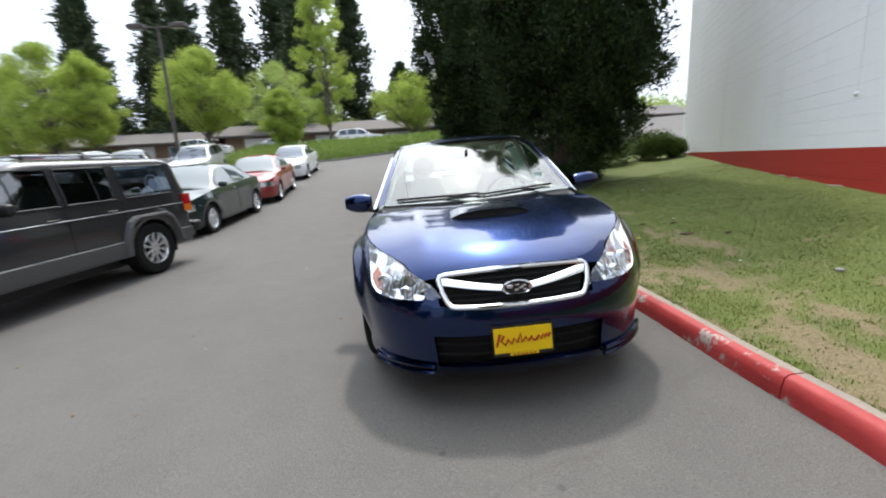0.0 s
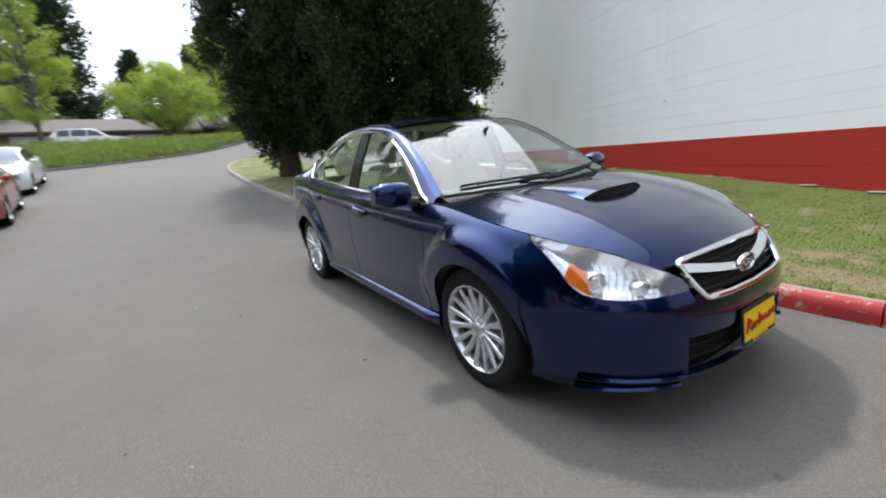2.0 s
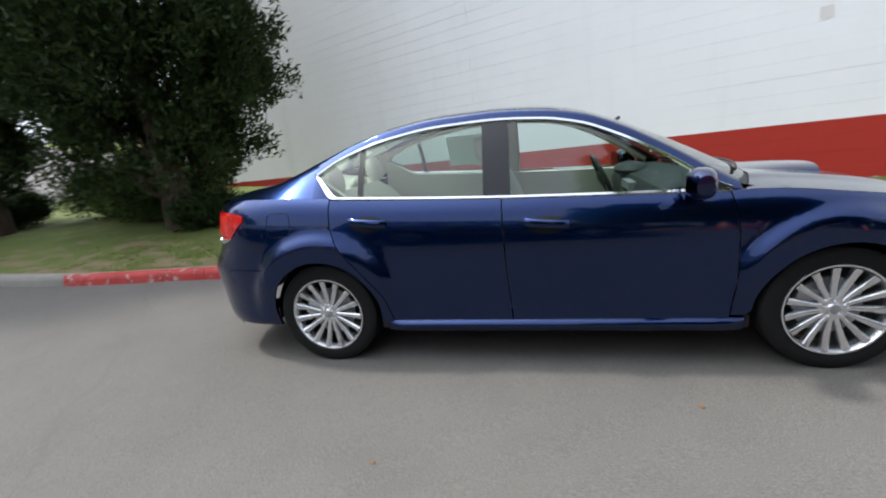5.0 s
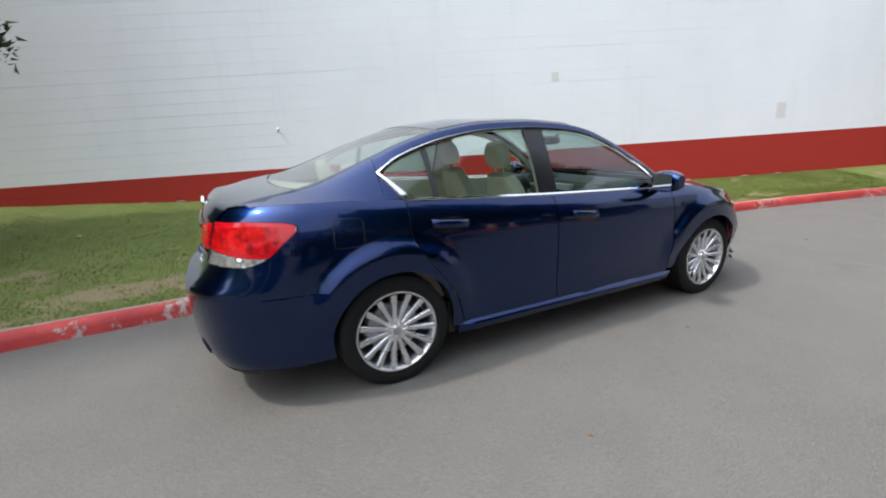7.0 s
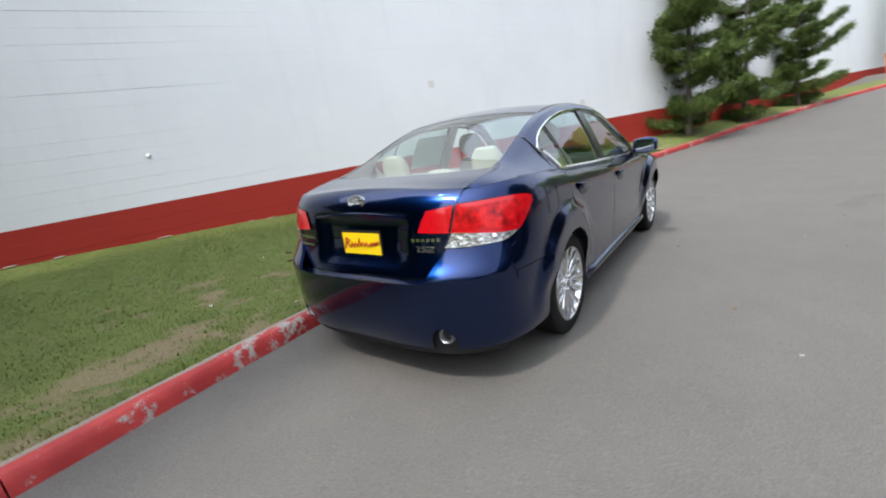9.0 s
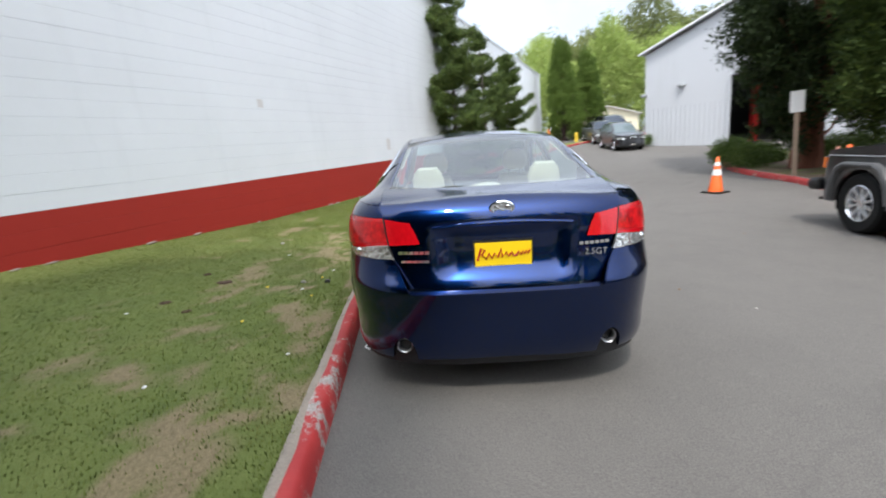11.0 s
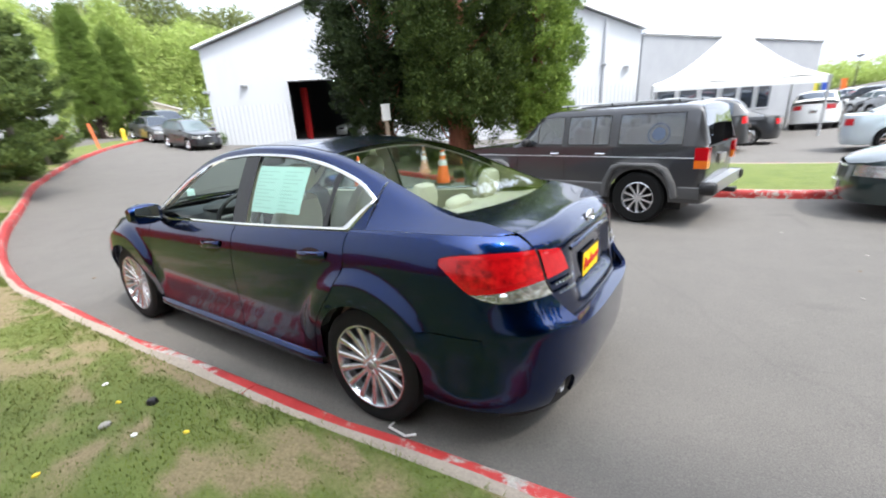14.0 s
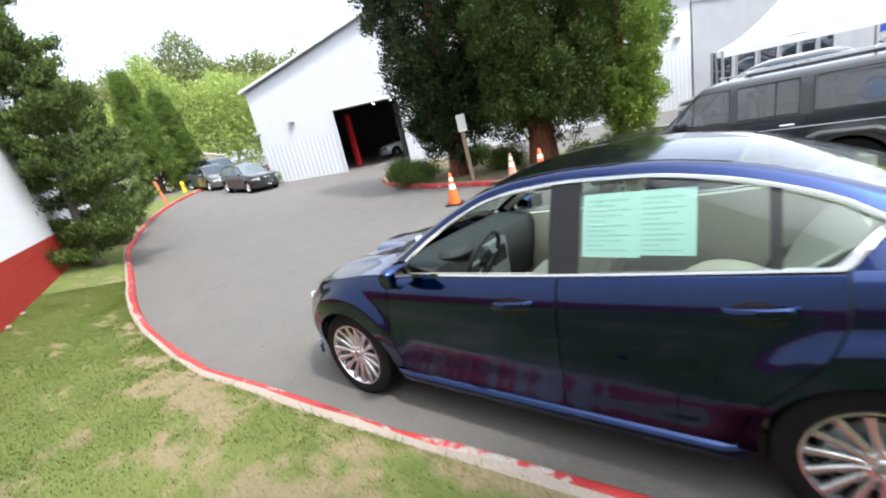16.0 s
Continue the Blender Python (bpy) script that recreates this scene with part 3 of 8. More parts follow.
def block_wall():
    """The long painted block wall: courses of block with raked joints, white above a red band."""
    Y0, Y1, TOP, BAND = -34.0, 10.5, 6.3, 1.18
    w = thing("wall_1", "long painted concrete block wall, white above a brick-red band", "wall", kind="structure")
    ln = math.hypot(1, 0.3864)
    d = Vector((0.3864 / ln, 1 / ln, 0))
    nrm = Vector((-1 / ln, 0.3864 / ln, 0))
    org = Vector((wall_x(Y0), Y0, 0))
    total = (Y1 - Y0) * ln

    def at(u, z, o=0.0):
        return org + d * u + nrm * o + Vector((0, 0, z))

    # core, thick, behind the block faces
    core = Shape()
    v = [at(u, z, o) for z in (-0.3, TOP) for o in (-0.30, -0.008) for u in (0.0, total)]
    core.add(v, [(0, 2, 3, 1), (4, 5, 7, 6), (0, 1, 5, 4), (2, 6, 7, 3), (0, 4, 6, 2), (1, 3, 7, 5)])
    part("wall_core", core, M_WALL, w, smooth=False)
    # block faces: a shallow joint between courses; upright joints are filled with paint
    rnd = random.Random(3)
    H = 0.2
    near1 = (6.5 - Y0) * ln
    for name, mat, z0, z1 in (("white_course", M_WALL, BAND, TOP), ("red_course", M_BAND, BAND - 0.2 * 7, BAND)):
        z = z0
        while z < z1 - 0.02:
            zt = min(z + H, z1)
            s = Shape()
            us = []
            u = 0.0
            while u < total:
                us.append(u)
                u += 0.8
            us.append(total)
            g = 0.0019
            rows = []
            for uu in us:
                wob = 0.0025 * noise.noise((uu * 0.7, z * 3, 1.0))
                gg = g * (0.35 + 0.9 * max(0.0, min(1.0, (uu - near1 + 9) / 12)) + 0.9 * max(0.0, noise.noise((uu * 0.35, z * 2.0, 5.0))))
                rows.append([at(uu, z + gg - 0.002, -0.006), at(uu, z + gg, -0.0012 + wob), at(uu, z + gg + 0.003, 0.0 + wob), at(uu, zt - gg - 0.003, 0.0 + wob), at(uu, zt - gg, -0.0012 + wob), at(uu, zt - gg + 0.002, -0.006)])
            s.grid(rows)
            part(name, s, mat, w, smooth=False)
            z = zt
    # return wall at the far corner, and coping
    ret = Shape()
    a = at(total, 0)
    e = Vector((1 / ln, -0.3864 / ln, 0))
    v = [a + e * q + d * o + Vector((0, 0, z)) for z in (0.2, TOP) for o in (-0.3, 0.0) for q in (0.0, 14.0)]
    ret.add(v, [(0, 2, 3, 1), (4, 5, 7, 6), (0, 1, 5, 4), (2, 6, 7, 3), (0, 4, 6, 2), (1, 3, 7, 5)])
    part("return_wall", ret, M_WALL, w, smooth=False)
    cop = Shape()
    v = [at(u, z, o) for z in (TOP, TOP + 0.12) for o in (-0.34, 0.03) for u in (0.0, total)]
    cop.add(v, [(0, 2, 3, 1), (4, 5, 7, 6), (0, 1, 5, 4), (2, 6, 7, 3), (0, 4, 6, 2), (1, 3, 7, 5)])
    part("coping", cop, Mat("coping_metal", (0.62, 0.63, 0.64), 0.5, 0.3).m, w, smooth=False)
    # conduit and its small box, a repaired patch, a capped pipe
    uc = (1.15 - Y0) * ln
    part("conduit", Shape().tube([at(uc, z, 0.004) for z in (1.88, 3.0, TOP)], 0.0022, 6), M_WALL, w)
    part("junction_box", Shape().blob(at(uc, 1.86, 0.012), (0.035, 0.035, 0.03), 8, 5), M_WALL, w)
    m_patch = wall_paint("grey_touch_up", (0.68, 0.655, 0.64), (0.56, 0.54, 0.52))
    for yy, z, wd, hg in ((-7.8, 1.62, 0.19, 0.30), (-3.55, 2.48, 0.13, 0.14)):
        u = (yy - Y0) * ln
        sp = Shape().grid([[at(u + wd * (a_ - 0.5), z + hg * (b_ - 0.5), 0.004) for b_ in lin(0, 1, 3)] for a_ in lin(0, 1, 3)], flip=True)
        part("paint_patch", sp, m_patch, w)
    # broken footing along the foot of the wall
    m_foot = concrete("footing", (0.30, 0.25, 0.21))
    for k in range(16):
        yy = rnd.uniform(-8, 5)
        u = (yy - Y0) * ln
        z = lawn_base(yy) + 0.006
        r = rnd.uniform(0.04, 0.13)
        part("footing_chip", Shape().blob(at(u, z, 0.035), (r * 0.35, r, 0.008 + 0.010 * rnd.random()), 7, 4), m_foot, w)
    return w


block_wall()

# ---- trees and shrubs ----
LEAF = {
    "cedar": leaf_mat("dark_cedar_sprays", (0.012, 0.026, 0.008), (0.044, 0.074, 0.016), 0.65, 0.12),
    # same cedar foliage twice: shade, then sunlight, put into the leaf colour
    "cedar_shade": leaf_mat("shaded_cedar_sprays", (0.011, 0.022, 0.006), (0.034, 0.054, 0.012), 0.65, 0.15),
    "cedar_lit": leaf_mat("sunlit_cedar_sprays", (0.024, 0.045, 0.009), (0.074, 0.106, 0.020), 0.65, 0.2),
    "fir": leaf_mat("fir_needles", (0.040, 0.072, 0.019), (0.155, 0.205, 0.050), 0.65, 0.15),
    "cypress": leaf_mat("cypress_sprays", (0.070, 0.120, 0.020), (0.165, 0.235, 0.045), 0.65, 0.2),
    # lighter copy of the cypress leaf, with sunlight put into its colour
    "cypress_lit": leaf_mat("sunlit_cypress_sprays", (0.10, 0.165, 0.028), (0.235, 0.32, 0.06), 0.65, 0.2),
    "spring": leaf_mat("fresh_spring_leaves", (0.27, 0.36, 0.060), (0.46, 0.55, 0.125), 0.6, 0.45),
    "olive": leaf_mat("hillside_leaves", (0.28, 0.37, 0.10), (0.50, 0.58, 0.20), 0.6, 0.4),
    "olive_dark": leaf_mat("hill_crest_leaves", (0.13, 0.16, 0.06), (0.30, 0.33, 0.13), 0.6, 0.3),
    "dark": leaf_mat("far_conifer_needles", (0.036, 0.058, 0.030), (0.100, 0.132, 0.060), 0.7, 0.1),
    "bank": leaf_mat("groundcover_leaves", (0.13, 0.20, 0.040), (0.26, 0.34, 0.085), 0.6, 0.3),
    "shrub": leaf_mat("shrub_leaves", (0.05, 0.090, 0.018), (0.14, 0.20, 0.045), 0.55, 0.2),
}
M_BARK = bark("brown_bark", (0.075, 0.05, 0.038))
M_BARKR = bark("red_cedar_bark", (0.20, 0.075, 0.045))
M_BARKG = bark("grey_bark", (0.16, 0.14, 0.12))


def leaf_cloud(rnd, spots, size, per=3, curl=0.5, slim=0.22):
    """Small pointed sprays round the given spots: rows of place, outward way and scale."""
    g = np.random.default_rng(rnd.randrange(1 << 30))
    P = np.repeat(np.array([q[0] for q in spots], dtype=float), per, 0)
    O = np.repeat(np.array([q[1] for q in spots], dtype=float), per, 0)
    K = np.repeat(np.array([q[2] for q in spots], dtype=float), per)
    n = len(P)
    if per > 1:
        P = P + g.normal(0, size * 0.45, (n, 3))
    D = O * 1.2 + g.normal(0, curl, (n, 3))
    D /= np.linalg.norm(D, axis=1, keepdims=True) + 1e-9
    C = np.cross(D, g.normal(0, 1, (n, 3)))
    C /= np.linalg.norm(C, axis=1, keepdims=True) + 1e-9
    S = (size * 1.25 / math.sqrt(per) * K * g.uniform(0.55, 1.3, n))[:, None]
    V = np.stack((P + C * S * slim, P + D * S, P - C * S * slim), 1).reshape(-1, 3)
    me = bpy.data.meshes.new("crown")
    me.vertices.add(3 * n)
    me.vertices.foreach_set("co", V.ravel())
    me.loops.add(3 * n)
    me.loops.foreach_set("vertex_index", np.arange(3 * n))
    me.polygons.add(n)
    me.polygons.foreach_set("loop_start", np.arange(0, 3 * n, 3))
    me.update(calc_edges=True)
    return me


def trunk_shape(rnd, h, r, lean=0.03, n=9):
    pts, rad = [], []
    for k in range(n + 1):
        t = k / n
        pts.append((lean * h * t * math.sin(1.7 * t + 0.4), lean * h * t * math.cos(2.1 * t), h * t - 0.15))
        rad.append(max(0.015, r * (1.25 if k == 0 else 1.0) * (1 - t) ** 0.8 + 0.01))
    return Shape().tube(pts, r, 10, taper=rad), pts


def tree(kind, label, x, y, h, width, z=None, base=0.0, leaf="cedar", trunk_r=0.25, bark_m=None, n=16000, size=0.22, seed=1, lobes=0, name="tree", group="", profile=None, per=3, slim=0.22):
    """A trunk with limbs and a crown of sprays. kind sets the habit: column, fir or broad."""
    rnd = random.Random(seed)
    z = ground_z(x, y) if z is None else z
    t_ob = thing(name, label, "tree", Matrix.Translation((x, y, z)) @ pose(0, 0, 0, 0, 0, rnd.uniform(0, 360)), group)
    ts, spine = trunk_shape(rnd, h * 0.92, trunk_r)
    part("trunk", ts, bark_m or M_BARK, t_ob)
    limbs = []
    spots = []
    R = width / 2
    if kind == "column":
        prof = profile or spl((0.0, 0.55), (0.10, 0.92), (0.35, 1.0), (0.65, 0.85), (0.88, 0.48), (1.0, 0.05))
        # upright plumes set round the stem, which break the outline
        plumes = []
        for k in range(lobes or 26):
            hz = base + (h - base) * rnd.uniform(0.0, 0.86)
            a = rnd.uniform(0, 2 * math.pi)
            rr = R * prof((hz - base) / (h - base))
            plumes.append((hz, a, rr * rnd.uniform(0.50, 0.86), R * rnd.uniform(0.18, 0.34), rnd.uniform(0.7, 1.6)))
        for hz, a, d, r, ln in plumes:
            cx, cy = d * math.cos(a), d * math.sin(a)
            if rnd.random() < 0.7:
                limbs.append(Shape().tube([(0, 0, max(0.3, hz - 0.9)), (cx * 0.6, cy * 0.6, hz - 0.35), (cx, cy, hz + ln * 0.3)], 0.03, 5, taper=[0.045, 0.03, 0.008]))
            # each plume is a cluster of tufts, dense outside and hollow between
            tufts = 11
            for _ in range(tufts):
                u = rnd.random() ** 0.8
                b = rnd.uniform(0, 2 * math.pi)
                w = r * math.sin(math.pi * (0.12 + 0.86 * u)) ** 0.7 * rnd.uniform(0.75, 1.1)
                tc = (cx + w * math.cos(b), cy + w * math.sin(b), hz - 0.45 * ln + ln * 1.35 * u)
                tr = min(r, 0.62) * rnd.uniform(0.26, 0.50)
                m = math.hypot(tc[0], tc[1]) or 1
                ox, oy = tc[0] / m, tc[1] / m
                for _ in range(n // (len(plumes) * tufts)):
                    g = [rnd.gauss(0, 1) for _ in range(3)]
                    q = math.sqrt(sum(v * v for v in g)) or 1
                    rad = tr * rnd.random() ** 0.45
                    p_ = (tc[0] + g[0] / q * rad, tc[1] + g[1] / q * rad, tc[2] + 1.3 * g[2] / q * rad)
                    spots.append((p_, (0.35 * ox + 0.35 * g[0] / q, 0.35 * oy + 0.35 * g[1] / q, 0.45 + 0.25 * g[2] / q), rnd.uniform(0.7, 1.1)))
    elif kind == "fir":
        young = name == "fir"
        tiers = int(h / (0.40 if young else 0.46))
        for k in range(tiers):
            t = (k + 0.5 * rnd.random()) / tiers
            hz = base + (h - base) * t
            if profile:
                L = R * profile(t)
            else:
                L = R * (1 - t) ** 0.85 * rnd.uniform(0.65, 1.1) + 0.12
            for b in range(rnd.randint(4, 6) if young else rnd.randint(3, 5)):
                a = rnd.uniform(0, 2 * math.pi)
                ll = L * (rnd.uniform(0.30, 1.25) if young else rnd.uniform(0.5, 1.12))
                rise = rnd.uniform(-0.05, 0.55) * (1 if t > 0.15 else 0.4)
                tip = (ll * math.cos(a), ll * math.sin(a), hz + rise * ll)
                limbs.append(Shape().tube([(0, 0, hz), (tip[0] * 0.5, tip[1] * 0.5, hz + rise * ll * 0.3), tip], 0.02, 4, taper=[0.028, 0.016, 0.005]))
                cnt = max(6, int(n / (tiers * 5) * (0.4 + ll / max(R, 0.1))))
                twigs = max(3, int(ll / 0.16)) if young else 0
                for _ in range(cnt):
                    if young:
                        # needles sit in tufts along short side twigs
                        j_ = rnd.randrange(twigs)
                        u = 0.22 + 0.80 * (j_ + 0.5) / twigs
                        sd = (1 if j_ % 2 else -1) * 0.42 * ll * (1.08 - u) * rnd.random()
                        sp = 0.075
                        q = (tip[0] * u - math.sin(a) * sd + rnd.gauss(0, sp), tip[1] * u + math.cos(a) * sd + rnd.gauss(0, sp), hz + rise * ll * u * u + 0.05 - 0.25 * abs(sd) + rnd.gauss(0, 0.045))
                        spots.append((q, (math.cos(a) * 0.6, math.sin(a) * 0.6, 0.7), 1.0))
                        continue
                    u = rnd.random() ** 0.75
                    sp = 0.12 * ll * math.sin(math.pi * (0.15 + 0.8 * u)) + 0.05
                    q = (tip[0] * u + rnd.gauss(0, sp), tip[1] * u + rnd.gauss(0, sp), hz + rise * ll * u * u + rnd.gauss(0, sp * 0.35))
                    spots.append((q, (math.cos(a) * 0.9, math.sin(a) * 0.9, 0.35), 1.0))
    else:
        prof = profile or spl((0.0, 0.35), (0.2, 0.8), (0.45, 1.0), (0.75, 0.75), (1.0, 0.15))
        for k in range(lobes or 30):
            t = rnd.random()
            hz = base + (h - base) * t
            a = rnd.uniform(0, 2 * math.pi)
            rr = R * prof(t)
            d = rr * rnd.uniform(0.25, 1.0)
            c = (d * math.cos(a), d * math.sin(a), hz)
            r = R * rnd.uniform(0.12, 0.27)
            limbs.append(Shape().tube([(0, 0, max(0.5 * base, hz - d * 0.9)), (c[0] * 0.5, c[1] * 0.5, hz - d * 0.35), c], 0.03, 5, taper=[0.06, 0.035, 0.01]))
            for _ in range(n // (lobes or 30)):
                g = [rnd.gauss(0, 1) for _ in range(3)]
                m = math.sqrt(sum(q * q for q in g)) or 1
                rad = r * rnd.random() ** 0.4
                spots.append(((c[0] + g[0] / m * rad, c[1] + g[1] / m * rad, c[2] + 0.8 * g[2] / m * rad), (g[0] / m * 0.6, g[1] / m * 0.6, g[2] / m * 0.4), 1.0))
    if name != "conifer":
        for limb in limbs:
            part("limb", limb, bark_m or M_BARK, t_ob)
    me = leaf_cloud(rnd, spots, size, per, slim=slim)
    me.materials.append(LEAF[leaf])
    part("crown", me, None, t_ob)
    return t_ob


def shrub(label, x, y, w, h, z=None, leaf="shrub", n=2600, size=0.10, seed=1, name="shrub", group=""):
    rnd = random.Random(seed)
    z = ground_z(x, y) if z is None else z
    ob = thing(name, label, "shrub", Matrix.Translation((x, y, z)), group)
    spots, stems = [], Shape()
    for k in range(9):
        a, d = rnd.uniform(0, 2 * math.pi), w * 0.36 * math.sqrt(rnd.random())
        c = (d * math.cos(a), d * math.sin(a), h * rnd.uniform(0.4, 0.72))
        stems.tube([(0, 0, 0), (c[0] * 0.5, c[1] * 0.5, c[2] * 0.5), c], 0.02, 4, taper=[0.025, 0.015, 0.006])
        for _ in range(n // 9):
            g = [rnd.gauss(0, 1) for _ in range(3)]
            m = math.sqrt(sum(q * q for q in g)) or 1
            rad = rnd.random() ** 0.4
            spots.append(((c[0] + g[0] / m * rad * w * 0.26, c[1] + g[1] / m * rad * w * 0.26, max(0.02, c[2] + g[2] / m * rad * h * 0.42)), (g[0] / m * 0.7, g[1] / m * 0.7, 0.5), 1.0))
    part("stems", stems, M_BARK, ob)
    me = leaf_cloud(rnd, spots, size)
    me.materials.append(LEAF[leaf])
    part("foliage", me, None, ob)
    return ob


# three dark cedars on the lawn beyond the sedan
lz = lambda x, y: lawn_z(x, y) - 0.02
LOW_WAIST = spl((0.0, 0.16), (0.08, 0.42), (0.2, 0.80), (0.38, 1.0), (0.7, 0.86), (0.9, 0.46), (1.0, 0.05))
tree("column", "tall dark cedar with drooping sprays on the lawn", 1.9, 13.0, 13.0, 5.2, lz(2.0, 13.0), 1.0, "cedar", 0.36, M_BARK, 62000, 0.22, 11, 140, per=4, group="cedars on the lawn", profile=LOW_WAIST)
tree("column", "tall dark cedar with a bare double trunk", 2.6, 10.0, 12.5, 4.0, lz(2.6, 10.0), 1.15, "cedar", 0.28, M_BARK, 52000, 0.20, 12, 120, per=4, group="cedars on the lawn", profile=LOW_WAIST)
tree("column", "broad dark green cedar near the white wall", 3.15, 6.25, 10.5, 4.35, lz(3.15, 6.25), 0.95, "cedar", 0.24, M_BARK, 70000, 0.18, 13, 160, per=4, group="cedars on the lawn",
     profile=spl((0.0, 0.45), (0.08, 0.85), (0.3, 1.0), (0.6, 0.95), (0.85, 0.6), (1.0, 0.1)))
for k, (x, y, w, h) in enumerate(((5.6, 9.6, 1.9, 1.15), (7.0, 10.0, 1.7, 1.0), (4.2, 9.2, 1.6, 0.9), (7.9, 9.7, 1.1, 0.7), (3.6, 7.4, 1.5, 0.8))):
    shrub("dark leafy shrub below the cedars", x, y, w, h, lz(x, y), "shrub", 3000, 0.11, 30 + k, group="shrubs by the wall corner")

for k, (x, y, w, h) in enumerate(((3.9, 7.9, 2.0, 1.0), (3.3, 10.6, 1.2, 0.6), (3.0, 5.6, 1.2, 0.55))):
    shrub("dense dark shrub at the foot of a cedar", x, y, w, h, lz(x, y), "cedar", 3600, 0.11, 230 + k, group="shrubs by the wall corner")

# young firs between the wall and the kerb
for k, (x, y, h, w) in enumerate(((-0.20, -11.6, 6.6, 3.3), (-1.55, -14.7, 5.6, 2.8), (-3.2, -18.6, 5.2, 2.8))):
    tree("fir", "ragged young fir against the white wall", x, y, h, w, lz(x, y), 0.15, "fir", 0.09, M_BARKG, 32000, 0.12, 40 + k, name="fir", group="firs along the wall",
         profile=spl((0.0, 0.70), (0.14, 1.0), (0.40, 0.86), (0.65, 0.58), (0.85, 0.34), (1.0, 0.08)))
# clipped cypresses past the end of the firs
for k, (x, y, h, w) in enumerate(((-9.3, -30.5, 7.6, 3.0), (-11.6, -31.6, 6.6, 2.7))):
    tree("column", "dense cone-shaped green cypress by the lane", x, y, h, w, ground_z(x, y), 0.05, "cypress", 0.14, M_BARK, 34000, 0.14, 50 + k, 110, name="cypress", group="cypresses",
         profile=spl((0.0, 1.0), (0.25, 0.95), (0.6, 0.62), (1.0, 0.03)))

# cedars in the planted bed across the lane, one coloured as shaded, one as sunlit
tree("column", "broad green cedar with a red-brown trunk", -9.1, -6.9, 11.5, 3.9, ground_z(-9.1, -6.9), 1.35, "cedar_shade", 0.33, M_BARKR, 50000, 0.19, 61, 120, per=4, group="cedars in the bed")
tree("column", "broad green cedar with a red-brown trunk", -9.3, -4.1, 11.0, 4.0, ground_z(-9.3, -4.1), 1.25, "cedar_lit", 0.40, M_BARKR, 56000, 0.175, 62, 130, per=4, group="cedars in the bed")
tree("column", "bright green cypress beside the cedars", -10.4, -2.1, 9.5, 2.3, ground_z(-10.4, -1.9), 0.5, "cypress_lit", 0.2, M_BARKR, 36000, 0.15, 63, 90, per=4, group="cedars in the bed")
for k, (x, y, w, h) in enumerate(((-8.6, -8.4, 1.7, 0.9), (-9.4, -9.2, 1.5, 0.7), (-9.6, -5.6, 1.5, 0.75), (-9.0, -2.6, 1.3, 0.6), (-10.6, -7.4, 1.8, 0.9))):
    shrub("low green shrub in the planted bed", x, y, w, h, None, "shrub", 2600, 0.10, 70 + k, group="shrubs in the bed")
shrub("small shrub at the garage corner", -11.0, -21.2, 1.6, 0.7, None, "shrub", 1600, 0.1, 79)

# spring-green trees and tall conifers beyond the far end of the lane
for k, (x, y, h, w, b, lf) in enumerate(((-30.5, 34, 9.5, 7.0, 2.0, "spring"), (-26.5, 33, 8.5, 5.0, 1.8, "spring"), (-17.5, 33, 8.2, 6.6, 2.2, "spring"), (-8.6, 38, 15.0, 5.6, 2.5, "spring"), (-10.8, 31, 4.5, 3.4, 0.8, "spring"),
                                          (-0.6, 40, 6.6, 8.0, 2.2, "spring"), (-15.5, 46, 9.5, 9.0, 1.5, "olive"), (4.6, 44, 11, 7.0, 1.5, "spring"), (8.5, 47, 9, 8, 1.5, "olive"), (-37, 38, 9, 7, 1.5, "spring"), (12.5, 42, 8.5, 7.5, 1.5, "spring"))):
    tree("broad", "young tree in fresh spring leaf", x, y, h, w, ground_z(x, y) - 0.1, b, lf, 0.16, M_BARKG, 13000, 0.22, 90 + k, 96, group="spring trees")
for k, (x, y, h, w) in enumerate(((-33, 62, 30, 12), (-27.5, 66, 34, 12), (-38.5, 66, 27, 12), (-45, 60, 24, 12), (-21.5, 70, 36, 12), (-16.5, 64, 31, 12), (-10.5, 72, 33, 12), (-3.0, 80, 17, 11), (2.0, 74, 13, 11), (8.0, 70, 27, 11), (6.0, 86, 20, 11), (-52, 70, 26, 12), (14, 78, 22, 12), (20, 74, 20, 12), (28, 66, 22, 12))):
    tree("fir", "tall dark conifer far off", x, y, h, w, 2.4, h * 0.05, "dark", 0.35, M_BARK, 12000, 0.95, 120 + k, name="conifer", group="far conifers")


def woodland(name, label, pts, leaf, n, size, seed, spread):
    """Far trees that nobody could count: clumps of foliage along a line of heights."""
    rnd = random.Random(seed)
    spots = []
    for k in range(n):
        i = rnd.randrange(len(pts) - 1)
        t = rnd.random()
        (x0, y0, z0, h0), (x1, y1, z1, h1) = pts[i], pts[i + 1]
        x, y = x0 + (x1 - x0) * t, y0 + (y1 - y0) * t
        d = abs(rnd.gauss(0, spread))
        q = math.hypot(x, y)
        x, y = x + x / q * d, y + y / q * d
        top = (h0 + (h1 - h0) * t) * (0.72 + 0.5 * noise.noise((x * 0.12, y * 0.12, 2.0)))
        z = z0 + (z1 - z0) * t + max(0.1, top) * rnd.random() ** 0.55
        spots.append(((x, y, z), (rnd.gauss(0, 0.4) - x / q * 0.3, rnd.gauss(0, 0.4) - y / q * 0.3, 0.6), rnd.uniform(0.7, 1.5)))
    me = leaf_cloud(rnd, spots, size, 5)
    me.materials.append(LEAF[leaf])
    tagged(new(name, me), label, "trees", kind="stuff")


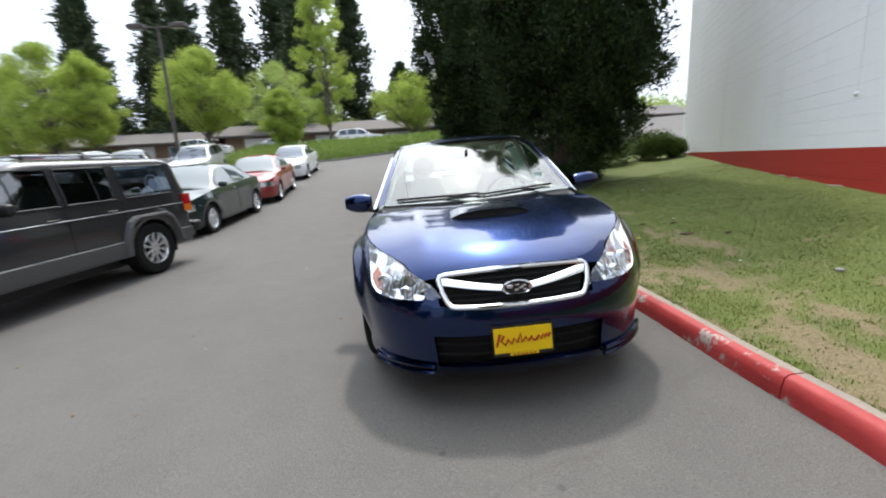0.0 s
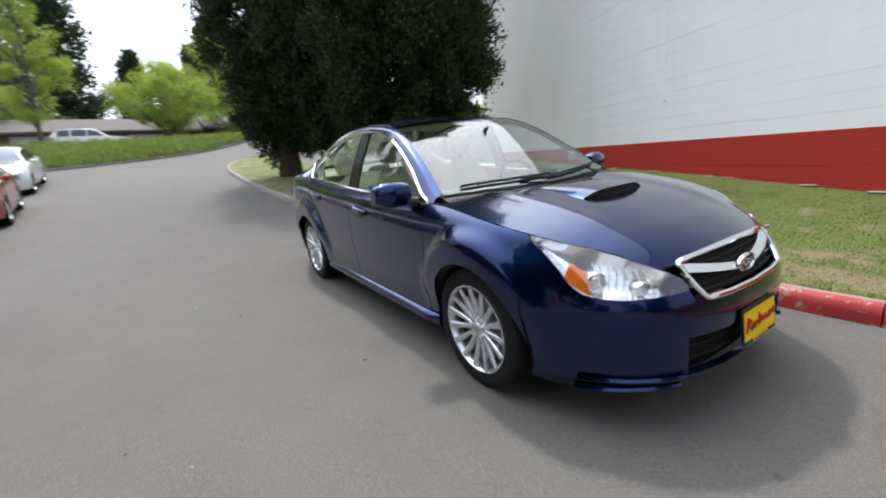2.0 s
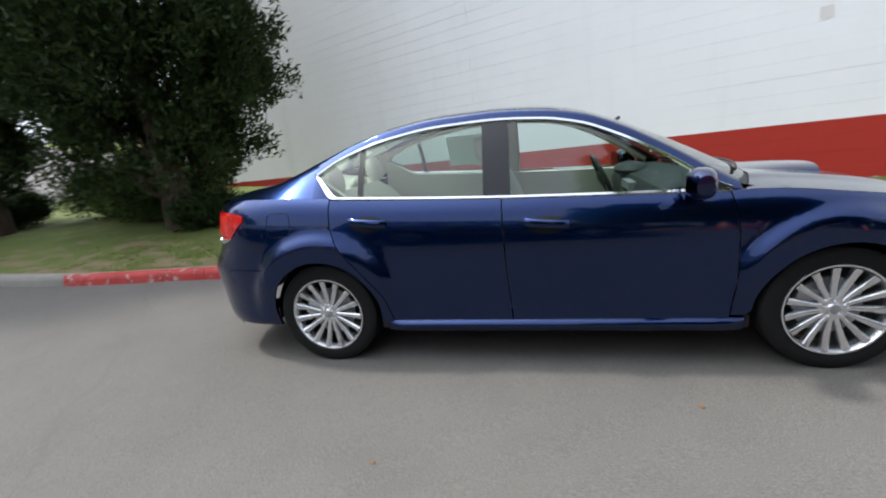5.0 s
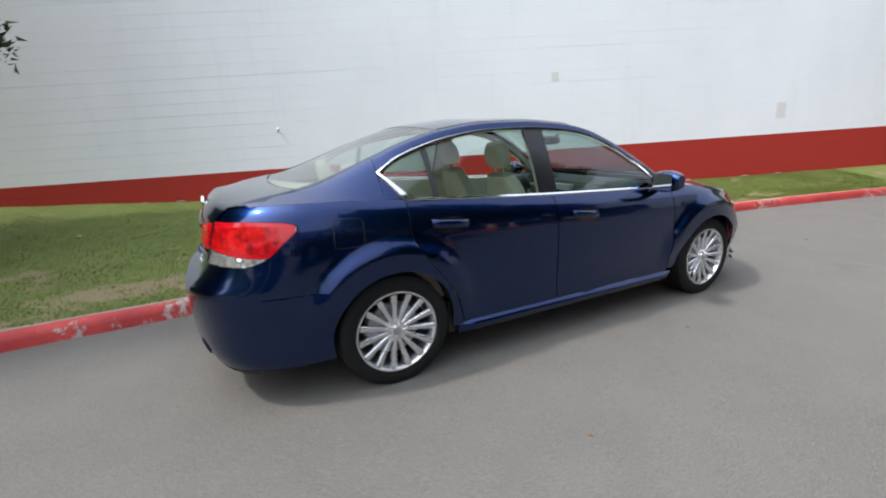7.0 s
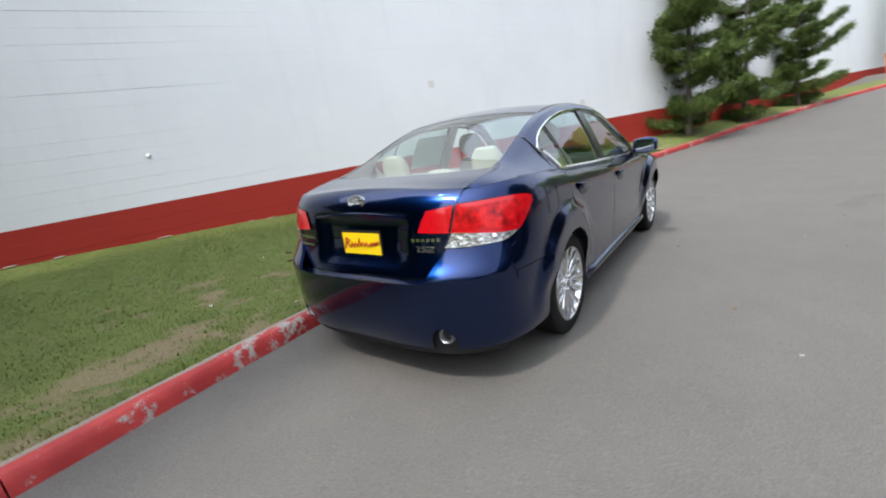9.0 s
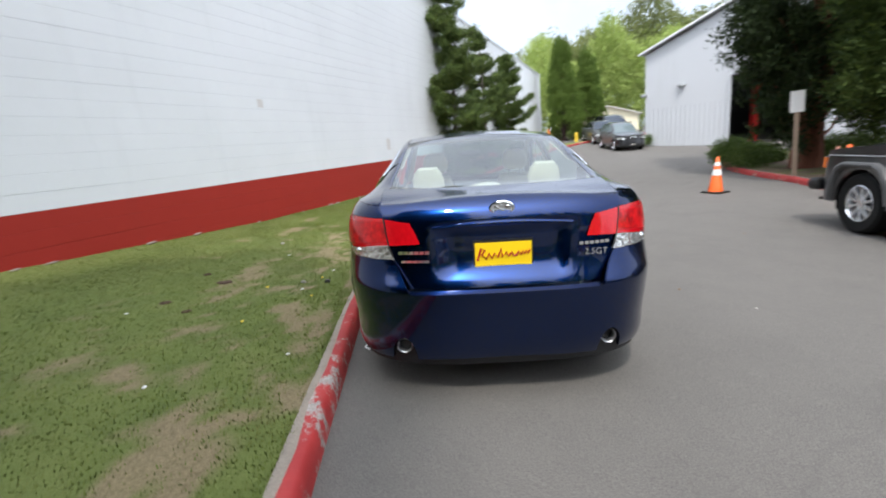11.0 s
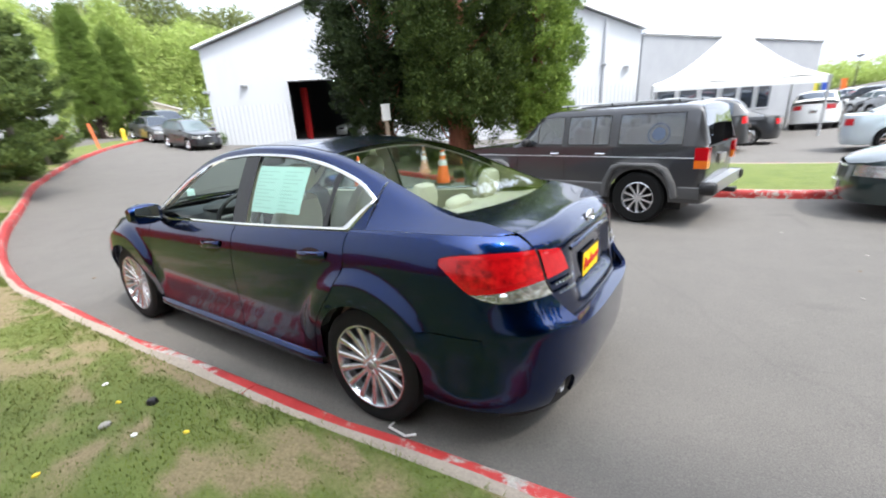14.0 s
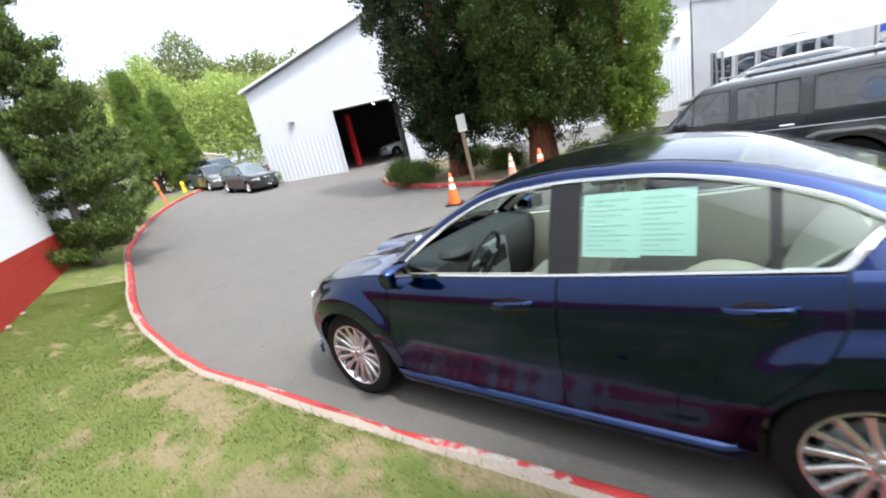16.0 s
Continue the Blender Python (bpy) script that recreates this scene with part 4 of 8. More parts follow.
woodland("hillside_woods", "bright green wooded hillside", [(-62, -44, 0, 12), (-50, -58, 0, 17), (-38, -70, 0, 22), (-26, -78, 0, 20), (-12, -82, 0, 16), (6, -80, 0, 12)], "olive", 46000, 0.85, 7, 9)
woodland("hillside_crest", "dark trees along the hill crest", [(-60, -62, 6, 12), (-44, -84, 8, 18), (-28, -98, 8, 20), (-8, -100, 6, 14)], "olive_dark", 14000, 1.1, 8, 8)
woodland("far_woods", "far line of green trees", [(-60, 56, 2, 10), (-40, 62, 2, 10), (-20, 62, 2, 8), (0, 60, 2, 7), (20, 58, 2, 9), (45, 50, 2, 9)], "olive", 22000, 0.85, 9, 7)
woodland("lot_woods", "far trees beyond the car park", [(-125, -20, -2, 9), (-130, 10, -2, 8), (-125, 40, -2, 10), (-100, 70, -2, 11), (-75, 64, 0, 9)], "olive", 13000, 1.2, 10, 10)

# ---- the blue sedan (its front points to -y) ----
def sedan():
    tilt = Matrix(((0.9989, -0.0003, -0.0459, 0), (-0.0003, 0.9999, -0.0142, 0), (0.0459, 0.0142, 0.9988, 0.004), (0, 0, 0, 1)))
    car = thing("sedan", "dark blue pearl four-door sedan parked beside a red kerb", "car", tilt)

    YF, YR, NF, NR = -1.25, 1.50, 2.62, 3.35
    plan = spl((-2.3, 0.93), (-1.9, 0.918), (-1.6, 0.906), (-1.3, 0.896), (-0.9, 0.883), (0, 0.885), (0.9, 0.888), (1.4, 0.895), (1.7, 0.902), (2.0, 0.912), (2.35, 0.92))
    shoulder = spl((-2.25, 0.63), (-2.17, 0.68), (-2.1, 0.715), (-2.0, 0.765), (-1.9, 0.80), (-1.8, 0.832), (-1.68, 0.862), (-1.4, 0.91), (-1.1, 0.945),
                   (-0.9, 0.95), (-0.5, 0.962), (0.2, 0.99), (0.9, 1.03), (1.3, 1.06), (1.6, 1.08), (1.9, 1.088), (2.1, 1.075), (2.25, 1.05))
    prof = spl((0.0, -0.07), (0.2, -0.035), (0.27, -0.02), (0.36, -0.024), (0.5, -0.010), (0.66, 0.0), (0.78, -0.004), (0.86, -0.018), (0.90, -0.034), (0.93, -0.055), (0.95, -0.076), (1.0, -0.120))
    nose = spl((0.12, -2.15), (0.2, -2.255), (0.28, -2.298), (0.45, -2.300), (0.56, -2.282), (0.65, -2.235), (0.72, -2.180), (0.80, -2.09))
    tail = spl((0.18, 2.25), (0.26, 2.355), (0.4, 2.396), (0.54, 2.404), (0.64, 2.406), (0.668, 2.400), (0.684, 2.386), (0.74, 2.340), (0.81, 2.303), (0.88, 2.286), (0.95, 2.274), (1.0, 2.266), (1.047, 2.246), (1.08, 2.214), (1.105, 2.172), (1.13, 2.12))
    lid_tail = spl((0.55, 2.352), (0.66, 2.328), (0.74, 2.303), (0.81, 2.290), (0.88, 2.281), (0.95, 2.274), (1.05, 2.246))
    HUBY, HUBZ, ARCH = 1.375, 0.328, 0.362

    def flare(y, z):
        e = 0.0
        for yw in (-HUBY, HUBY):
            r = math.hypot(y - yw, (z - HUBZ) * 0.97)
            up = max(0.0, min(1.0, (z - 0.30) / 0.25))
            t = max(0.0, min(1.0, (r - 0.455) / 0.085))
            e += 0.042 * (1 - t * t * (3 - 2 * t)) * up
        return e

    def half(y, z):
        return plan(y) + prof(z / shoulder(max(min(y, 2.2), -2.0)) * 0.95 if z < 1.2 else 1) + flare(y, z)

    def skin(p, z):
        """The body side: p 0..1 round the nose, 1..2 along the flank, 2..3 round the tail."""
        if p <= 1:
            a = p * math.pi / 2
            y = YF - (YF - nose(z)) * math.cos(a) ** (2 / NF)
            return Vector((half(y, z) * math.sin(a) ** (2 / NF), y, z))
        if p < 2:
            y = YF + (p - 1) * (YR - YF)
            return Vector((half(y, z), y, z))
        a = (3 - p) * math.pi / 2
        y = YR + (tail(z) - YR) * math.cos(a) ** (2 / NR)
        return Vector((half(y, z) * max(0.0, math.sin(a)) ** (2 / NR), y, z))

    seen_p = {}

    def p_at(y, z=0.6):
        if YF <= y <= YR:
            return 1 + (y - YF) / (YR - YF)
        key = (round(y, 4), round(z, 4))
        if key not in seen_p:
            seen_p[key] = find_p(y, z)
        return seen_p[key]

    def find_p(y, z):
        a, b = (0.0, 1.0) if y < YF else (2.0, 3.0)
        for _ in range(22):
            m = (a + b) / 2
            a, b = (m, b) if skin(m, z).y < y else (a, m)
        return (a + b) / 2

    def px(x, z, front=True):
        """The p at which the nose or tail is x wide."""
        a, b = (0.0, 1.0) if front else (3.0, 2.0)
        for _ in range(40):
            m = (a + b) / 2
            a, b = (m, b) if skin(m, z).x < x else (a, m)
        return (a + b) / 2

    def off(p, z, d):
        """A point d off the skin."""
        c = skin(p, z)
        tp = skin(min(p + 0.004, 3), z) - skin(max(p - 0.004, 0), z)
        tz = skin(p, z + 0.004) - skin(p, z - 0.004)
        n = tp.cross(tz)
        if n.length < 1e-9:
            return c
        n.normalize()
        if n.x < -1e-6 or (abs(n.x) < 1e-3 and n.y * c.y < 0):
            n = -n
        return c + n * d

    def sheet(shape, cols, depth=0.014):
        """Columns of skin points, with the rim turned in so that the seams read as gaps."""
        rows = [[skin(p, z) for p, z in col] for col in cols]
        inn = [[off(p, z, -depth) for p, z in col] for col in cols]
        shape.grid(rows)
        shape.grid([rows[0], inn[0]], flip=True)
        shape.grid([rows[-1], inn[-1]])
        shape.grid([[r[0] for r in rows], [r[0] for r in inn]])
        shape.grid([[r[-1] for r in rows], [r[-1] for r in inn]], flip=True)
        return shape

    def cols_between(ps, lo, hi, nz):
        return [[(p, lo(p) + (hi(p) - lo(p)) * k / nz) for k in range(nz + 1)] for p in ps]

    def arch_z(y, yw):
        d = y - yw
        return HUBZ + math.sqrt(max(0.0, ARCH * ARCH - d * d)) if abs(d) < ARCH + 1e-6 else 0.0

    def both(name, shape, mat, parent=car, label="", weld=0.0004):
        """A panel on each side."""
        r = Shape().add(shape.v, shape.f).mirror()
        return part(name, shape, mat, parent, label, 42, weld), part(name, r, mat, parent, label, 42, weld)

    G = 0.0035
    # headlight outline on the skin
    hl_lo = spl((-2.215, 0.615), (-2.10, 0.610), (-1.985, 0.625), (-1.93, 0.655), (-1.85, 0.735), (-1.69, 0.855))
    hl_hi = spl((-2.215, 0.620), (-2.17, 0.672), (-2.09, 0.722), (-1.98, 0.770), (-1.85, 0.815), (-1.69, 0.860))
    # front wing
    fen = Shape()
    cols = []
    for a in lin(math.pi * 0.985, 0.0, 26):
        y = -HUBY + ARCH * math.cos(a)
        p = p_at(y)
        top = shoulder(y) - 0.002
        if y < -1.69:
            top = hl_lo(y) - G
        zl = arch_z(y, -HUBY)
        cols.append([(p_at(y, zl + (top - zl) * k / 22), zl + (top - zl) * k / 22) for k in range(23)])
    d_front = spl((0.28, -0.915), (0.7, -0.93), (0.95, -0.90))
    for i in (1, 2, 3):
        col = []
        for k in range(23):
            z = 0.30 + (shoulder(-0.95) - 0.002 - 0.30) * k / 22
            y = -HUBY + ARCH + (d_front(z) - G + HUBY - ARCH) * i / 3
            col.append((p_at(y, z), z))
        cols.append(col)
    sheet(fen, cols)
    both("front_wing", fen, M_BLUE)

    # doors
    def door(e0, e1, zlo, n=18):
        s = Shape()
        cols = []
        for i in range(n + 1):
            col = []
            for k in range(19):
                t = k / 18
                ym = e0(0.7) + (e1(0.7) - e0(0.7)) * i / n
                z = zlo(ym) + (shoulder(ym) - 0.004 - zlo(ym)) * t
                y = e0(z) + (e1(z) - e0(z)) * i / n
                col.append((1 + (y - YF) / (YR - YF), z))
            cols.append(col)
        return sheet(s, cols)

    d_mid = spl((0.28, 0.205), (0.6, 0.225), (0.99, 0.235))
    d_rear = spl((0.28, 0.935), (0.45, 0.985), (0.62, 1.10), (0.75, 1.20), (0.9, 1.262), (1.06, 1.262))
    for sgn, dside in ((1, "left"), (-1, "right")):
        for nm, e0, e1 in (("front_door", d_front, d_mid), ("rear_door", d_mid, d_rear)):
            s = door(lambda z, e0=e0: e0(z) + G, lambda z, e1=e1: e1(z) - G, lambda y: 0.285)
            if sgn < 0:
                s.mirror()
            dr = part(nm, s, M_BLUE, car, "", 42, 0.0004)
            # handle: a flat black disc painted as the cup's shade, behind a body-coloured pull
            yc = -0.005 if nm == "front_door" else 1.02
            zc = 0.845 if nm == "front_door" else 0.905
            pull = Shape()
            ring = []
            for k in range(13):
                t = -1 + k / 6
                yy = yc + 0.115 * t
                zz = zc + 0.012 * t
                x = half(yy, zz) + 0.006 + 0.020 * (1 - t**4)
                ring.append([(x + 0.013 * math.cos(b) - 0.006, yy, zz + 0.024 * math.sin(b)) for b in (2 * math.pi * j / 8 for j in range(8))])
            pull.grid(ring, closed=True)
            cup = Shape()
            cup.grid([[(half(yc + 0.098 * math.cos(b) * r, zc - 0.008 + 0.048 * math.sin(b) * r) + 0.0025, yc + 0.098 * math.cos(b) * r, zc - 0.008 + 0.048 * math.sin(b) * r)
                       for b in (2 * math.pi * j / 20 for j in range(20))] for r in (1.0, 0.75, 0.4, 0.02)], closed=True)
            if sgn < 0:
                pull.mirror()
                cup.mirror()
            part("handle", pull, M_BLUE, dr)
            part("handle_cup", cup, M_GLOSSBLACK, dr)

    # rear quarter with the haunch over the wheel
    qs = Shape()
    tl_lo = spl((1.84, 0.974), (1.92, 0.905), (1.985, 0.848), (2.05, 0.818), (2.10, 0.806), (2.2, 0.803))
    tl_hi = spl((1.84, 0.986), (1.87, 1.000), (1.95, 1.012), (2.05, 1.016), (2.16, 1.012), (2.25, 1.004))
    cols = []
    for a in lin(math.pi, 0.02, 26):
        y = HUBY + ARCH * math.cos(a)
        zl = arch_z(y, HUBY)
        top = shoulder(y) - 0.002
        col = []
        for k in range(25):
            z = zl + (top - zl) * k / 24
            yy = max(y, d_rear(z) + G) if y < 1.30 else y
            col.append((p_at(yy, z), z))
        cols.append(col)
    sheet(qs, cols)
    sill_y = lambda z, i: d_rear(z) + G + max(0.0, 1.0145 - d_rear(z) - G) * i / 3
    sheet(qs, [[(p_at(sill_y(z, i), z), z) for z in lin(0.272, 0.505, 9)] for i in range(4)])
    sheet(qs, [[(p_at(y, 0.645 + (shoulder(y) - 0.647) * k / 12), 0.645 + (shoulder(y) - 0.647) * k / 12) for k in range(13)] for y in lin(HUBY + ARCH * math.cos(0.02), 1.84, 4)])
    sheet(qs, [[(p_at(y, 0.645 + (tl_lo(y) - G - 0.645) * k / 8), 0.645 + (tl_lo(y) - G - 0.645) * k / 8) for k in range(9)] for y in lin(1.84, 2.06, 6)])
    sheet(qs, [[(p_at(y, tl_hi(y) + G + (shoulder(y) - 0.002 - tl_hi(y) - G) * k / 4), tl_hi(y) + G + (shoulder(y) - 0.002 - tl_hi(y) - G) * k / 4) for k in range(5)] for y in lin(1.84, 2.215, 12)])

    # pillars, roof rails and the strip beside the boot lid
    rail_x = spl((-1.2, 0.80), (-0.97, 0.772), (-0.63, 0.700), (-0.4, 0.655), (-0.2, 0.622), (0.0, 0.602), (0.3, 0.594), (0.6, 0.594), (0.9, 0.600), (1.15, 0.612), (1.4, 0.635), (1.7, 0.662), (1.82, 0.662), (1.98, 0.652), (2.11, 0.643), (2.19, 0.636))
    rail_z = spl((-1.2, 0.86), (-0.97, 0.975), (-0.63, 1.195), (-0.4, 1.325), (-0.2, 1.405), (0.0, 1.443), (0.3, 1.463), (0.6, 1.457), (0.9, 1.42), (1.15, 1.358), (1.4, 1.268), (1.7, 1.162), (1.82, 1.138), (1.98, 1.112), (2.11, 1.080), (2.19, 1.062))
    mid_z = spl((-1.2, 0.975), (-1.16, 0.998), (-0.9, 1.14), (-0.6, 1.29), (-0.35, 1.40), (-0.2, 1.45), (0.0, 1.484), (0.3, 1.503), (0.6, 1.503), (0.9, 1.470), (1.0, 1.452), (1.3, 1.335), (1.6, 1.212), (1.8, 1.142), (1.9, 1.13), (2.19, 1.098))
    dlo_top = spl((-0.93, 0.952), (-0.85, 0.985), (-0.63, 1.137), (-0.4, 1.268), (-0.2, 1.352), (0.0, 1.393), (0.3, 1.413), (0.6, 1.406), (0.9, 1.368), (1.1, 1.318), (1.25, 1.265), (1.34, 1.215), (1.375, 1.195))
    dlo_bot = spl((-0.93, 0.950), (0.2, 0.992), (1.2, 1.052), (1.25, 1.056), (1.30, 1.110), (1.345, 1.165), (1.375, 1.195))

    def cab(y, z, d=0.0):
        """The glasshouse side at y, z."""
        zs, zr = shoulder(y), rail_z(y)
        xs = half(y, zs) if YF <= y <= YR else skin(p_at(y, zs), zs).x
        t = max(0.0, min(1.0, (z - zs) / max(zr - zs, 1e-4)))
        return Vector((xs + (rail_x(y) - xs) * t + 0.014 * math.sin(math.pi * t) + d, y, z))

    def top_at(y, x):
        xr = rail_x(y)
        t = min(1.0, abs(x) / xr)
        return rail_z(y) + (mid_z(y) - rail_z(y)) * (1 - t**2.2)

    EDGE = 0.045
    frame = Shape()
    rows = []
    for y in lin(-0.955, 1.375, 46):
        zd = max(dlo_top(y), dlo_bot(y))
        a, b = cab(y, zd), cab(y, rail_z(y))
        xe = rail_x(y) - EDGE
        c = Vector((xe, y, top_at(y, xe)))
        inner = cab(y, zd, -0.03)
        r = [inner, a]
        for t in (0.4, 0.75):
            r.append(a.lerp(b, t))
        # rounded cant rail
        for t in (0.15, 0.35, 0.6, 0.8, 1.0):
            m = a.lerp(b, 0.75)
            r.append(m * (1 - t) ** 2 + b * 2 * t * (1 - t) + c * t * t)
        rows.append(r)
    frame.grid(rows)
    low = []
    for y in lin(1.235, 1.375, 8):
        zb = shoulder(y) - 0.001
        a, b = cab(y, zb), cab(y, max(dlo_bot(y), zb))
        low.append([a, a.lerp(b, 0.5), b, cab(y, max(dlo_bot(y), zb), -0.03)])
    frame.grid(low)
    rows = []
    def ycap(x):
        return skin(px(min(abs(x), 0.80), 1.085, False), 1.085).y - 0.002

    for y in lin(1.375, 2.185, 26):
        zs = shoulder(y) - 0.001
        a, b = cab(y, zs), cab(y, rail_z(y))
        e = EDGE if y < 1.77 else EDGE * max(0.0, (1.91 - y) / 0.14)
        xe = rail_x(y) - e - 0.002
        c = Vector((xe, y, top_at(y, xe)))
        m1, m2 = a.lerp(b, 0.35), a.lerp(b, 0.7)
        line = [a, m1, m2] + [m2 * (1 - t) ** 2 + b * 2 * t * (1 - t) + c * t * t for t in (0.2, 0.4, 0.6, 0.8, 1.0)]
        rows.append([Vector((q.x, min(q.y, ycap(q.x)), q.z)) for q in line])
    qs.grid(rows)
    # the corner beside the lid turns down to the lamp
    turn = []
    for q in rows[-1]:
        b = skin(px(q.x, 1.052, False), 1.052)
        turn.append([q, q.lerp(b, 0.35) + Vector((0, 0.010, 0.010)), q.lerp(b, 0.7) + Vector((0, 0.010, 0.004)), b])
    qs.grid(turn, flip=True)
    both("rear_quarter", qs, M_BLUE)
    both("roof_frame", frame, M_BLUE, weld=0.0)

    # roof skin, windscreen, rear window, boot lid
    def topsheet(yf, yb, edge, nu, nv, drop=0.0):
        rows = []
        for j in range(nv + 1):
            r = []
            for i in range(nu + 1):
                u = -1 + 2 * i / nu
                y = yf(u) + (yb(u) - yf(u)) * j / nv
                x = u * (rail_x(y) - edge(y))
                r.append((x, y, top_at(y, x) - drop))
            rows.append(r)
        return Shape().grid(rows)

    part("roof_panel", topsheet(lambda u: -0.175 + 0.05 * u * u, lambda u: 0.985 - 0.03 * u * u, lambda y: EDGE - 0.001, 24, 22), M_BLUE, car)
    for sg in (-1, 1):
        ditch = Shape().tube([(sg * (rail_x(y) - EDGE + 0.004), y, top_at(y, rail_x(y) - EDGE) - 0.003) for y in lin(-0.10, 0.93, 18)], 0.0055, 6)
        part("roof_moulding", ditch, M_BLACK, car)
    ws = topsheet(lambda u: -1.165 + 0.20 * u * u, lambda u: -0.172 + 0.05 * u * u, lambda y: EDGE - 0.004, 26, 16, 0.003)
    part("windscreen", ws, M_SCREEN, car, "laminated windscreen reflecting the sky")
    rw = topsheet(lambda u: 0.982 - 0.03 * u * u, lambda u: 1.865 - 0.07 * u * u, lambda y: EDGE + 0.0, 22, 16, 0.002)
    part("rear_window", rw, M_REARGLASS, car)
    # black ceramic bands round the glass
    for nm, f0, f1 in (("screen_band", lambda u: -0.172 + 0.05 * u * u, lambda u: -0.128 + 0.05 * u * u), ("screen_band", lambda u: -1.17 + 0.20 * u * u, lambda u: -1.12 + 0.20 * u * u)):
        part(nm, topsheet(f0, f1, lambda y: EDGE + 0.002, 18, 2, 0.006), M_GLOSSBLACK, car)
    part("screen_band", topsheet(lambda u: 1.852 - 0.07 * u * u, lambda u: 1.868 - 0.07 * u * u, lambda y: EDGE + 0.002, 18, 2, 0.006), M_GLOSSBLACK, car)

    deck = Shape()
    rows = []
    for j in range(11):
        r = []
        for i in range(25):
            u = -1 + i / 12
            y = (1.872 - 0.07 * u * u) + (min(2.172, ycap(0.642 * u) + 0.004) - (1.872 - 0.07 * u * u)) * j / 10
            x = u * (rail_x(y) - 0.004)
            lip = 0.007 * max(0.0, (j - 7) / 3) ** 2 * (1 - u**4)
            r.append((x, y, top_at(y, x) + lip))
        rows.append(r)
    # over the lip and down the face to the bumper shelf
    last = rows[-1]
    zs = [1.105, 1.085, 1.06, 1.03, 1.0, 0.985, 0.965, 0.94, 0.90, 0.86, 0.82, 0.78, 0.74, 0.70, 0.672, 0.654]
    wid = spl((0.65, 0.492), (0.68, 0.503), (0.716, 0.524), (0.76, 0.550), (0.80, 0.574), (0.84, 0.588), (0.873, 0.596), (1.012, 0.620), (1.08, 0.640), (1.12, 0.642))
    for z in zs:
        row = []
        for i in range(25):
            u = -1 + i / 12
            zrow, ztop = z, last[i][2]
            z = 1.0 + (zrow - 1.0) * (ztop - 1.002) / 0.105 if zrow > 1.0 else zrow
            x = u * wid(z)
            yy = skin(px(min(abs(x), 0.62), z, False), z).y + 0.004 + (0.94 * (lid_tail(z) - tail(z)) if z < 0.90 else 0.0)
            if 0.69 < z < 0.97 and abs(x) < 0.34:
                yy -= 0.035 * min(1.0, (0.34 - abs(x)) / 0.035) * min(1.0, (z - 0.69) / 0.05) * min(1.0, (0.97 - z) / 0.012)
            row.append((x, yy, z))
            z = zrow
        rows.append(row)
    deck.grid(rows)
    boot = part("boot_lid", deck, M_BLUE, car, smooth=55)
    # gutter beside the lid and the panel behind the lamps
    gut = Shape().grid([[(rail_x(y) + dx, min(y, ycap(rail_x(y) + dx) - 0.012), rail_z(y) - 0.016 - 0.1 * max(0.0, dx)) for dx in (-0.07, 0.0, 0.05)] for y in lin(1.75, 2.185, 14)])
    both("boot_gutter", gut, M_BLUE)
    back = Shape().grid([[Vector((x, skin(px(x, z, False), z).y - 0.020, z)) for x in lin(0.47, 0.70, 9)] for z in lin(0.80, 1.085, 8)])
    both("lamp_panel", back, M_BLUE)
    # crease bar over the plate
    bar = Shape().tube([(x, skin(px(abs(x), 0.975, False), 0.975).y + 0.004, 0.978 - 0.02 * (x / 0.36) ** 2) for x in lin(-0.36, 0.36, 16)], 0.011, 8)
    part("plate_garnish", bar, M_BLUE, boot)

    # bonnet with its air scoop
    bon = Shape()
    rows = []
    crown = spl((-2.2, 0.075), (-2.0, 0.062), (-1.6, 0.052), (-1.2, 0.042), (-0.9, 0.03))
    for j in range(31):
        r = []
        for i in range(41):
            u = -1 + i / 20
            yf = -2.168 + 0.045 * abs(u) ** 3
            yr = -1.185 + 0.215 * u * u
            y = yf + (yr - yf) * j / 30
            xe = skin(p_at(max(y, -2.155), shoulder(y)), shoulder(y)).x - 0.004
            x = u * xe
            z = shoulder(y) + crown(y) * (1 - abs(u) ** 2.4)
            # two soft ridges running to the screen
            z += 0.010 * math.exp(-((abs(x) - 0.47) / 0.07) ** 2) * min(1.0, max(0.0, (y + 2.1) / 0.3))
            if y < -2.08:
                z -= 0.5 * (y + 2.08) ** 2 * 4
            r.append((x, y, z))
        rows.append(r)
    bon.grid(rows)
    bonnet = part("bonnet", bon, M_BLUE, car, smooth=60)

    def bon_z(x, y):
        xe = skin(p_at(max(y, -2.155), shoulder(y)), shoulder(y)).x - 0.004
        u = min(1.0, abs(x) / xe)
        return shoulder(y) + crown(y) * (1 - u**2.4) + 0.010 * math.exp(-((abs(x) - 0.47) / 0.07) ** 2)

    sc = Shape()
    rows = []
    for j in range(15):
        t = j / 14
        y = -1.62 + 0.46 * t
        w = 0.275 - 0.03 * t
        hgt = 0.050 * (1 - t) ** 0.8
        rows.append([(w * u, y + 0.05 * u * u * (1 - t), bon_z(w * u, y) - 0.004 + hgt * max(0.0, 1 - abs(u) ** 4)) for u in lin(-1, 1, 20)])
    sc.grid(rows)
    scoop = part("air_scoop", sc, M_BLUE, bonnet, "raised bonnet scoop with a black mouth", smooth=60)
    mouth = Shape()
    mouth.grid([[(0.268 * u, -1.622 + 0.05 * u * u - 0.002, bon_z(0.268 * u, -1.62) + 0.001) for u in lin(-1, 1, 16)],
                [(0.262 * u, -1.610 + 0.05 * u * u, bon_z(0.26 * u, -1.62) + 0.041 * max(0.0, 1 - abs(u) ** 4) + 0.001) for u in lin(-1, 1, 16)]])
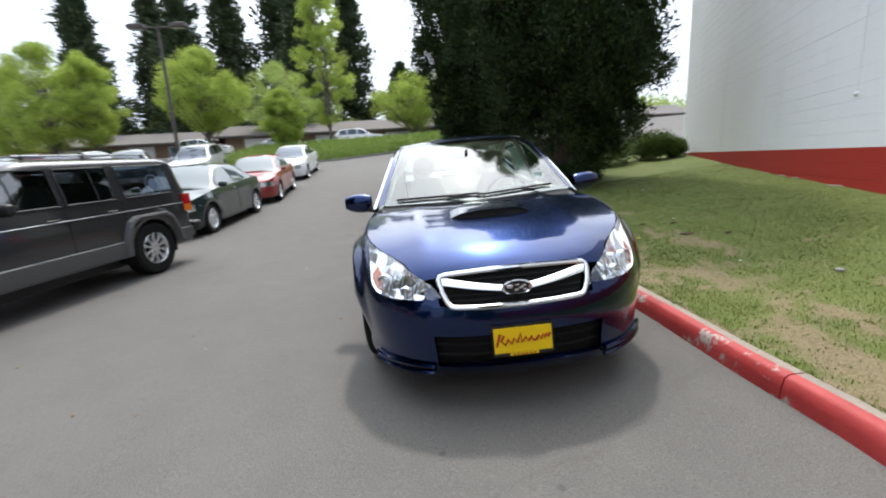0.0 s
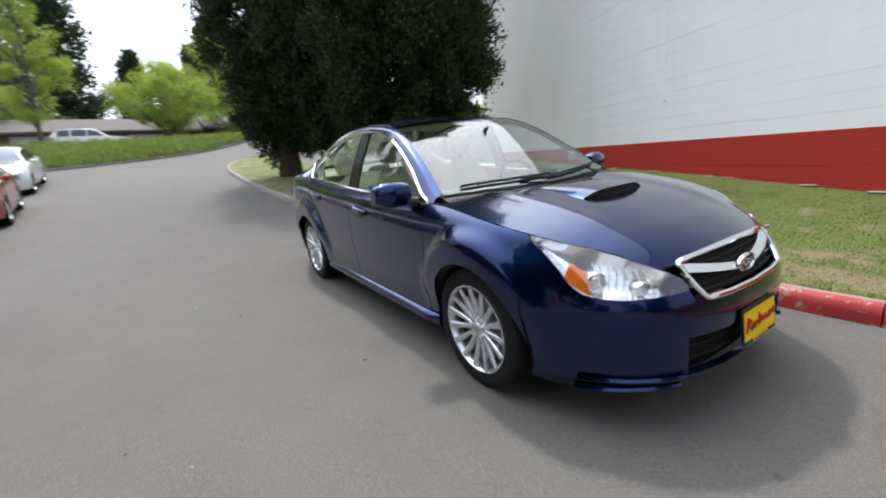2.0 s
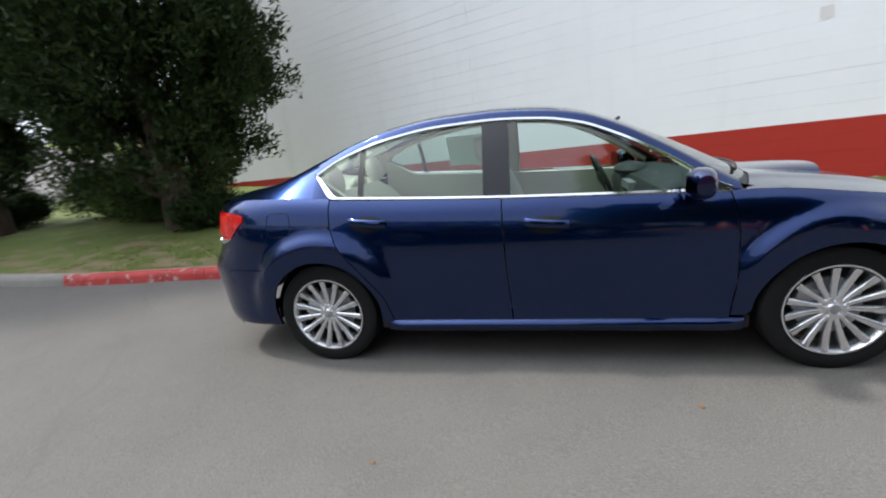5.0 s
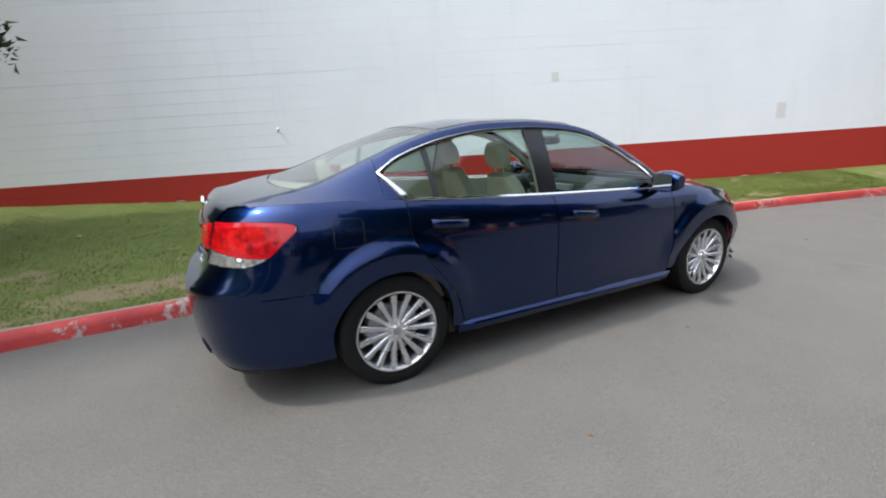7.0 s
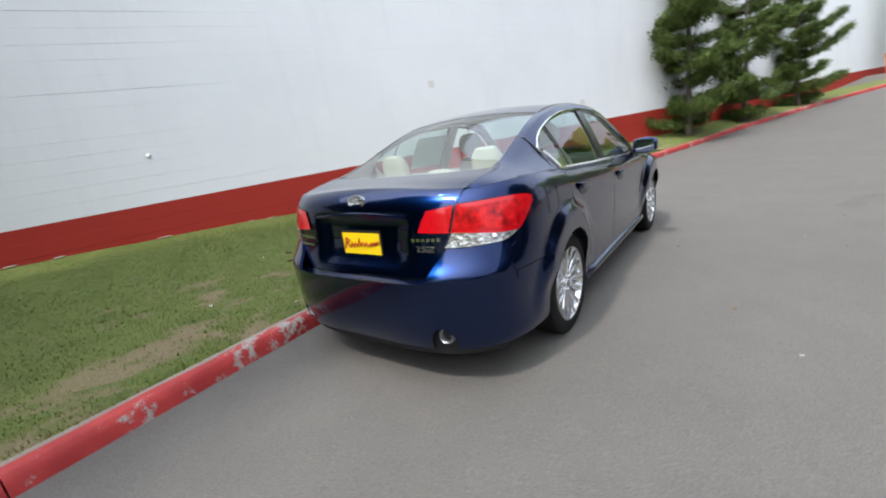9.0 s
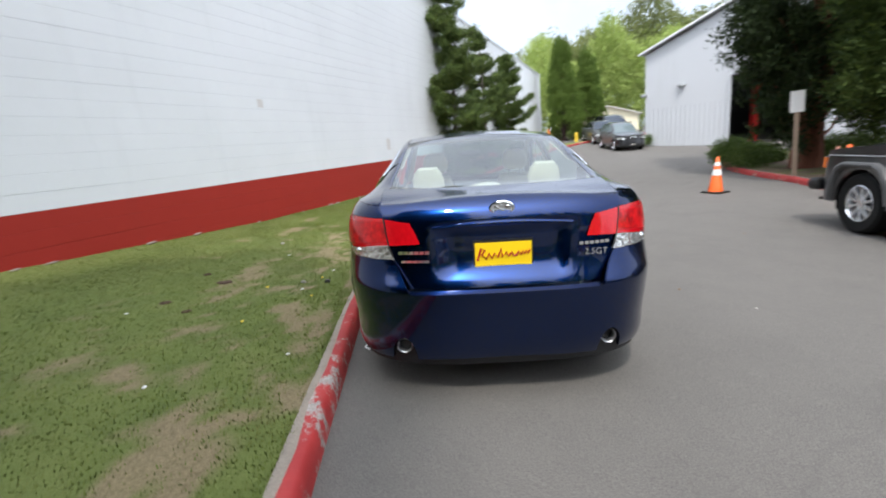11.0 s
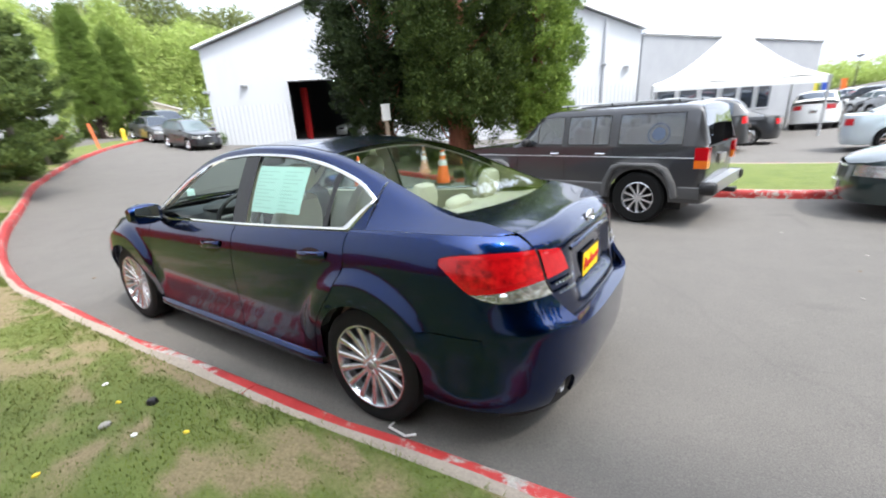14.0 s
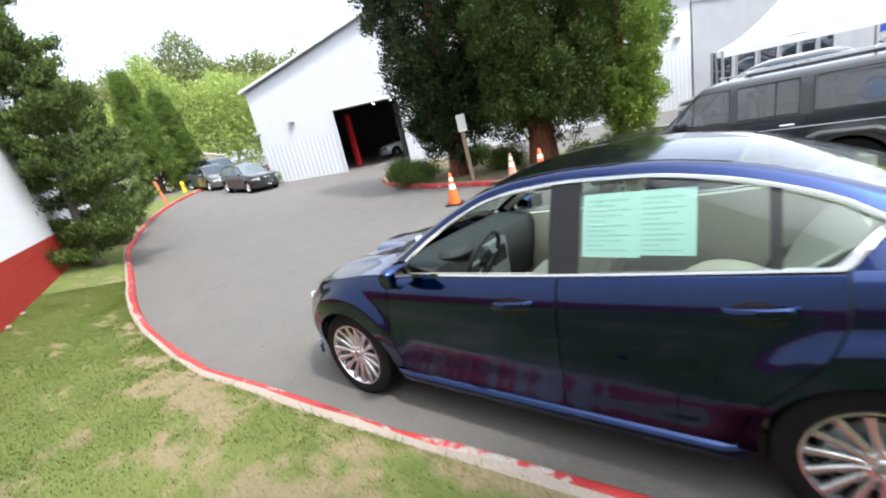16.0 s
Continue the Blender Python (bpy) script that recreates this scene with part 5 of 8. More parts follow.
    part("scoop_mouth", mouth, M_VOID, scoop)

    # front bumper
    fb = Shape()
    p_arch = p_at(-HUBY - ARCH)
    p_gr = px(0.405, 0.6)

    def fb_top(p):
        c = skin(p, 0.62)
        if c.x < 0.40:
            return 0.570 + 0.014 * (c.x / 0.4) ** 2
        if c.x < 0.455:
            return 0.584 + (min(0.70, shoulder(c.y)) - 0.584) * math.sin(min(1.0, (c.x - 0.40) / 0.012) * math.pi / 2)
        z = 0.62
        for _ in range(6):
            z = hl_lo(skin(p, z).y) - G
        return z

    def fb_low(p):
        return 0.175 + 0.02 * min(1.0, skin(p, 0.3).x / 0.8)

    IN_W, IN_LO, IN_HI = 0.44, 0.255, 0.43
    pcs = sorted(set([round(v, 5) for v in lin(0.0, px(IN_W, 0.4), 14) + lin(px(IN_W, 0.4), p_gr, 2) + lin(p_gr, px(0.455, 0.6), 4) + lin(px(0.455, 0.6), p_arch, 26)]))
    p_in = px(IN_W, 0.4)
    cols_mid = [p for p in pcs if p <= p_in + 1e-4]
    cols_out = [p for p in pcs if p >= p_in - 1e-4]
    sheet(fb, cols_between(cols_mid, lambda p: IN_HI + 0.0, fb_top, 5), 0.02)
    sheet(fb, cols_between(cols_mid, fb_low, lambda p: IN_LO, 5), 0.03)
    sheet(fb, cols_between(cols_out, fb_low, fb_top, 20), 0.02)
    fbl = Shape().add(fb.v, fb.f).mirror()
    fb.add(fbl.v, fbl.f)
    bump_f = part("front_bumper", fb, M_BLUE, car, "", 42, 0.0006)
    # lower intake: a dark recess with bars
    rec = Shape().grid([[Vector((x, skin(px(abs(x), z), z).y + 0.07, z)) for x in lin(-0.47, 0.47, 20)] for z in (0.22, 0.30, 0.42, 0.50)])
    part("intake", rec, M_VOID, bump_f)
    for z in (0.31, 0.365):
        part("intake_bar", Shape().tube([(x, skin(px(abs(x), z), z).y + 0.045, z) for x in lin(-0.44, 0.44, 16)], 0.007, 6), M_VOID, bump_f)
    for sg in (-1, 1):
        for z, d in ((0.215, 0.020), (0.262, 0.012)):
            part("splitter_blade", Shape().tube([(sg * off(px(x, z), z, d).x, off(px(x, z), z, d).y, z) for x in lin(0.45, 0.765, 14)], 0.013, 6), M_BLUE, bump_f)

    # grille: chrome surround, winged bar, black mesh, badge
    def gp(x, z, d=0.0):
        c = skin(px(min(abs(x), 0.6), z), z)
        return Vector((x, c.y - d, z))

    g_hw = spl((0.57, 0.335), (0.60, 0.352), (0.66, 0.375), (0.70, 0.385), (0.73, 0.37))
    mesh_back = Shape().grid([[gp(g_hw(z) * u * 0.97, z, -0.035) for u in lin(-1, 1, 16)] for z in lin(0.575, 0.728, 6)])
    grille = part("grille", mesh_back, M_VOID, car, "chrome-framed grille with a winged bar")
    for z in lin(0.60, 0.715, 5):
        part("grille_slat", Shape().tube([gp(g_hw(z) * u * 0.95, z, -0.018) for u in lin(-1, 1, 16)], 0.005, 6), M_VOID, grille)
    corner = [(0.338, 0.582), (0.356, 0.604), (0.374, 0.640), (0.386, 0.680), (0.389, 0.702), (0.380, 0.716), (0.352, 0.722), (0.2, 0.731)]
    outline = [(0, 0.570), (0.2, 0.573), (0.318, 0.577)] + corner + [(0, 0.735)] + [(-x, z) for x, z in corner[::-1]] + [(-0.318, 0.577), (-0.2, 0.573), (0, 0.570)]
    part("grille_surround", Shape().tube([gp(x, z, 0.002) for x, z in outline], 0.0135, 8, caps=False), M_CHROME, grille)
    wing = Shape()
    for sg in (-1, 1):
        rws = []
        for x in lin(0.06, 0.372, 12):
            t = (x - 0.06) / 0.312
            zc = 0.648 + 0.046 * t**1.2
            hh = 0.014 + 0.007 * t
            rws.append([gp(sg * x, zc - hh, -0.004), gp(sg * x, zc - hh * 0.6, 0.010), gp(sg * x, zc + hh * 0.6, 0.010), gp(sg * x, zc + hh, -0.004)])
        wing.grid(rws, flip=sg < 0)
    part("grille_wing", wing, M_CHROME, grille, smooth=60)

    def badge(parent, centre, face, rx, rz):
        """A chrome oval ring with a dark field and a cluster of bright points."""
        s = Shape()
        rows = []
        for r, d in ((1.0, 0.0), (1.0, 0.010), (0.86, 0.013), (0.80, 0.008), (0.80, 0.004)):
            rows.append([(centre[0] + rx * r * math.cos(a), centre[1] + face * d, centre[2] + rz * r * math.sin(a)) for a in (2 * math.pi * k / 32 for k in range(32))])
        s.grid(rows, closed=True)
        b = part("badge", s, M_CHROME, parent, "oval chrome badge")
        fld = Shape().grid([[(centre[0] + rx * r * math.cos(a), centre[1] + face * 0.006, centre[2] + rz * r * math.sin(a)) for a in (2 * math.pi * k / 32 for k in range(32))] for r in (0.82, 0.02)], closed=True)
        part("badge_field", fld, M_SILVERTRIM if face > 0 else M_GLOSSBLACK, b)
        for k, (ax, az, r) in enumerate(((-0.45, 0.15, 0.16), (0.05, 0.3, 0.10), (0.25, -0.1, 0.10), (-0.05, -0.35, 0.10), (0.48, 0.15, 0.10), (0.5, -0.35, 0.10))):
            part("badge_point", Shape().blob((centre[0] + ax * rx, centre[1] + face * 0.008, centre[2] + az * rz), (rx * r * 1.5, 0.004, rz * r * 1.5), 8, 4), M_CHROME, b)

    badge(grille, gp(0, 0.651, 0.008), -1, 0.078, 0.041)
    badge(boot, Vector((0, skin(3.0, 1.05).y + 0.006, 1.048)), 1, 0.066, 0.036)

    # headlights: reflector bowl, projector, amber corner, clear lens
    def hl_rows(d, nz=6, y0=-2.208, y1=-1.70, n=22, zpad=0.0):
        out = []
        for y in lin(y0, y1, n):
            lo, hi = hl_lo(y) + zpad, hl_hi(y) - zpad
            hi = max(hi, lo + 0.001)
            out.append([off(p_at(y, lo + (hi - lo) * k / nz), lo + (hi - lo) * k / nz, d(k / nz)) for k in range(nz + 1)])
        return out

    for sg in (1, -1):
        bowl = Shape().grid(hl_rows(lambda t: -0.05 * math.sin(math.pi * t) ** 0.6 - 0.001))
        lens = Shape().grid(hl_rows(lambda t: 0.0035))
        amb = Shape().grid([[off(p_at(y, z), z, -0.010) for z in lin(hl_lo(y) + 0.004, hl_lo(y) + 0.004 + 0.52 * (hl_hi(y) - hl_lo(y)), 4)] for y in lin(-1.985, -1.885, 10)])
        for s in (bowl, lens, amb):
            if sg < 0:
                s.mirror()
        hl = part("headlight", bowl, M_REFLECT, car, "clear headlight with an amber corner", smooth=60)
        part("lens", lens, M_LENS, hl)
        part("side_indicator", amb, M_AMBER, hl)
        for cy, cz, r in ((-1.99, 0.690, 0.043), (-2.095, 0.655, 0.030)):
            c = off(p_at(cy, 0.68), cz, -0.027)
            ring = Shape().lathe([(r, 0.0), (r, -0.022), (r * 0.9, -0.026), (r * 0.8, -0.014), (r * 0.78, 0.02)], 24, "y")
            ball = Shape().blob((0, 0, 0), (r * 0.76, r * 0.45, r * 0.76), 14, 8)
            m = Matrix.Translation((sg * c.x, c.y, c.z)) @ pose(0, 0, 0, 0, 0, sg * 24)
            rg = part("lamp_ring", ring.move(m), M_CHROME, hl)
            part("projector", ball.move(m), M_REFLECT, hl)
        for k in range(7):
            y = -2.13 + 0.02 * k
            p = p_at(y, 0.66)
            part("reflector_rib", Shape().tube([(sg * off(p, z, -0.014).x, off(p, z, -0.014).y, z) for z in lin(hl_lo(y) + 0.008, hl_hi(y) - 0.008, 3)], 0.003, 5), M_REFLECT, hl)

    # tail lamps: on the body and on the boot lid
    for sg in (1, -1):
        def tl_rows(y_list, lo, hi, d, nz=5):
            return [[off(p_at(y, lo(y) + (hi(y) - lo(y)) * k / nz), lo(y) + (hi(y) - lo(y)) * k / nz, d) for k in range(nz + 1)] for y in y_list]

        # the seam between body and lid leans inwards towards the bumper
        x_div = spl((0.80, 0.570), (0.873, 0.598), (1.012, 0.622))
        seam = spl((1.985, 0.846), (2.08, 0.850), (2.215, 0.874))
        y_at = lambda z: skin(px(x_div(z), z, False), z).y

        def band(lo, hi, d, y0, n=20, nz=6):
            """Lamp skin from its front tip back to the seam with the lid, between two heights."""
            rows = []
            for k in range(nz + 1):
                t = k / nz
                row = []
                for i_ in range(n + 1):
                    y = y0
                    for _ in range(2):
                        z = lo(y) + (hi(y) - lo(y)) * t
                        y = y0 + (y_at(z) - y0) * i_ / n
                    z = lo(y) + (hi(y) - lo(y)) * t
                    row.append(off(p_at(y, z), z, d))
                rows.append(row)
            return Shape().grid(rows, flip=True)

        low = lambda y: max(tl_lo(y), seam(y)) if y > 1.985 else tl_lo(y)
        red = band(low, tl_hi, 0.006, 1.85)
        rim = band(tl_lo, tl_hi, -0.006, 1.848)
        wht = band(tl_lo, lambda y: max(tl_lo(y) + 0.002, seam(y) - 0.003), 0.005, 1.992, 14, 4)
        inset = band(lambda y: low(y) + 0.022, lambda y: tl_hi(y) - 0.020, 0.0072, 1.93, 16, 4)
        cell = Shape().blob(off(p_at(2.11, 0.835), 0.835, -0.004), (0.022, 0.022, 0.018), 12, 7)
        for s in (red, rim, wht, inset, cell):
            if sg < 0:
                s.mirror()
        tl = part("tail_light", red, M_REDLENS, car, "red wrap-round tail light over a clear strip", smooth=60)
        part("lamp_housing", rim, M_REFLECT, tl)
        part("lens_panel", inset, M_REDCELL, tl, smooth=60)
        part("reversing_lens", wht, M_WHITELENS, tl, "clear reversing lens")
        part("bulb_cell", cell, M_REFLECT, tl)
        # inner piece on the lid
        x_in = spl((0.884, 0.431), (0.90, 0.436), (0.965, 0.462), (0.984, 0.476))
        low_in = lambda x: 0.884 - 0.008 * (x - 0.43) / 0.17
        lid_pt = lambda x, z, d: (sg * x, skin(px(x, z, False), z).y + d, z)
        rows_ = []
        for z in lin(0.880, 0.996, 8):
            zz = min(z, 0.984)
            rows_.append([lid_pt(x, min(low_in(x), 0.884) + (z - 0.880) * (0.100 + 0.032 * (x - 0.43) / 0.17) / 0.116, 0.013) for x in lin(x_in(zz), x_div(z) - 0.006, 8)])
        part("lid_lamp", Shape().grid(rows_, flip=sg > 0), M_REDLENS, tl)
        part("lamp_divider", Shape().tube([(sg * x_div(z), y_at(z) + 0.006, z) for z in lin(0.81, 1.012, 7)], 0.0045, 6), M_BLACK, tl)

    # rear bumper
    rb = Shape()
    p_ra = p_at(HUBY + ARCH)

    def rb_top(p):
        c = skin(p, 0.62)
        if c.x < 0.495:
            return 0.642
        if c.x < 0.58:
            return 0.642 + 0.162 * ((c.x - 0.495) / 0.085) ** 0.8
        if skin(p, 0.642).y < 2.062:
            return 0.640
        z = 0.82
        for _ in range(6):
            z = tl_lo(skin(p, z).y) - G
        return z

    def rb_low(p):
        c = skin(p, 0.4)
        return 0.255 + 0.02 * (1 - min(1.0, c.x / 0.8)) + 0.135 * math.sqrt(max(0.0, 1 - ((c.x - 0.545) / 0.070) ** 2))

    ps = sorted(set(lin(p_ra, p_at(2.0), 8) + lin(p_at(2.0), px(0.58, 0.62, False), 12) + lin(px(0.58, 0.62, False), px(0.485, 0.62, False), 22) + lin(px(0.485, 0.62, False), 3.0, 14) + [px(v, 0.4, False) for v in lin(0.474, 0.616, 16)]))
    sheet(rb, cols_between(ps, rb_low, rb_top, 26), 0.02)
    # shelf under the boot lid
    rb.grid([[skin(p, 0.642), Vector((skin(p, 0.642).x, skin(p, 0.642).y - 0.11, 0.650))] for p in lin(px(0.5, 0.642, False), 3.0, 12)])
    rbl = Shape().add(rb.v, rb.f).mirror()
    rb.add(rbl.v, rbl.f)
    bump_r = part("rear_bumper", rb, M_BLUE, car, "", 42, 0.0006)
    part("valance", Shape().grid([[Vector((x, skin(px(abs(x), 0.4, False), 0.4).y - 0.07, z)) for x in lin(-0.78, 0.78, 24)] for z in (0.22, 0.30, 0.42)]), M_BLACK, bump_r)
    for sg in (-1, 1):
        ex = Shape().lathe([(0.042, -0.18), (0.042, 0.0), (0.040, 0.004), (0.036, 0.0), (0.035, -0.15)], 28, "y").move(Matrix.Translation((sg * 0.545, 2.305, 0.338)))
        tip = part("exhaust_tip", ex, M_DARKALLOY, car, "round chrome exhaust tip")
        part("exhaust_bore", Shape().lathe([(0.038, -0.10), (0.001, -0.10)], 20, "y").move(Matrix.Translation((sg * 0.545, 2.305, 0.338))), M_VOID, tip)

    # sill skirts
    for sg in (-1, 1):
        sk = Shape()
        rows = []
        for y in lin(-0.985, 0.975, 24):
            e = 0.5 + 0.5 * math.cos(math.pi * min(1.0, max(0.0, (abs(y) - 0.90) / 0.08)))
            x = plan(y) - 0.028
            rows.append([(sg * (x - 0.03), y, 0.292), (sg * (x + 0.000 + 0.004 * e), y, 0.286), (sg * (x + 0.034 * e), y, 0.268), (sg * (x + 0.038 * e), y, 0.252), (sg * (x + 0.020 * e), y, 0.215), (sg * (x - 0.05), y, 0.195), (sg * (x - 0.25), y, 0.20)])
        sk.grid(rows, flip=sg > 0)
        part("sill_skirt", sk, M_BLUE, car, smooth=50)

    # glasshouse: panes, pillars, bright surround
    for sg in (1, -1):
        def pane(y0, y1, inset=-0.012, pad=0.012, n=14):
            rows = []
            for y in lin(y0, y1, n):
                lo, hi = dlo_bot(y) + pad * 0.6, max(dlo_bot(y) + pad * 0.6 + 0.001, dlo_top(y) - pad)
                rows.append([cab(y, lo + (hi - lo) * k / 8, inset) for k in range(9)])
            s = Shape().grid(rows)
            return s if sg > 0 else s.mirror()

        for nm, y0, y1 in (("front_side_glass", -0.80, 0.185), ("rear_side_glass", 0.33, 1.055), ("quarter_glass", 1.085, 1.36)):
            if sg > 0 and nm == "front_side_glass":
                continue  # this window is wound down
            part(nm, pane(y0, y1), M_GLASS, car)
        part("mirror_sail", pane(-0.925, -0.795, -0.004, 0.008, 4), M_BLACK, car)
        post_ = pane(0.183, 0.335, -0.001, 0.002, 4)
        part("door_post", post_, M_GLOSSBLACK, car, "gloss black door post")
        part("glass_divider", pane(1.052, 1.088, -0.004, 0.004, 2), M_BLACK, car)
        # rubber behind the bright strip
        loop = [(y, dlo_bot(y)) for y in lin(-0.90, 1.25, 26)] + [(y, dlo_bot(y)) for y in lin(1.27, 1.36, 6)] + [(y, max(dlo_top(y), dlo_bot(y))) for y in lin(1.372, -0.90, 44)]
        loop.append(loop[0])
        pts = [cab(y, z, 0.001) for y, z in loop]
        pts = [Vector((sg * p.x, p.y, p.z)) for p in pts]
        ch = Shape()
        ch.tube(pts, 0.0115, 6, caps=False)
        part("bright_window_trim", ch, M_CHROME, car, "polished strip round the side windows")
        fat = Shape()
        rws = []
        for t in lin(0, 1, 12):
            yb = 1.245 + 0.118 * t
            zb = dlo_bot(yb) + 0.004
            w = 0.034 * (1 - 0.75 * t)
            a, b = cab(yb - w, zb + 0.2 * w, 0.007), cab(yb + 0.010, zb, 0.007)
            rws.append([(sg * a.x, a.y, a.z), (sg * b.x, b.y, b.z)])
        fat.grid(rws, flip=sg < 0)
        part("bright_corner", fat, M_CHROME, car)

        # door mirror
        body = Shape()
        rows = []
        for k in range(13):
            t = k / 12
            x = 0.845 + 0.215 * t
            ry = 0.070 * math.sin(math.pi * (0.22 + 0.70 * t)) ** 0.45
            rz = 0.078 * math.sin(math.pi * (0.20 + 0.72 * t)) ** 0.4
            rows.append([(sg * x, -0.735 + 0.03 * t + ry * math.copysign(abs(math.cos(a)) ** 0.75, math.cos(a)), 1.005 + 0.012 * t + rz * math.copysign(abs(math.sin(a)) ** 0.8, math.sin(a))) for a in (2 * math.pi * j / 18 for j in range(18))])
        body.grid(rows, closed=True, flip=sg > 0)
        body.f.append(tuple(range(len(body.v) - 18, len(body.v))))
        mir = part("door_mirror", body, M_BLUE, car)
        part("mirror_glass", Shape().grid([[(sg * (0.875 + 0.165 * u), -0.655 + 0.03 * u, 1.012 + v) for u in lin(0, 1, 4)] for v in (-0.058, 0.0, 0.058)], flip=sg < 0), M_MIRROR, mir)
        part("mirror_foot", Shape().tube([(sg * 0.80, -0.80, 0.955), (sg * 0.86, -0.765, 0.962), (sg * 0.90, -0.745, 0.975)], 0.028, 8), M_BLACK, mir)

    # fuel flap outline on the right flank
    ff = []
    for a in lin(0, 2 * math.pi, 32):
        yy = 1.60 + 0.078 * math.copysign(abs(math.cos(a)) ** 0.35, math.cos(a))
        zz = 0.925 + 0.072 * math.copysign(abs(math.sin(a)) ** 0.35, math.sin(a))
        c = off(p_at(yy, 0.9), zz, 0.0003)
        ff.append((-c.x, c.y, c.z))
    part("fuel_flap_seam", Shape().tube(ff, 0.0022, 5, caps=False), M_VOID, car)

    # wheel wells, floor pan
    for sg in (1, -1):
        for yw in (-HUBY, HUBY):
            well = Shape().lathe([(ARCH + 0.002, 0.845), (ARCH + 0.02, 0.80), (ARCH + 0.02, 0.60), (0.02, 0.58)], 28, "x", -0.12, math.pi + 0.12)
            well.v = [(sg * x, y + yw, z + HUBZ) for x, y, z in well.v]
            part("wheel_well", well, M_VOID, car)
    for sg in (1, -1):
        for y0, y1 in ((-1.02, -0.92), (0.92, 1.03)):
            part("arch_liner", Shape().box(sg * 0.70, sg * 0.832, y0, y1, 0.215, 0.42), M_BLACK, car, smooth=False)
    part("underbody", Shape().box(-0.62, 0.62, -1.85, 2.05, 0.20, 0.27), M_BLACK, car, smooth=False)
    part("bay_shield", Shape().grid([[(x, y, 0.60 - 0.25 * (abs(x) > 0.6)) for x in (-0.64, -0.55, 0.55, 0.64)] for y in (-1.76, -1.0)]), M_VOID, car)

    # wheels
    tyre_prof = [(0.236, -0.095), (0.262, -0.112), (0.300, -0.112), (0.322, -0.098), (0.327, -0.06), (0.3275, 0.0), (0.327, 0.06), (0.322, 0.098), (0.300, 0.112), (0.262, 0.112), (0.236, 0.100)]
    tyre_me = Shape().lathe(tyre_prof, 56, "x").mesh("tyre", M_TYRE, True, 0.0002)
    rim_prof = [(0.240, 0.105), (0.238, 0.112), (0.230, 0.111), (0.223, 0.100), (0.216, 0.078), (0.214, 0.0), (0.214, -0.09)]
    rim_me = Shape().lathe(rim_prof, 56, "x").mesh("rim", M_ALLOY, True, 0.0002)
    spoke = Shape()
    srows = []
    for t in lin(0, 1, 8):
        r = 0.052 + (0.222 - 0.052) * t
        w = 0.0115 + 0.0065 * t
        xo = 0.093 + 0.018 * t**2 - 0.004 * (1 - t)
        dpt = 0.035
        srows.append([(xo - dpt, -w * 0.9, r), (xo - 0.006, -w, r), (xo, -w * 0.6, r), (xo, w * 0.6, r), (xo - 0.006, w, r), (xo - dpt, w * 0.9, r)])
    spoke.grid(srows)
    spoke_me = spoke.mesh("spoke", M_ALLOY, 50)
    hub_me = Shape().lathe([(0.001, 0.096), (0.026, 0.096), (0.031, 0.092), (0.033, 0.086), (0.062, 0.088), (0.068, 0.080), (0.070, 0.03)], 36, "x").mesh("hub", M_ALLOY, 50, 0.0002)
    cap_me = Shape().lathe([(0.001, 0.099), (0.022, 0.098), (0.026, 0.095)], 24, "x").mesh("hub_cap", M_DARKALLOY, True, 0.0002)
    nut_me = Shape().lathe([(0.001, 0.104), (0.0075, 0.104), (0.009, 0.101), (0.009, 0.08)], 6, "x").mesh("wheel_nut", M_CHROME, 30, 0.0002)
    disc_me = Shape().lathe([(0.150, 0.035), (0.150, 0.012), (0.03, 0.012), (0.03, 0.035), (0.150, 0.035)], 40, "x").mesh("brake_disc", M_DARKALLOY, 40, 0.0002)
    back_me = Shape().lathe([(0.212, -0.02), (0.02, -0.02)], 30, "x").mesh("wheel_back", M_VOID, True, 0.0002)
    cal_me = Shape().box(0.0, 0.06, -0.06, 0.06, 0.085, 0.165).mesh("caliper", M_DARKALLOY, False)
    for sg in (1, -1):
        for yw in (-HUBY, HUBY):
            flip = pose(0, 0, 0, 0, 0, 0 if sg > 0 else 180)
            spin = pose(0, 0, 0, {(1, -1): 11, (1, 1): 38, (-1, -1): 5, (-1, 1): 50}[(sg, 1 if yw > 0 else -1)])
            wheel = part("wheel", tyre_me, None, car, at=Matrix.Translation((sg * 0.775, yw, HUBZ)) @ flip, label="low-profile tyre on a many-spoked alloy wheel")
            part("rim", rim_me, None, wheel)
            part("hub", hub_me, None, wheel)
            part("hub_cap", cap_me, None, wheel)
            part("brake_disc", disc_me, None, wheel)
            part("wheel_back", back_me, None, wheel)
            part("caliper", cal_me, None, wheel, at=pose(0, 0, 0, 70))
            for k in range(15):
                part("spoke", spoke_me, None, wheel, at=spin @ pose(0, 0, 0, 360 / 15 * k))
            for k in range(5):
                part("wheel_nut", nut_me, None, wheel, at=spin @ pose(0, 0, 0, 72 * k) @ Matrix.Translation((0, 0, 0.047)))

    # wipers and cowl
    part("cowl", topsheet(lambda u: -1.205 + 0.21 * u * u, lambda u: -1.150 + 0.20 * u * u, lambda y: EDGE, 18, 3, 0.016), M_BLACK, car)
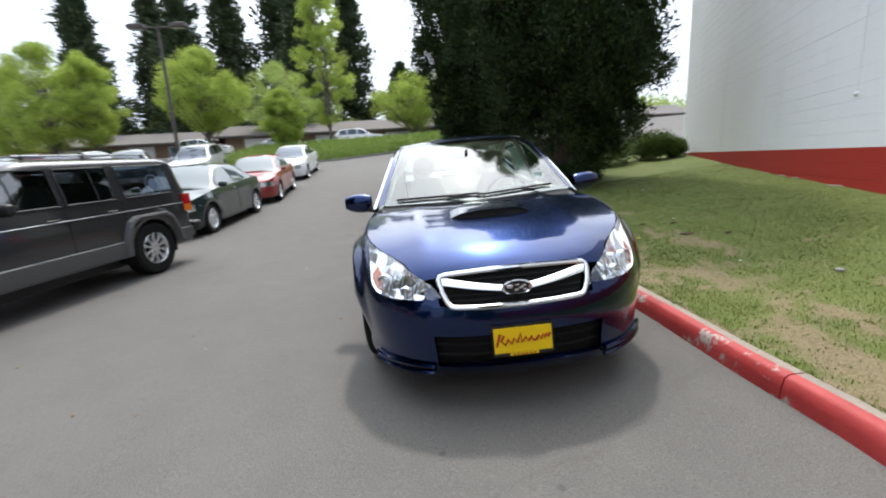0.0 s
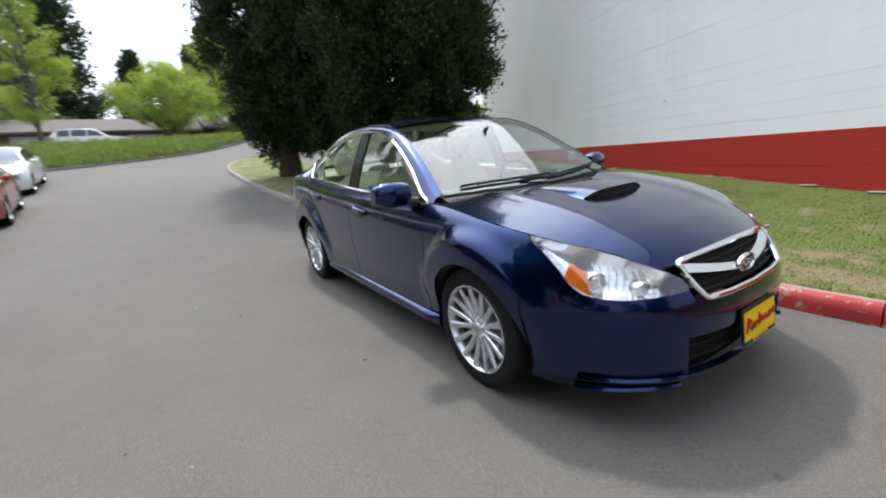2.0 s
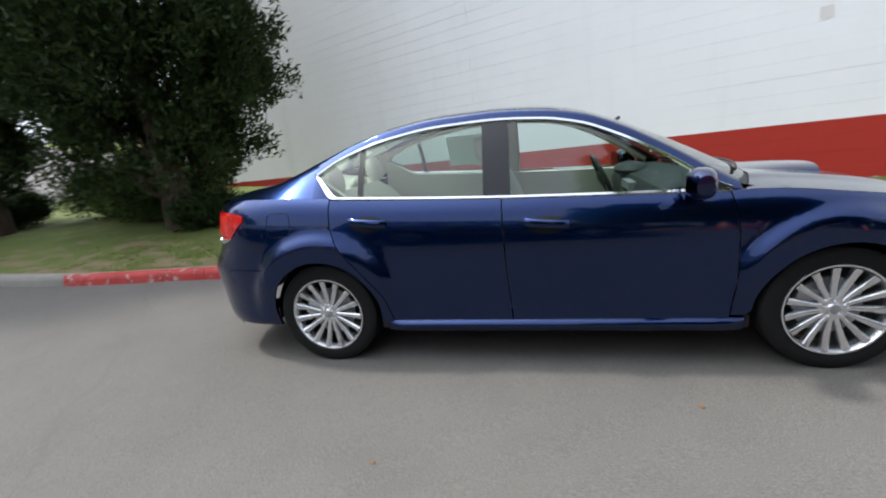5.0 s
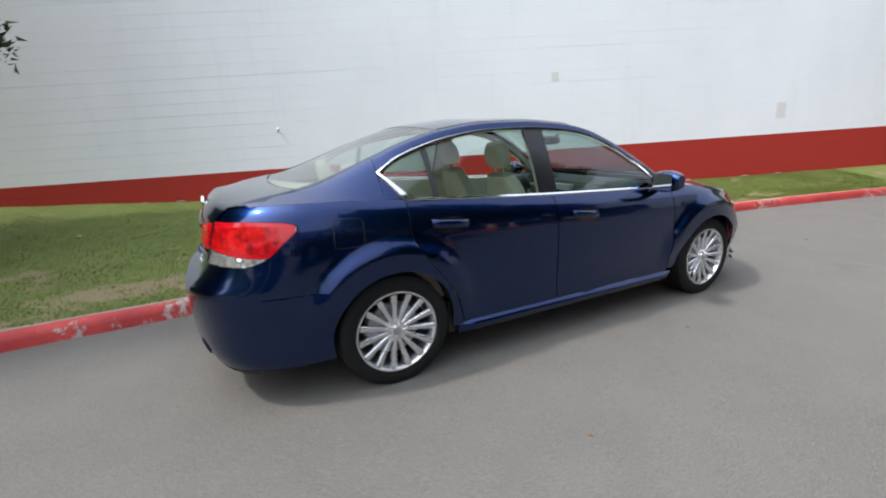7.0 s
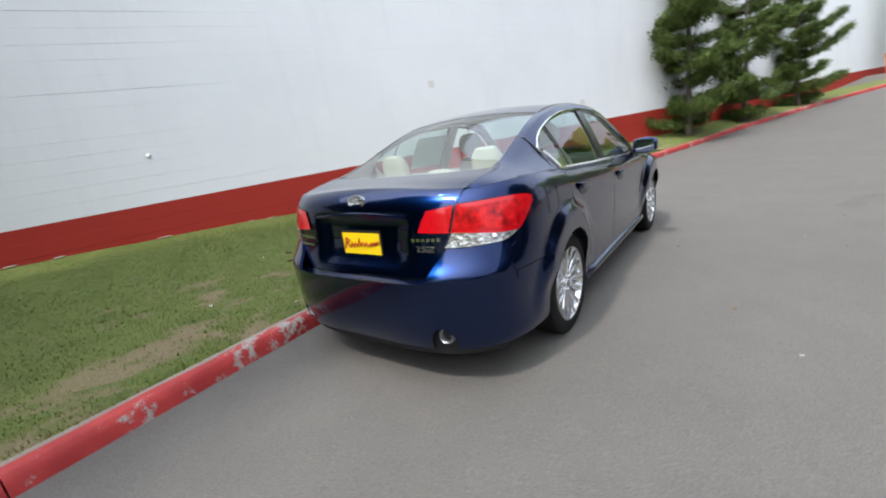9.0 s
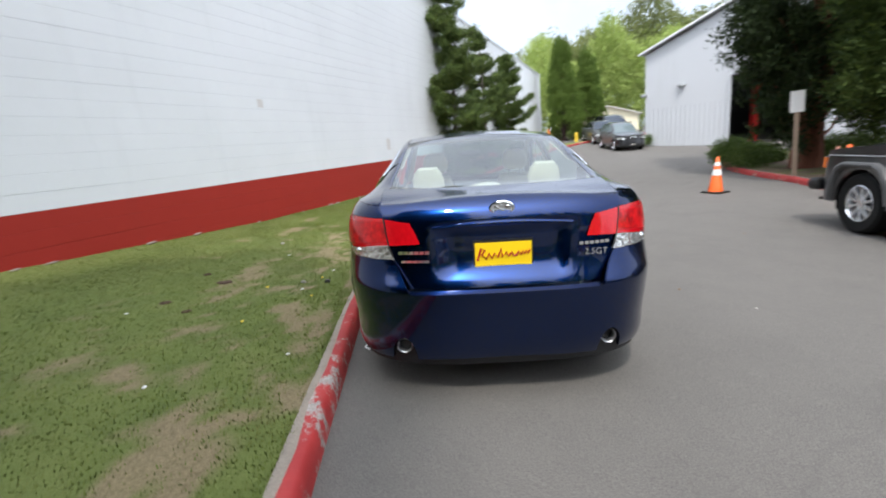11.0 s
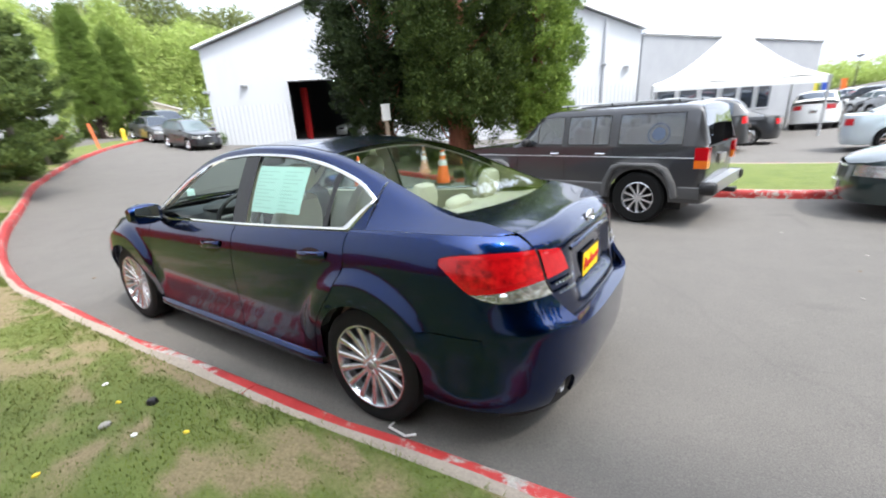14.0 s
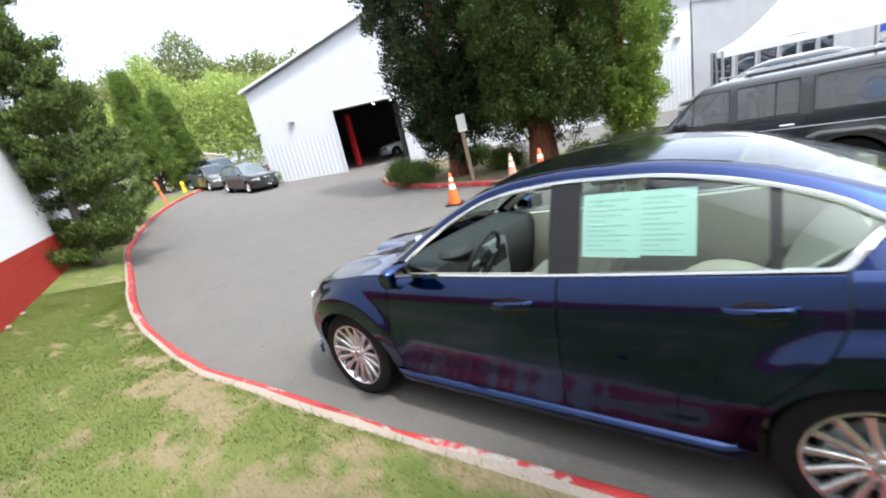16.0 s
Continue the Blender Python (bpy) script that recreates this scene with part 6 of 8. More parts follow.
    for x0, x1 in ((-0.62, 0.0), (-0.02, 0.58)):
        pts = []
        for x in lin(x0, x1, 8):
            t = (x - x0) / (x1 - x0)
            y = -1.135 + 0.19 * (x / 0.7) ** 2 + 0.02 * t
            pts.append((x, y, top_at(y, x) + 0.012))
        wip = part("wiper", Shape().tube(pts, 0.009, 6), M_BLACK, car)
        part("wiper_arm", Shape().tube([(x1 * 0.95, -1.175 + 0.2 * x1 * x1, top_at(-1.12, x1) - 0.005), (x0 * 0.4 + x1 * 0.6, -1.115, top_at(-1.115, (x0 + x1) / 2) + 0.024)], 0.008, 6), M_BLACK, wip)

    # dealer plates: yellow card in a black frame; the lettering on them is set out as plain strokes
    for yy, zc, face, nm in ((-2.316, 0.398, -1, "front_plate"), (2.268, 0.805, 1, "rear_plate")):
        m = basis((0, yy, zc), (-face, 0, 0), (0, 0, 1)) if face > 0 else basis((0, yy, zc), (1, 0, 0), (0, 0.10, 1))
        frame_ = Shape().box(-0.156, 0.156, -0.080, 0.080, -0.008, 0.002).move(m)
        pl = part(nm, frame_, M_BLACK, car, "yellow dealer card in a black plate frame", smooth=False)
        part("card", Shape().box(-0.147, 0.147, -0.063, 0.066, 0.002, 0.0045).move(m), M_YELLOW, pl, smooth=False)
        part("card_tab", Shape().box(-0.07, 0.075, -0.079, -0.065, 0.002, 0.0045).move(m), M_YELLOW, pl, smooth=False)
        for k in range(6):
            part("card_mark", Shape().box(-0.055 + 0.021 * k, -0.042 + 0.021 * k, -0.076, -0.069, 0.0045, 0.006).move(m), M_REDINK, pl, smooth=False)
        # the dealer's name as a plain red script band
        sw = [(-0.135, -0.030), (-0.115, 0.034), (-0.095, 0.022), (-0.112, -0.002), (-0.090, -0.024), (-0.074, 0.004), (-0.060, -0.022), (-0.045, 0.006), (-0.030, -0.018), (-0.010, 0.028), (-0.006, -0.016), (0.016, 0.008), (0.026, -0.014), (0.046, 0.008), (0.052, -0.012)]
        sw += [(0.066, -0.012), (0.082, 0.010), (0.090, -0.010), (0.104, 0.012), (0.108, -0.006), (0.122, 0.014), (0.126, -0.004), (0.138, 0.016)]
        part("card_script", Shape().tube([m @ Vector((x, y * 1.0 + 0.004, 0.006)) for x, y in sw], 0.0062, 5), M_REDINK, pl)
    # bright lettering on the boot lid: the maker's mark as bars, the model words spelled out
    for body, x, z, size in (("2.5GT", -0.475, 0.800, 0.046),):
        me = text_mesh(body, size, "model_lettering")
        me.materials.append(M_CHROME)
        part("model_lettering", me, None, boot, at=basis((x, skin(px(0.475, z, False), z).y + 0.008, z), (-1, 0, 0.0), (0, 0, 1)))
    for k in range(6):
        for sx, zz, w in ((-0.40, 0.846, 0.020), (0.535, 0.838, 0.022)):
            x = sx - k * 0.028
            part("name_bar", Shape().box(-w / 2, w / 2, -0.008, 0.008, 0, 0.003).move(basis((x, skin(px(abs(x), zz, False), zz).y + 0.006, zz), (-1, 0, 0), (0, 0, 1))), M_CHROME, boot, smooth=False)
    for k in range(5):
        x = 0.52 - k * 0.03
        part("name_bar", Shape().box(-0.013, 0.013, -0.006, 0.006, 0, 0.003).move(basis((x, skin(px(x, 0.795, False), 0.795).y + 0.006, 0.795), (-1, 0, 0), (0, 0, 1))), M_CHROME, boot, smooth=False)

    # ---- cabin ----
    part("cabin_floor", Shape().box(-0.74, 0.74, -1.05, 1.62, 0.27, 0.30), M_DASH, car, smooth=False)
    for sg in (-1, 1):
        trim_ = Shape().grid([[(sg * (cab(y, dlo_bot(y)).x - 0.075 - 0.02 * (k == 1)), y, z) for k, z in enumerate((0.30, 0.75, dlo_bot(y) - 0.012))] + [(sg * (cab(y, dlo_bot(y)).x - 0.022), y, dlo_bot(y) - 0.006)] for y in lin(-1.0, 1.40, 10)], flip=sg > 0)
        part("door_trim", trim_, M_SEAT, car)
        liner = Shape().grid([[(sg * (cab(y, rail_z(y)).x - 0.06), y, rail_z(y) - 0.03), (sg * (cab(y, max(dlo_top(y), dlo_bot(y))).x - 0.035), y, max(dlo_top(y), dlo_bot(y)) + 0.002)] for y in lin(-0.85, 1.375, 22)])
        part("rail_liner", liner, M_SEAT, car)
        pl_ = Shape().grid([[(sg * (cab(y, z).x - 0.03), y, z) for y in (0.19, 0.33)] for z in lin(0.98, 1.41, 5)])
        part("post_liner", pl_, M_SEAT, car)
        pc_ = Shape().grid([[(sg * (cab(y, z).x - 0.05), y, z) for z in lin(1.07, rail_z(y) - 0.01, 4)] for y in lin(1.36, 1.74, 6)])
        part("post_liner", pc_, M_SEAT, car)
    hd = topsheet(lambda u: -0.15 + 0.05 * u * u, lambda u: 0.98 - 0.03 * u * u, lambda y: EDGE + 0.02, 12, 10, 0.03)
    part("headlining", hd, M_SEAT, car)
    dash = Shape()
    dash.grid([[(x, y, z) for x in lin(-0.74, 0.74, 14)] for y, z in ((-1.12, 0.93), (-0.95, 0.975), (-0.75, 0.985), (-0.62, 0.955), (-0.58, 0.88), (-0.60, 0.70), (-0.66, 0.45))])
    dsh = part("dashboard", dash, M_DASH, car)
    part("instrument_hood", Shape().blob((0.36, -0.66, 0.975), (0.19, 0.12, 0.055), 14, 8), M_DASH, dsh)
    part("centre_stack", Shape().box(-0.13, 0.13, -0.63, -0.555, 0.55, 0.93), M_SILVERTRIM, dsh, smooth=False)
    part("radio_screen", Shape().box(-0.10, 0.10, -0.556, -0.551, 0.76, 0.88), M_GLOSSBLACK, dsh, smooth=False)
    part("console", Shape().box(-0.12, 0.12, -0.56, 0.45, 0.30, 0.60), M_DASH, car, smooth=False)
    wheel_m = Matrix.Translation((0.36, -0.46, 0.92)) @ pose(0, 0, 0, 66)
    swl = Shape().tube([(0.185 * math.cos(a), 0.185 * math.sin(a), 0) for a in lin(0, 2 * math.pi, 36)], 0.016, 8, caps=False).move(wheel_m)
    st = part("steering_wheel", swl, M_DASH, car)
    part("wheel_boss", Shape().blob((0, 0, -0.01), (0.075, 0.065, 0.03), 14, 6).move(wheel_m), M_DASH, st)
    for a in (0, 180, 270):
        part("wheel_spoke", Shape().tube([(0.05, 0, 0), (0.18, 0, 0)], 0.013, 6).move(wheel_m @ pose(0, 0, 0, 0, 0, a)), M_SILVERTRIM, st)

    def cushion(rows):
        s = Shape()
        s.grid(rows, closed=True)
        n = len(rows[0])
        s.f.append(tuple(range(n))[::-1])
        s.f.append(tuple(range(len(s.v) - n, len(s.v))))
        return s

    def pad(cx, c0, c1, w0, w1, th, n=6):
        """A padded slab from c0 to c1 (y, z), with rounded sides."""
        (y0, z0), (y1, z1) = c0, c1
        d = Vector((0, y1 - y0, z1 - z0)).normalized()
        nrm = Vector((0, -d.z, d.y))
        rows = []
        for k in range(n + 1):
            t = k / n
            w = w0 + (w1 - w0) * t
            e = math.sin(math.pi * min(1, max(0.06, t * 0.88 + 0.06))) ** 0.25
            c = Vector((cx, y0 + (y1 - y0) * t, z0 + (z1 - z0) * t))
            rows.append([c + Vector((w * e * math.copysign(abs(math.cos(a)) ** 0.55, math.cos(a)), 0, 0)) + nrm * th * e * math.copysign(abs(math.sin(a)) ** 0.55, math.sin(a)) for a in (2 * math.pi * j / 16 for j in range(16))])
        return cushion(rows)

    for sx in (-0.37, 0.37):
        seat = part("front_seat", pad(sx, (-0.42, 0.56), (0.12, 0.50), 0.24, 0.25, 0.075), M_SEAT, car, "beige leather seat")
        part("seat_back", pad(sx, (0.12, 0.52), (0.34, 1.10), 0.25, 0.20, 0.075), M_SEAT, seat)
        part("headrest", pad(sx, (0.345, 1.155), (0.385, 1.325), 0.125, 0.11, 0.052, 5), M_SEAT, seat)
        for dx in (-0.05, 0.05):
            part("headrest_rod", Shape().tube([(sx + dx, 0.33, 1.07), (sx + dx, 0.355, 1.18)], 0.007, 6), M_SILVERTRIM, seat)
    bench = part("rear_bench", pad(0, (0.62, 0.56), (1.12, 0.50), 0.66, 0.66, 0.075), M_SEAT, car)
    part("bench_back", pad(0, (1.12, 0.52), (1.42, 1.03), 0.66, 0.60, 0.07), M_SEAT, bench)
    for sx, hgt in ((-0.40, 1.235), (0.40, 1.235), (0.0, 1.10)):
        part("headrest", pad(sx, (1.41, 1.04), (1.455, hgt), 0.115 if sx else 0.15, 0.105, 0.05, 5), M_SEAT, bench)
    part("parcel_shelf", Shape().grid([[(x, y, z) for x in lin(-0.62, 0.62, 8)] for y, z in ((1.40, 1.045), (1.60, 1.062), (1.78, 1.095), (1.85, 1.112))]), M_SEAT, car)
    part("rear_view_mirror", Shape().blob((0, -0.43, 1.315), (0.125, 0.018, 0.036), 16, 8, 0.7), M_BLACK, car)
    part("mirror_stem", Shape().tube([(0, -0.45, 1.32), (0, -0.52, 1.36)], 0.012, 6), M_BLACK, car)
    part("visor_sticker", Shape().box(0.50, 0.56, -0.845, -0.842, 1.075, 1.13), M_PAPER, car, smooth=False)

    # price sheets taped inside the left rear window
    for y0, y1, z0, z1, d in ((0.345, 0.60, 1.075, 1.345, 0.018), (0.585, 0.815, 1.085, 1.345, 0.0205)):
        sh = Shape().grid([[cab(y, z, -d) for z in lin(z0, z1, 4)] for y in lin(y0, y1, 4)])
        paper = part("price_sheet", sh, M_PAPER, car, "pale green printed price sheet")
        for k in range(11):
            z = z1 - 0.03 - 0.021 * k
            ln = (0.85, 0.6, 0.9, 0.75, 0.4)[k % 5]
            part("print_line", Shape().grid([[cab(y, zz, -d + 0.0015) for zz in (z - 0.0028, z + 0.0028)] for y in lin(y0 + 0.02, y0 + 0.02 + (y1 - y0 - 0.04) * ln, 4)]), M_PAPERINK, paper)
    return car


sedan()

# ---- other vehicles ----
M_DARKGLASS = Mat("dark_tinted_glass", (0.012, 0.015, 0.020), 0.03, 0.0, IOR=1.9, Specular_Tint=(0.72, 0.84, 1.0, 1)).m
M_PALEGLASS = Mat("sky_lit_glass", (0.10, 0.13, 0.14), 0.03, 0.0, Specular_IOR_Level=1.0).m
PAINTS = {}
M_STICKER = Mat("faded_blue_sticker", (0.07, 0.10, 0.16), 0.6).m


def paint_of(name, color, metal=0.3):
    if name not in PAINTS:
        PAINTS[name] = paint(name + "_car_paint", color, metal, 0.35)
    return PAINTS[name]


def road_wheel(R, W=0.10, spokes=10, rim_m=None, ratio=0.66):
    """Meshes of a wheel, outer face to +x."""
    r = R * ratio
    tyre = Shape().lathe([(r, -W), (R * 0.9, -W * 1.15), (R * 0.985, -W * 0.9), (R, 0), (R * 0.985, W * 0.9), (R * 0.9, W * 1.15), (r, W)], 30, "x").mesh("tyre", M_TYRE, True, 0.0003)
    rim = Shape().lathe([(r * 1.01, W), (r * 0.97, W * 1.05), (r * 0.90, W * 0.8), (r * 0.88, -W)], 30, "x").mesh("rim", rim_m or M_ALLOY, True, 0.0003)
    hub = Shape().lathe([(0.001, W * 0.95), (r * 0.22, W * 0.92), (r * 0.26, W * 0.6)], 16, "x").mesh("hub", rim_m or M_ALLOY, 40, 0.0003)
    sp = Shape()
    w = r * (1.25 if ratio > 0.62 else 0.95) / spokes
    sp.grid([[(xo - 0.03, -ww, rr), (xo, -ww * 0.7, rr), (xo, ww * 0.7, rr), (xo - 0.03, ww, rr)] for rr, ww, xo in ((r * 0.18, w * 0.8, W * 0.85), (r * 0.92, w, W * 0.9))])
    spk = sp.mesh("spoke", rim_m or M_ALLOY, 40)
    back = Shape().lathe([(r * 0.9, 0.0), (0.01, 0.0)], 20, "x").mesh("wheel_back", M_VOID, True, 0.0003)
    return tyre, rim, hub, spk, back, spokes


def auto(name, label, at, s, body_m, group="", category="car", lamps=True, glass=None, wheel_set=None):
    """A car from its spec: plan, shoulder and glasshouse curves; the front points to -y."""
    car = thing(name, label, category, at, group)
    glass = glass or M_DARKGLASS
    hw, nose, tail, hubs, R = s["hw"], s["nose"], s["tail"], s["hubs"], s["R"]
    nf, nr = s.get("nf", 2.8), s.get("nr", 3.2)
    yf, yr = s.get("yf", nose + 0.95), s.get("yr", tail - 0.85)
    sh, rx, rz, mz = spl(*s["sh"]), spl(*s["rx"]), spl(*s["rz"]), spl(*s["mz"])
    slab = s.get("slab", 0.0)
    prof = spl((0.0, -0.06), (0.2, -0.05), (0.3, -0.02), (0.5, -0.004), (0.7, 0.0), (0.86, -0.012), (1.0, -0.05 + slab))
    rake = s.get("rake", 0.10)
    arch = R + 0.045

    def half(y, z):
        e = sum(0.02 * math.exp(-((math.hypot(y - h, z - R) - arch - 0.05) / 0.06) ** 2) for h in hubs) if z > R * 0.8 else 0
        return hw + prof(min(1.0, z / sh(y))) + e

    def ends(z):
        t = max(0.0, (z - 0.45) / 0.5)
        t0 = max(0.0, (0.35 - z) / 0.2)
        return nose + rake * t + 0.06 * t0, tail - rake * 0.6 * t - 0.06 * t0

    def skin(p, z):
        n0, t0 = ends(z)
        if p <= 1:
            a = p * math.pi / 2
            y = yf - (yf - n0) * math.cos(a) ** (2 / nf)
            return Vector((half(y, z) * math.sin(a) ** (2 / nf), y, z))
        if p < 2:
            y = yf + (p - 1) * (yr - yf)
            return Vector((half(y, z), y, z))
        a = (3 - p) * math.pi / 2
        y = yr + (t0 - yr) * math.cos(a) ** (2 / nr)
        return Vector((half(y, z) * max(0.0, math.sin(a)) ** (2 / nr), y, z))

    def p_at(y, z=0.6):
        if yf <= y <= yr:
            return 1 + (y - yf) / (yr - yf)
        a, b = (0.0, 1.0) if y < yf else (2.0, 3.0)
        for _ in range(18):
            m = (a + b) / 2
            a, b = (m, b) if skin(m, z).y < y else (a, m)
        return (a + b) / 2

    def low(y):
        for h in hubs:
            if abs(y - h) < arch:
                return R + math.sqrt(max(0.0, arch * arch - (y - h) ** 2))
        return s.get("sill", 0.22)

    # flanks and ends
    ys = []
    for h in hubs:
        ys += [h + arch * math.cos(a) for a in lin(math.pi, 0, 14)] + [h - arch - 0.002, h + arch + 0.002]
    ys += lin(hubs[0] + arch + 0.01, hubs[1] - arch - 0.01, 10)
    ps = [p_at(y) for y in ys] + lin(0.0, p_at(hubs[0] - arch - 0.004), 12) + lin(p_at(hubs[1] + arch + 0.004), 3.0, 12)
    rows = []
    for p in sorted(ps):
        y = skin(p, 0.6).y
        lo, hi = low(y), sh(y)
        rows.append([skin(p, lo + (hi - lo) * k / 9) for k in range(10)])
    body = Shape().grid(rows)
    mir = Shape().add(body.v, body.f).mirror()
    body.add(mir.v, mir.f)
    part("body", body, body_m, car, weld=0.0008)

    def edge(y):
        return skin(p_at(y, sh(y)), sh(y)).x

    wb, wt, gt, gb = s["wb"], s["wt"], s["gt"], s["gb"]

    def lid(nm, y0, y1, crown):
        rws = []
        for y in lin(y0, y1, 10):
            xe = edge(max(min(y, ends(sh(y))[1] - 0.004), ends(sh(y))[0] + 0.004))
            rws.append([(xe * u, y, sh(y) + crown * (1 - abs(u) ** 2.4)) for u in lin(-1, 1, 14)])
        part(nm, Shape().grid(rws), body_m, car, smooth=60)

    lid("bonnet", ends(sh(nose))[0] + 0.006, wb + 0.06, s.get("crown", 0.05))
    if tail - gb > 0.25:
        lid("boot_lid", gb - 0.06, ends(sh(tail))[1] - 0.006, 0.03)

    def top_at(y, x):
        t = min(1.0, abs(x) / rx(y))
        return rz(y) + (mz(y) - rz(y)) * (1 - t**2.4)

    def side(y, z, d=0.0):
        zs = sh(y)
        xs = edge(min(max(y, nose + 0.2), tail - 0.06)) if y < yr else half(y, zs) * (1 if y < tail - 0.15 else 0.985)
        xs = min(xs, half(y, zs))
        t = max(0.0, min(1.0, (z - zs) / max(rz(y) - zs, 1e-3)))
        return Vector((xs + (rx(y) - xs) * t + 0.010 * math.sin(math.pi * t) + d, y, z))

    # cabin shell
    cab = Shape()
    e_ = 0.05
    clear = s.get("clear")

    def pane_span(y):
        lo = sh(y) + 0.035
        return lo, max(lo + 0.002, min(rz(y) - 0.055, s.get("pane_top", 9)))

    def shell_row(y, part_of, sg):
        lo, hi = pane_span(y)
        a, b = side(y, sh(y) - 0.005), side(y, rz(y))
        xe = rx(y) - e_
        c = Vector((xe, y, top_at(y, xe)))
        p0, p1 = side(y, lo), side(y, hi)
        if part_of == "low":
            r = [a, p0, p0 - Vector((0.03, 0, 0))]
        else:
            r = [p1 - Vector((0.03, 0, 0)), p1] + [p1 * (1 - t) ** 2 + b * 2 * t * (1 - t) + c * t * t for t in (0.3, 0.6, 1.0)]
            if part_of == "post":
                r = [a, p0] + r[1:]
        return [(sg * q.x, q.y, q.z) for q in r]

    if clear:
        cuts = [wb + 0.02] + [v for pane_ in s["panes"] for v in pane_] + [gb - 0.005]
        for sg in (1, -1):
            for k in range(len(cuts) - 1):
                seg = lin(cuts[k], cuts[k + 1], 8)
                for kind_ in (("post",) if k % 2 == 0 else ("low", "high")):
                    cab.grid([shell_row(y, kind_, sg) for y in seg], flip=sg < 0)
    for sg in (1, -1) if not clear else ():
        rws = []
        for y in lin(wb + 0.02, gb - 0.005, 34):
            a, b = side(y, sh(y) - 0.005), side(y, rz(y))
            xe = rx(y) - e_
            c = Vector((xe, y, top_at(y, xe)))
            m1, m2 = a.lerp(b, 0.4), a.lerp(b, 0.8)
            r = [a, m1, m2] + [m2 * (1 - t) ** 2 + b * 2 * t * (1 - t) + c * t * t for t in (0.3, 0.6, 1.0)]
            rws.append([(sg * q.x, q.y, q.z) for q in r])
        cab.grid(rws, flip=sg < 0)
    rws = [[(u * (rx(y) - e_ + 0.001), y, top_at(y, u * (rx(y) - e_))) for u in lin(-1, 1, 12)] for y in (lin(wt, gt, 30) if clear else lin(wb, gb, 40))]
    cab.grid(rws)
    part("cabin", cab, body_m, car, smooth=50)

    def screen(nm, y0, y1):
        part(nm, Shape().grid([[(u * (rx(y) - e_ * 0.9), y, top_at(y, u * (rx(y) - e_)) + 0.006) for u in lin(-1, 1, 12)] for y in lin(y0, y1, 8)]), s.get("front_glass", glass), car)

    screen("windscreen", wb + 0.03, wt)
    screen("rear_window", gt, gb - 0.02 if tail - gb > 0.25 else gb - 0.06)
    for sg in (1, -1):
        for y0, y1 in s["panes"]:
            rws = []
            for y in lin(y0, y1, 9):
                hi = min(rz(y) - 0.055, s.get("pane_top", 9))
                lo = sh(y) + 0.035
                hi = max(hi, lo + 0.002)
                rws.append([side(y, lo + (hi - lo) * k / 4, 0.006) for k in range(5)])
            g = Shape().grid(rws)
            if sg < 0:
                g.mirror()
            part("side_window", g, glass, car)
        part("sill_trim", Shape().tube([(sg * (half(y, 0.3) - 0.0), y, s.get("sill", 0.22) + 0.02) for y in lin(hubs[0] + arch + 0.02, hubs[1] - arch - 0.02, 6)], 0.02, 6), s.get("sill_m", M_BLACK), car)
        # door seams
        for y in s.get("seams", ()):
            part("door_seam", Shape().tube([(sg * (half(y, z) + 0.001), y, z) for z in lin(s.get("sill", 0.22) + 0.08, sh(y) - 0.01, 6)], 0.004, 4), M_VOID, car)
        for y in s.get("handles", ()):
            z = sh(y) - 0.10
            part("door_handle", Shape().tube([(sg * (half(y + d, z) + 0.012), y + d, z) for d in lin(-0.07, 0.07, 4)], 0.013, 6), s.get("handle_m", body_m), car)
        m = Shape().blob((sg * (hw + 0.06), wb + 0.34, sh(wb + 0.3) + 0.07), (0.10, 0.06, 0.065), 10, 6, 0.7)
        part("door_mirror", m, s.get("mirror_m", body_m), car)
        if lamps:
            hz = s.get("hl", (0.56, 0.70))
            rws = [[skin(p, z) + Vector((0.004, -0.004, 0)) for p in lin(p_at(nose + 0.09, 0.62), p_at(nose + s.get("hl_len", 0.40), 0.62), 8)] for z in lin(*hz, 3)]
            g = Shape().grid(rws, flip=True)
            t = Shape().grid([[skin(p, z) + Vector((0.004, 0.004, 0)) for p in lin(p_at(tail - s.get("tl_len", 0.22), 0.75), p_at(tail - 0.06, 0.75), 6)] for z in lin(*s.get("tl", (0.72, 0.90)), 3)], flip=True)
            if sg < 0:
                g.mirror()
                t.mirror()
            part("headlight", g, M_WHITELENS, car)
            part("tail_light", t, M_REDLENS, car)
    if lamps:
        gz = s.get("grille", (0.50, 0.66))
        gw = s.get("grille_w", 0.42)
        gr = Shape().grid([[(x, skin(0.02, z).y - 0.006 + 0.10 * (x / gw) ** 2 * (1 if nf < 4 else 0.1), z) for x in lin(-gw, gw, 8)] for z in lin(*gz, 3)])
        g_ob = part("grille", gr, M_BLACK, car)
        part("grille_bar", Shape().tube([(x, skin(0.02, gz[1]).y - 0.010 + 0.10 * (x / gw) ** 2 * (1 if nf < 4 else 0.1), gz[1]) for x in lin(-gw, gw, 8)], 0.012, 6), M_CHROME, g_ob)
        part("number_plate", Shape().box(-0.15, 0.15, nose - 0.025, nose + 0.02, 0.36, 0.46), M_WHITELENS, car, smooth=False)
        part("number_plate", Shape().box(-0.15, 0.15, tail - 0.02, tail + 0.02, *s.get("rplate", (0.55, 0.68))), M_WHITELENS, car, smooth=False)
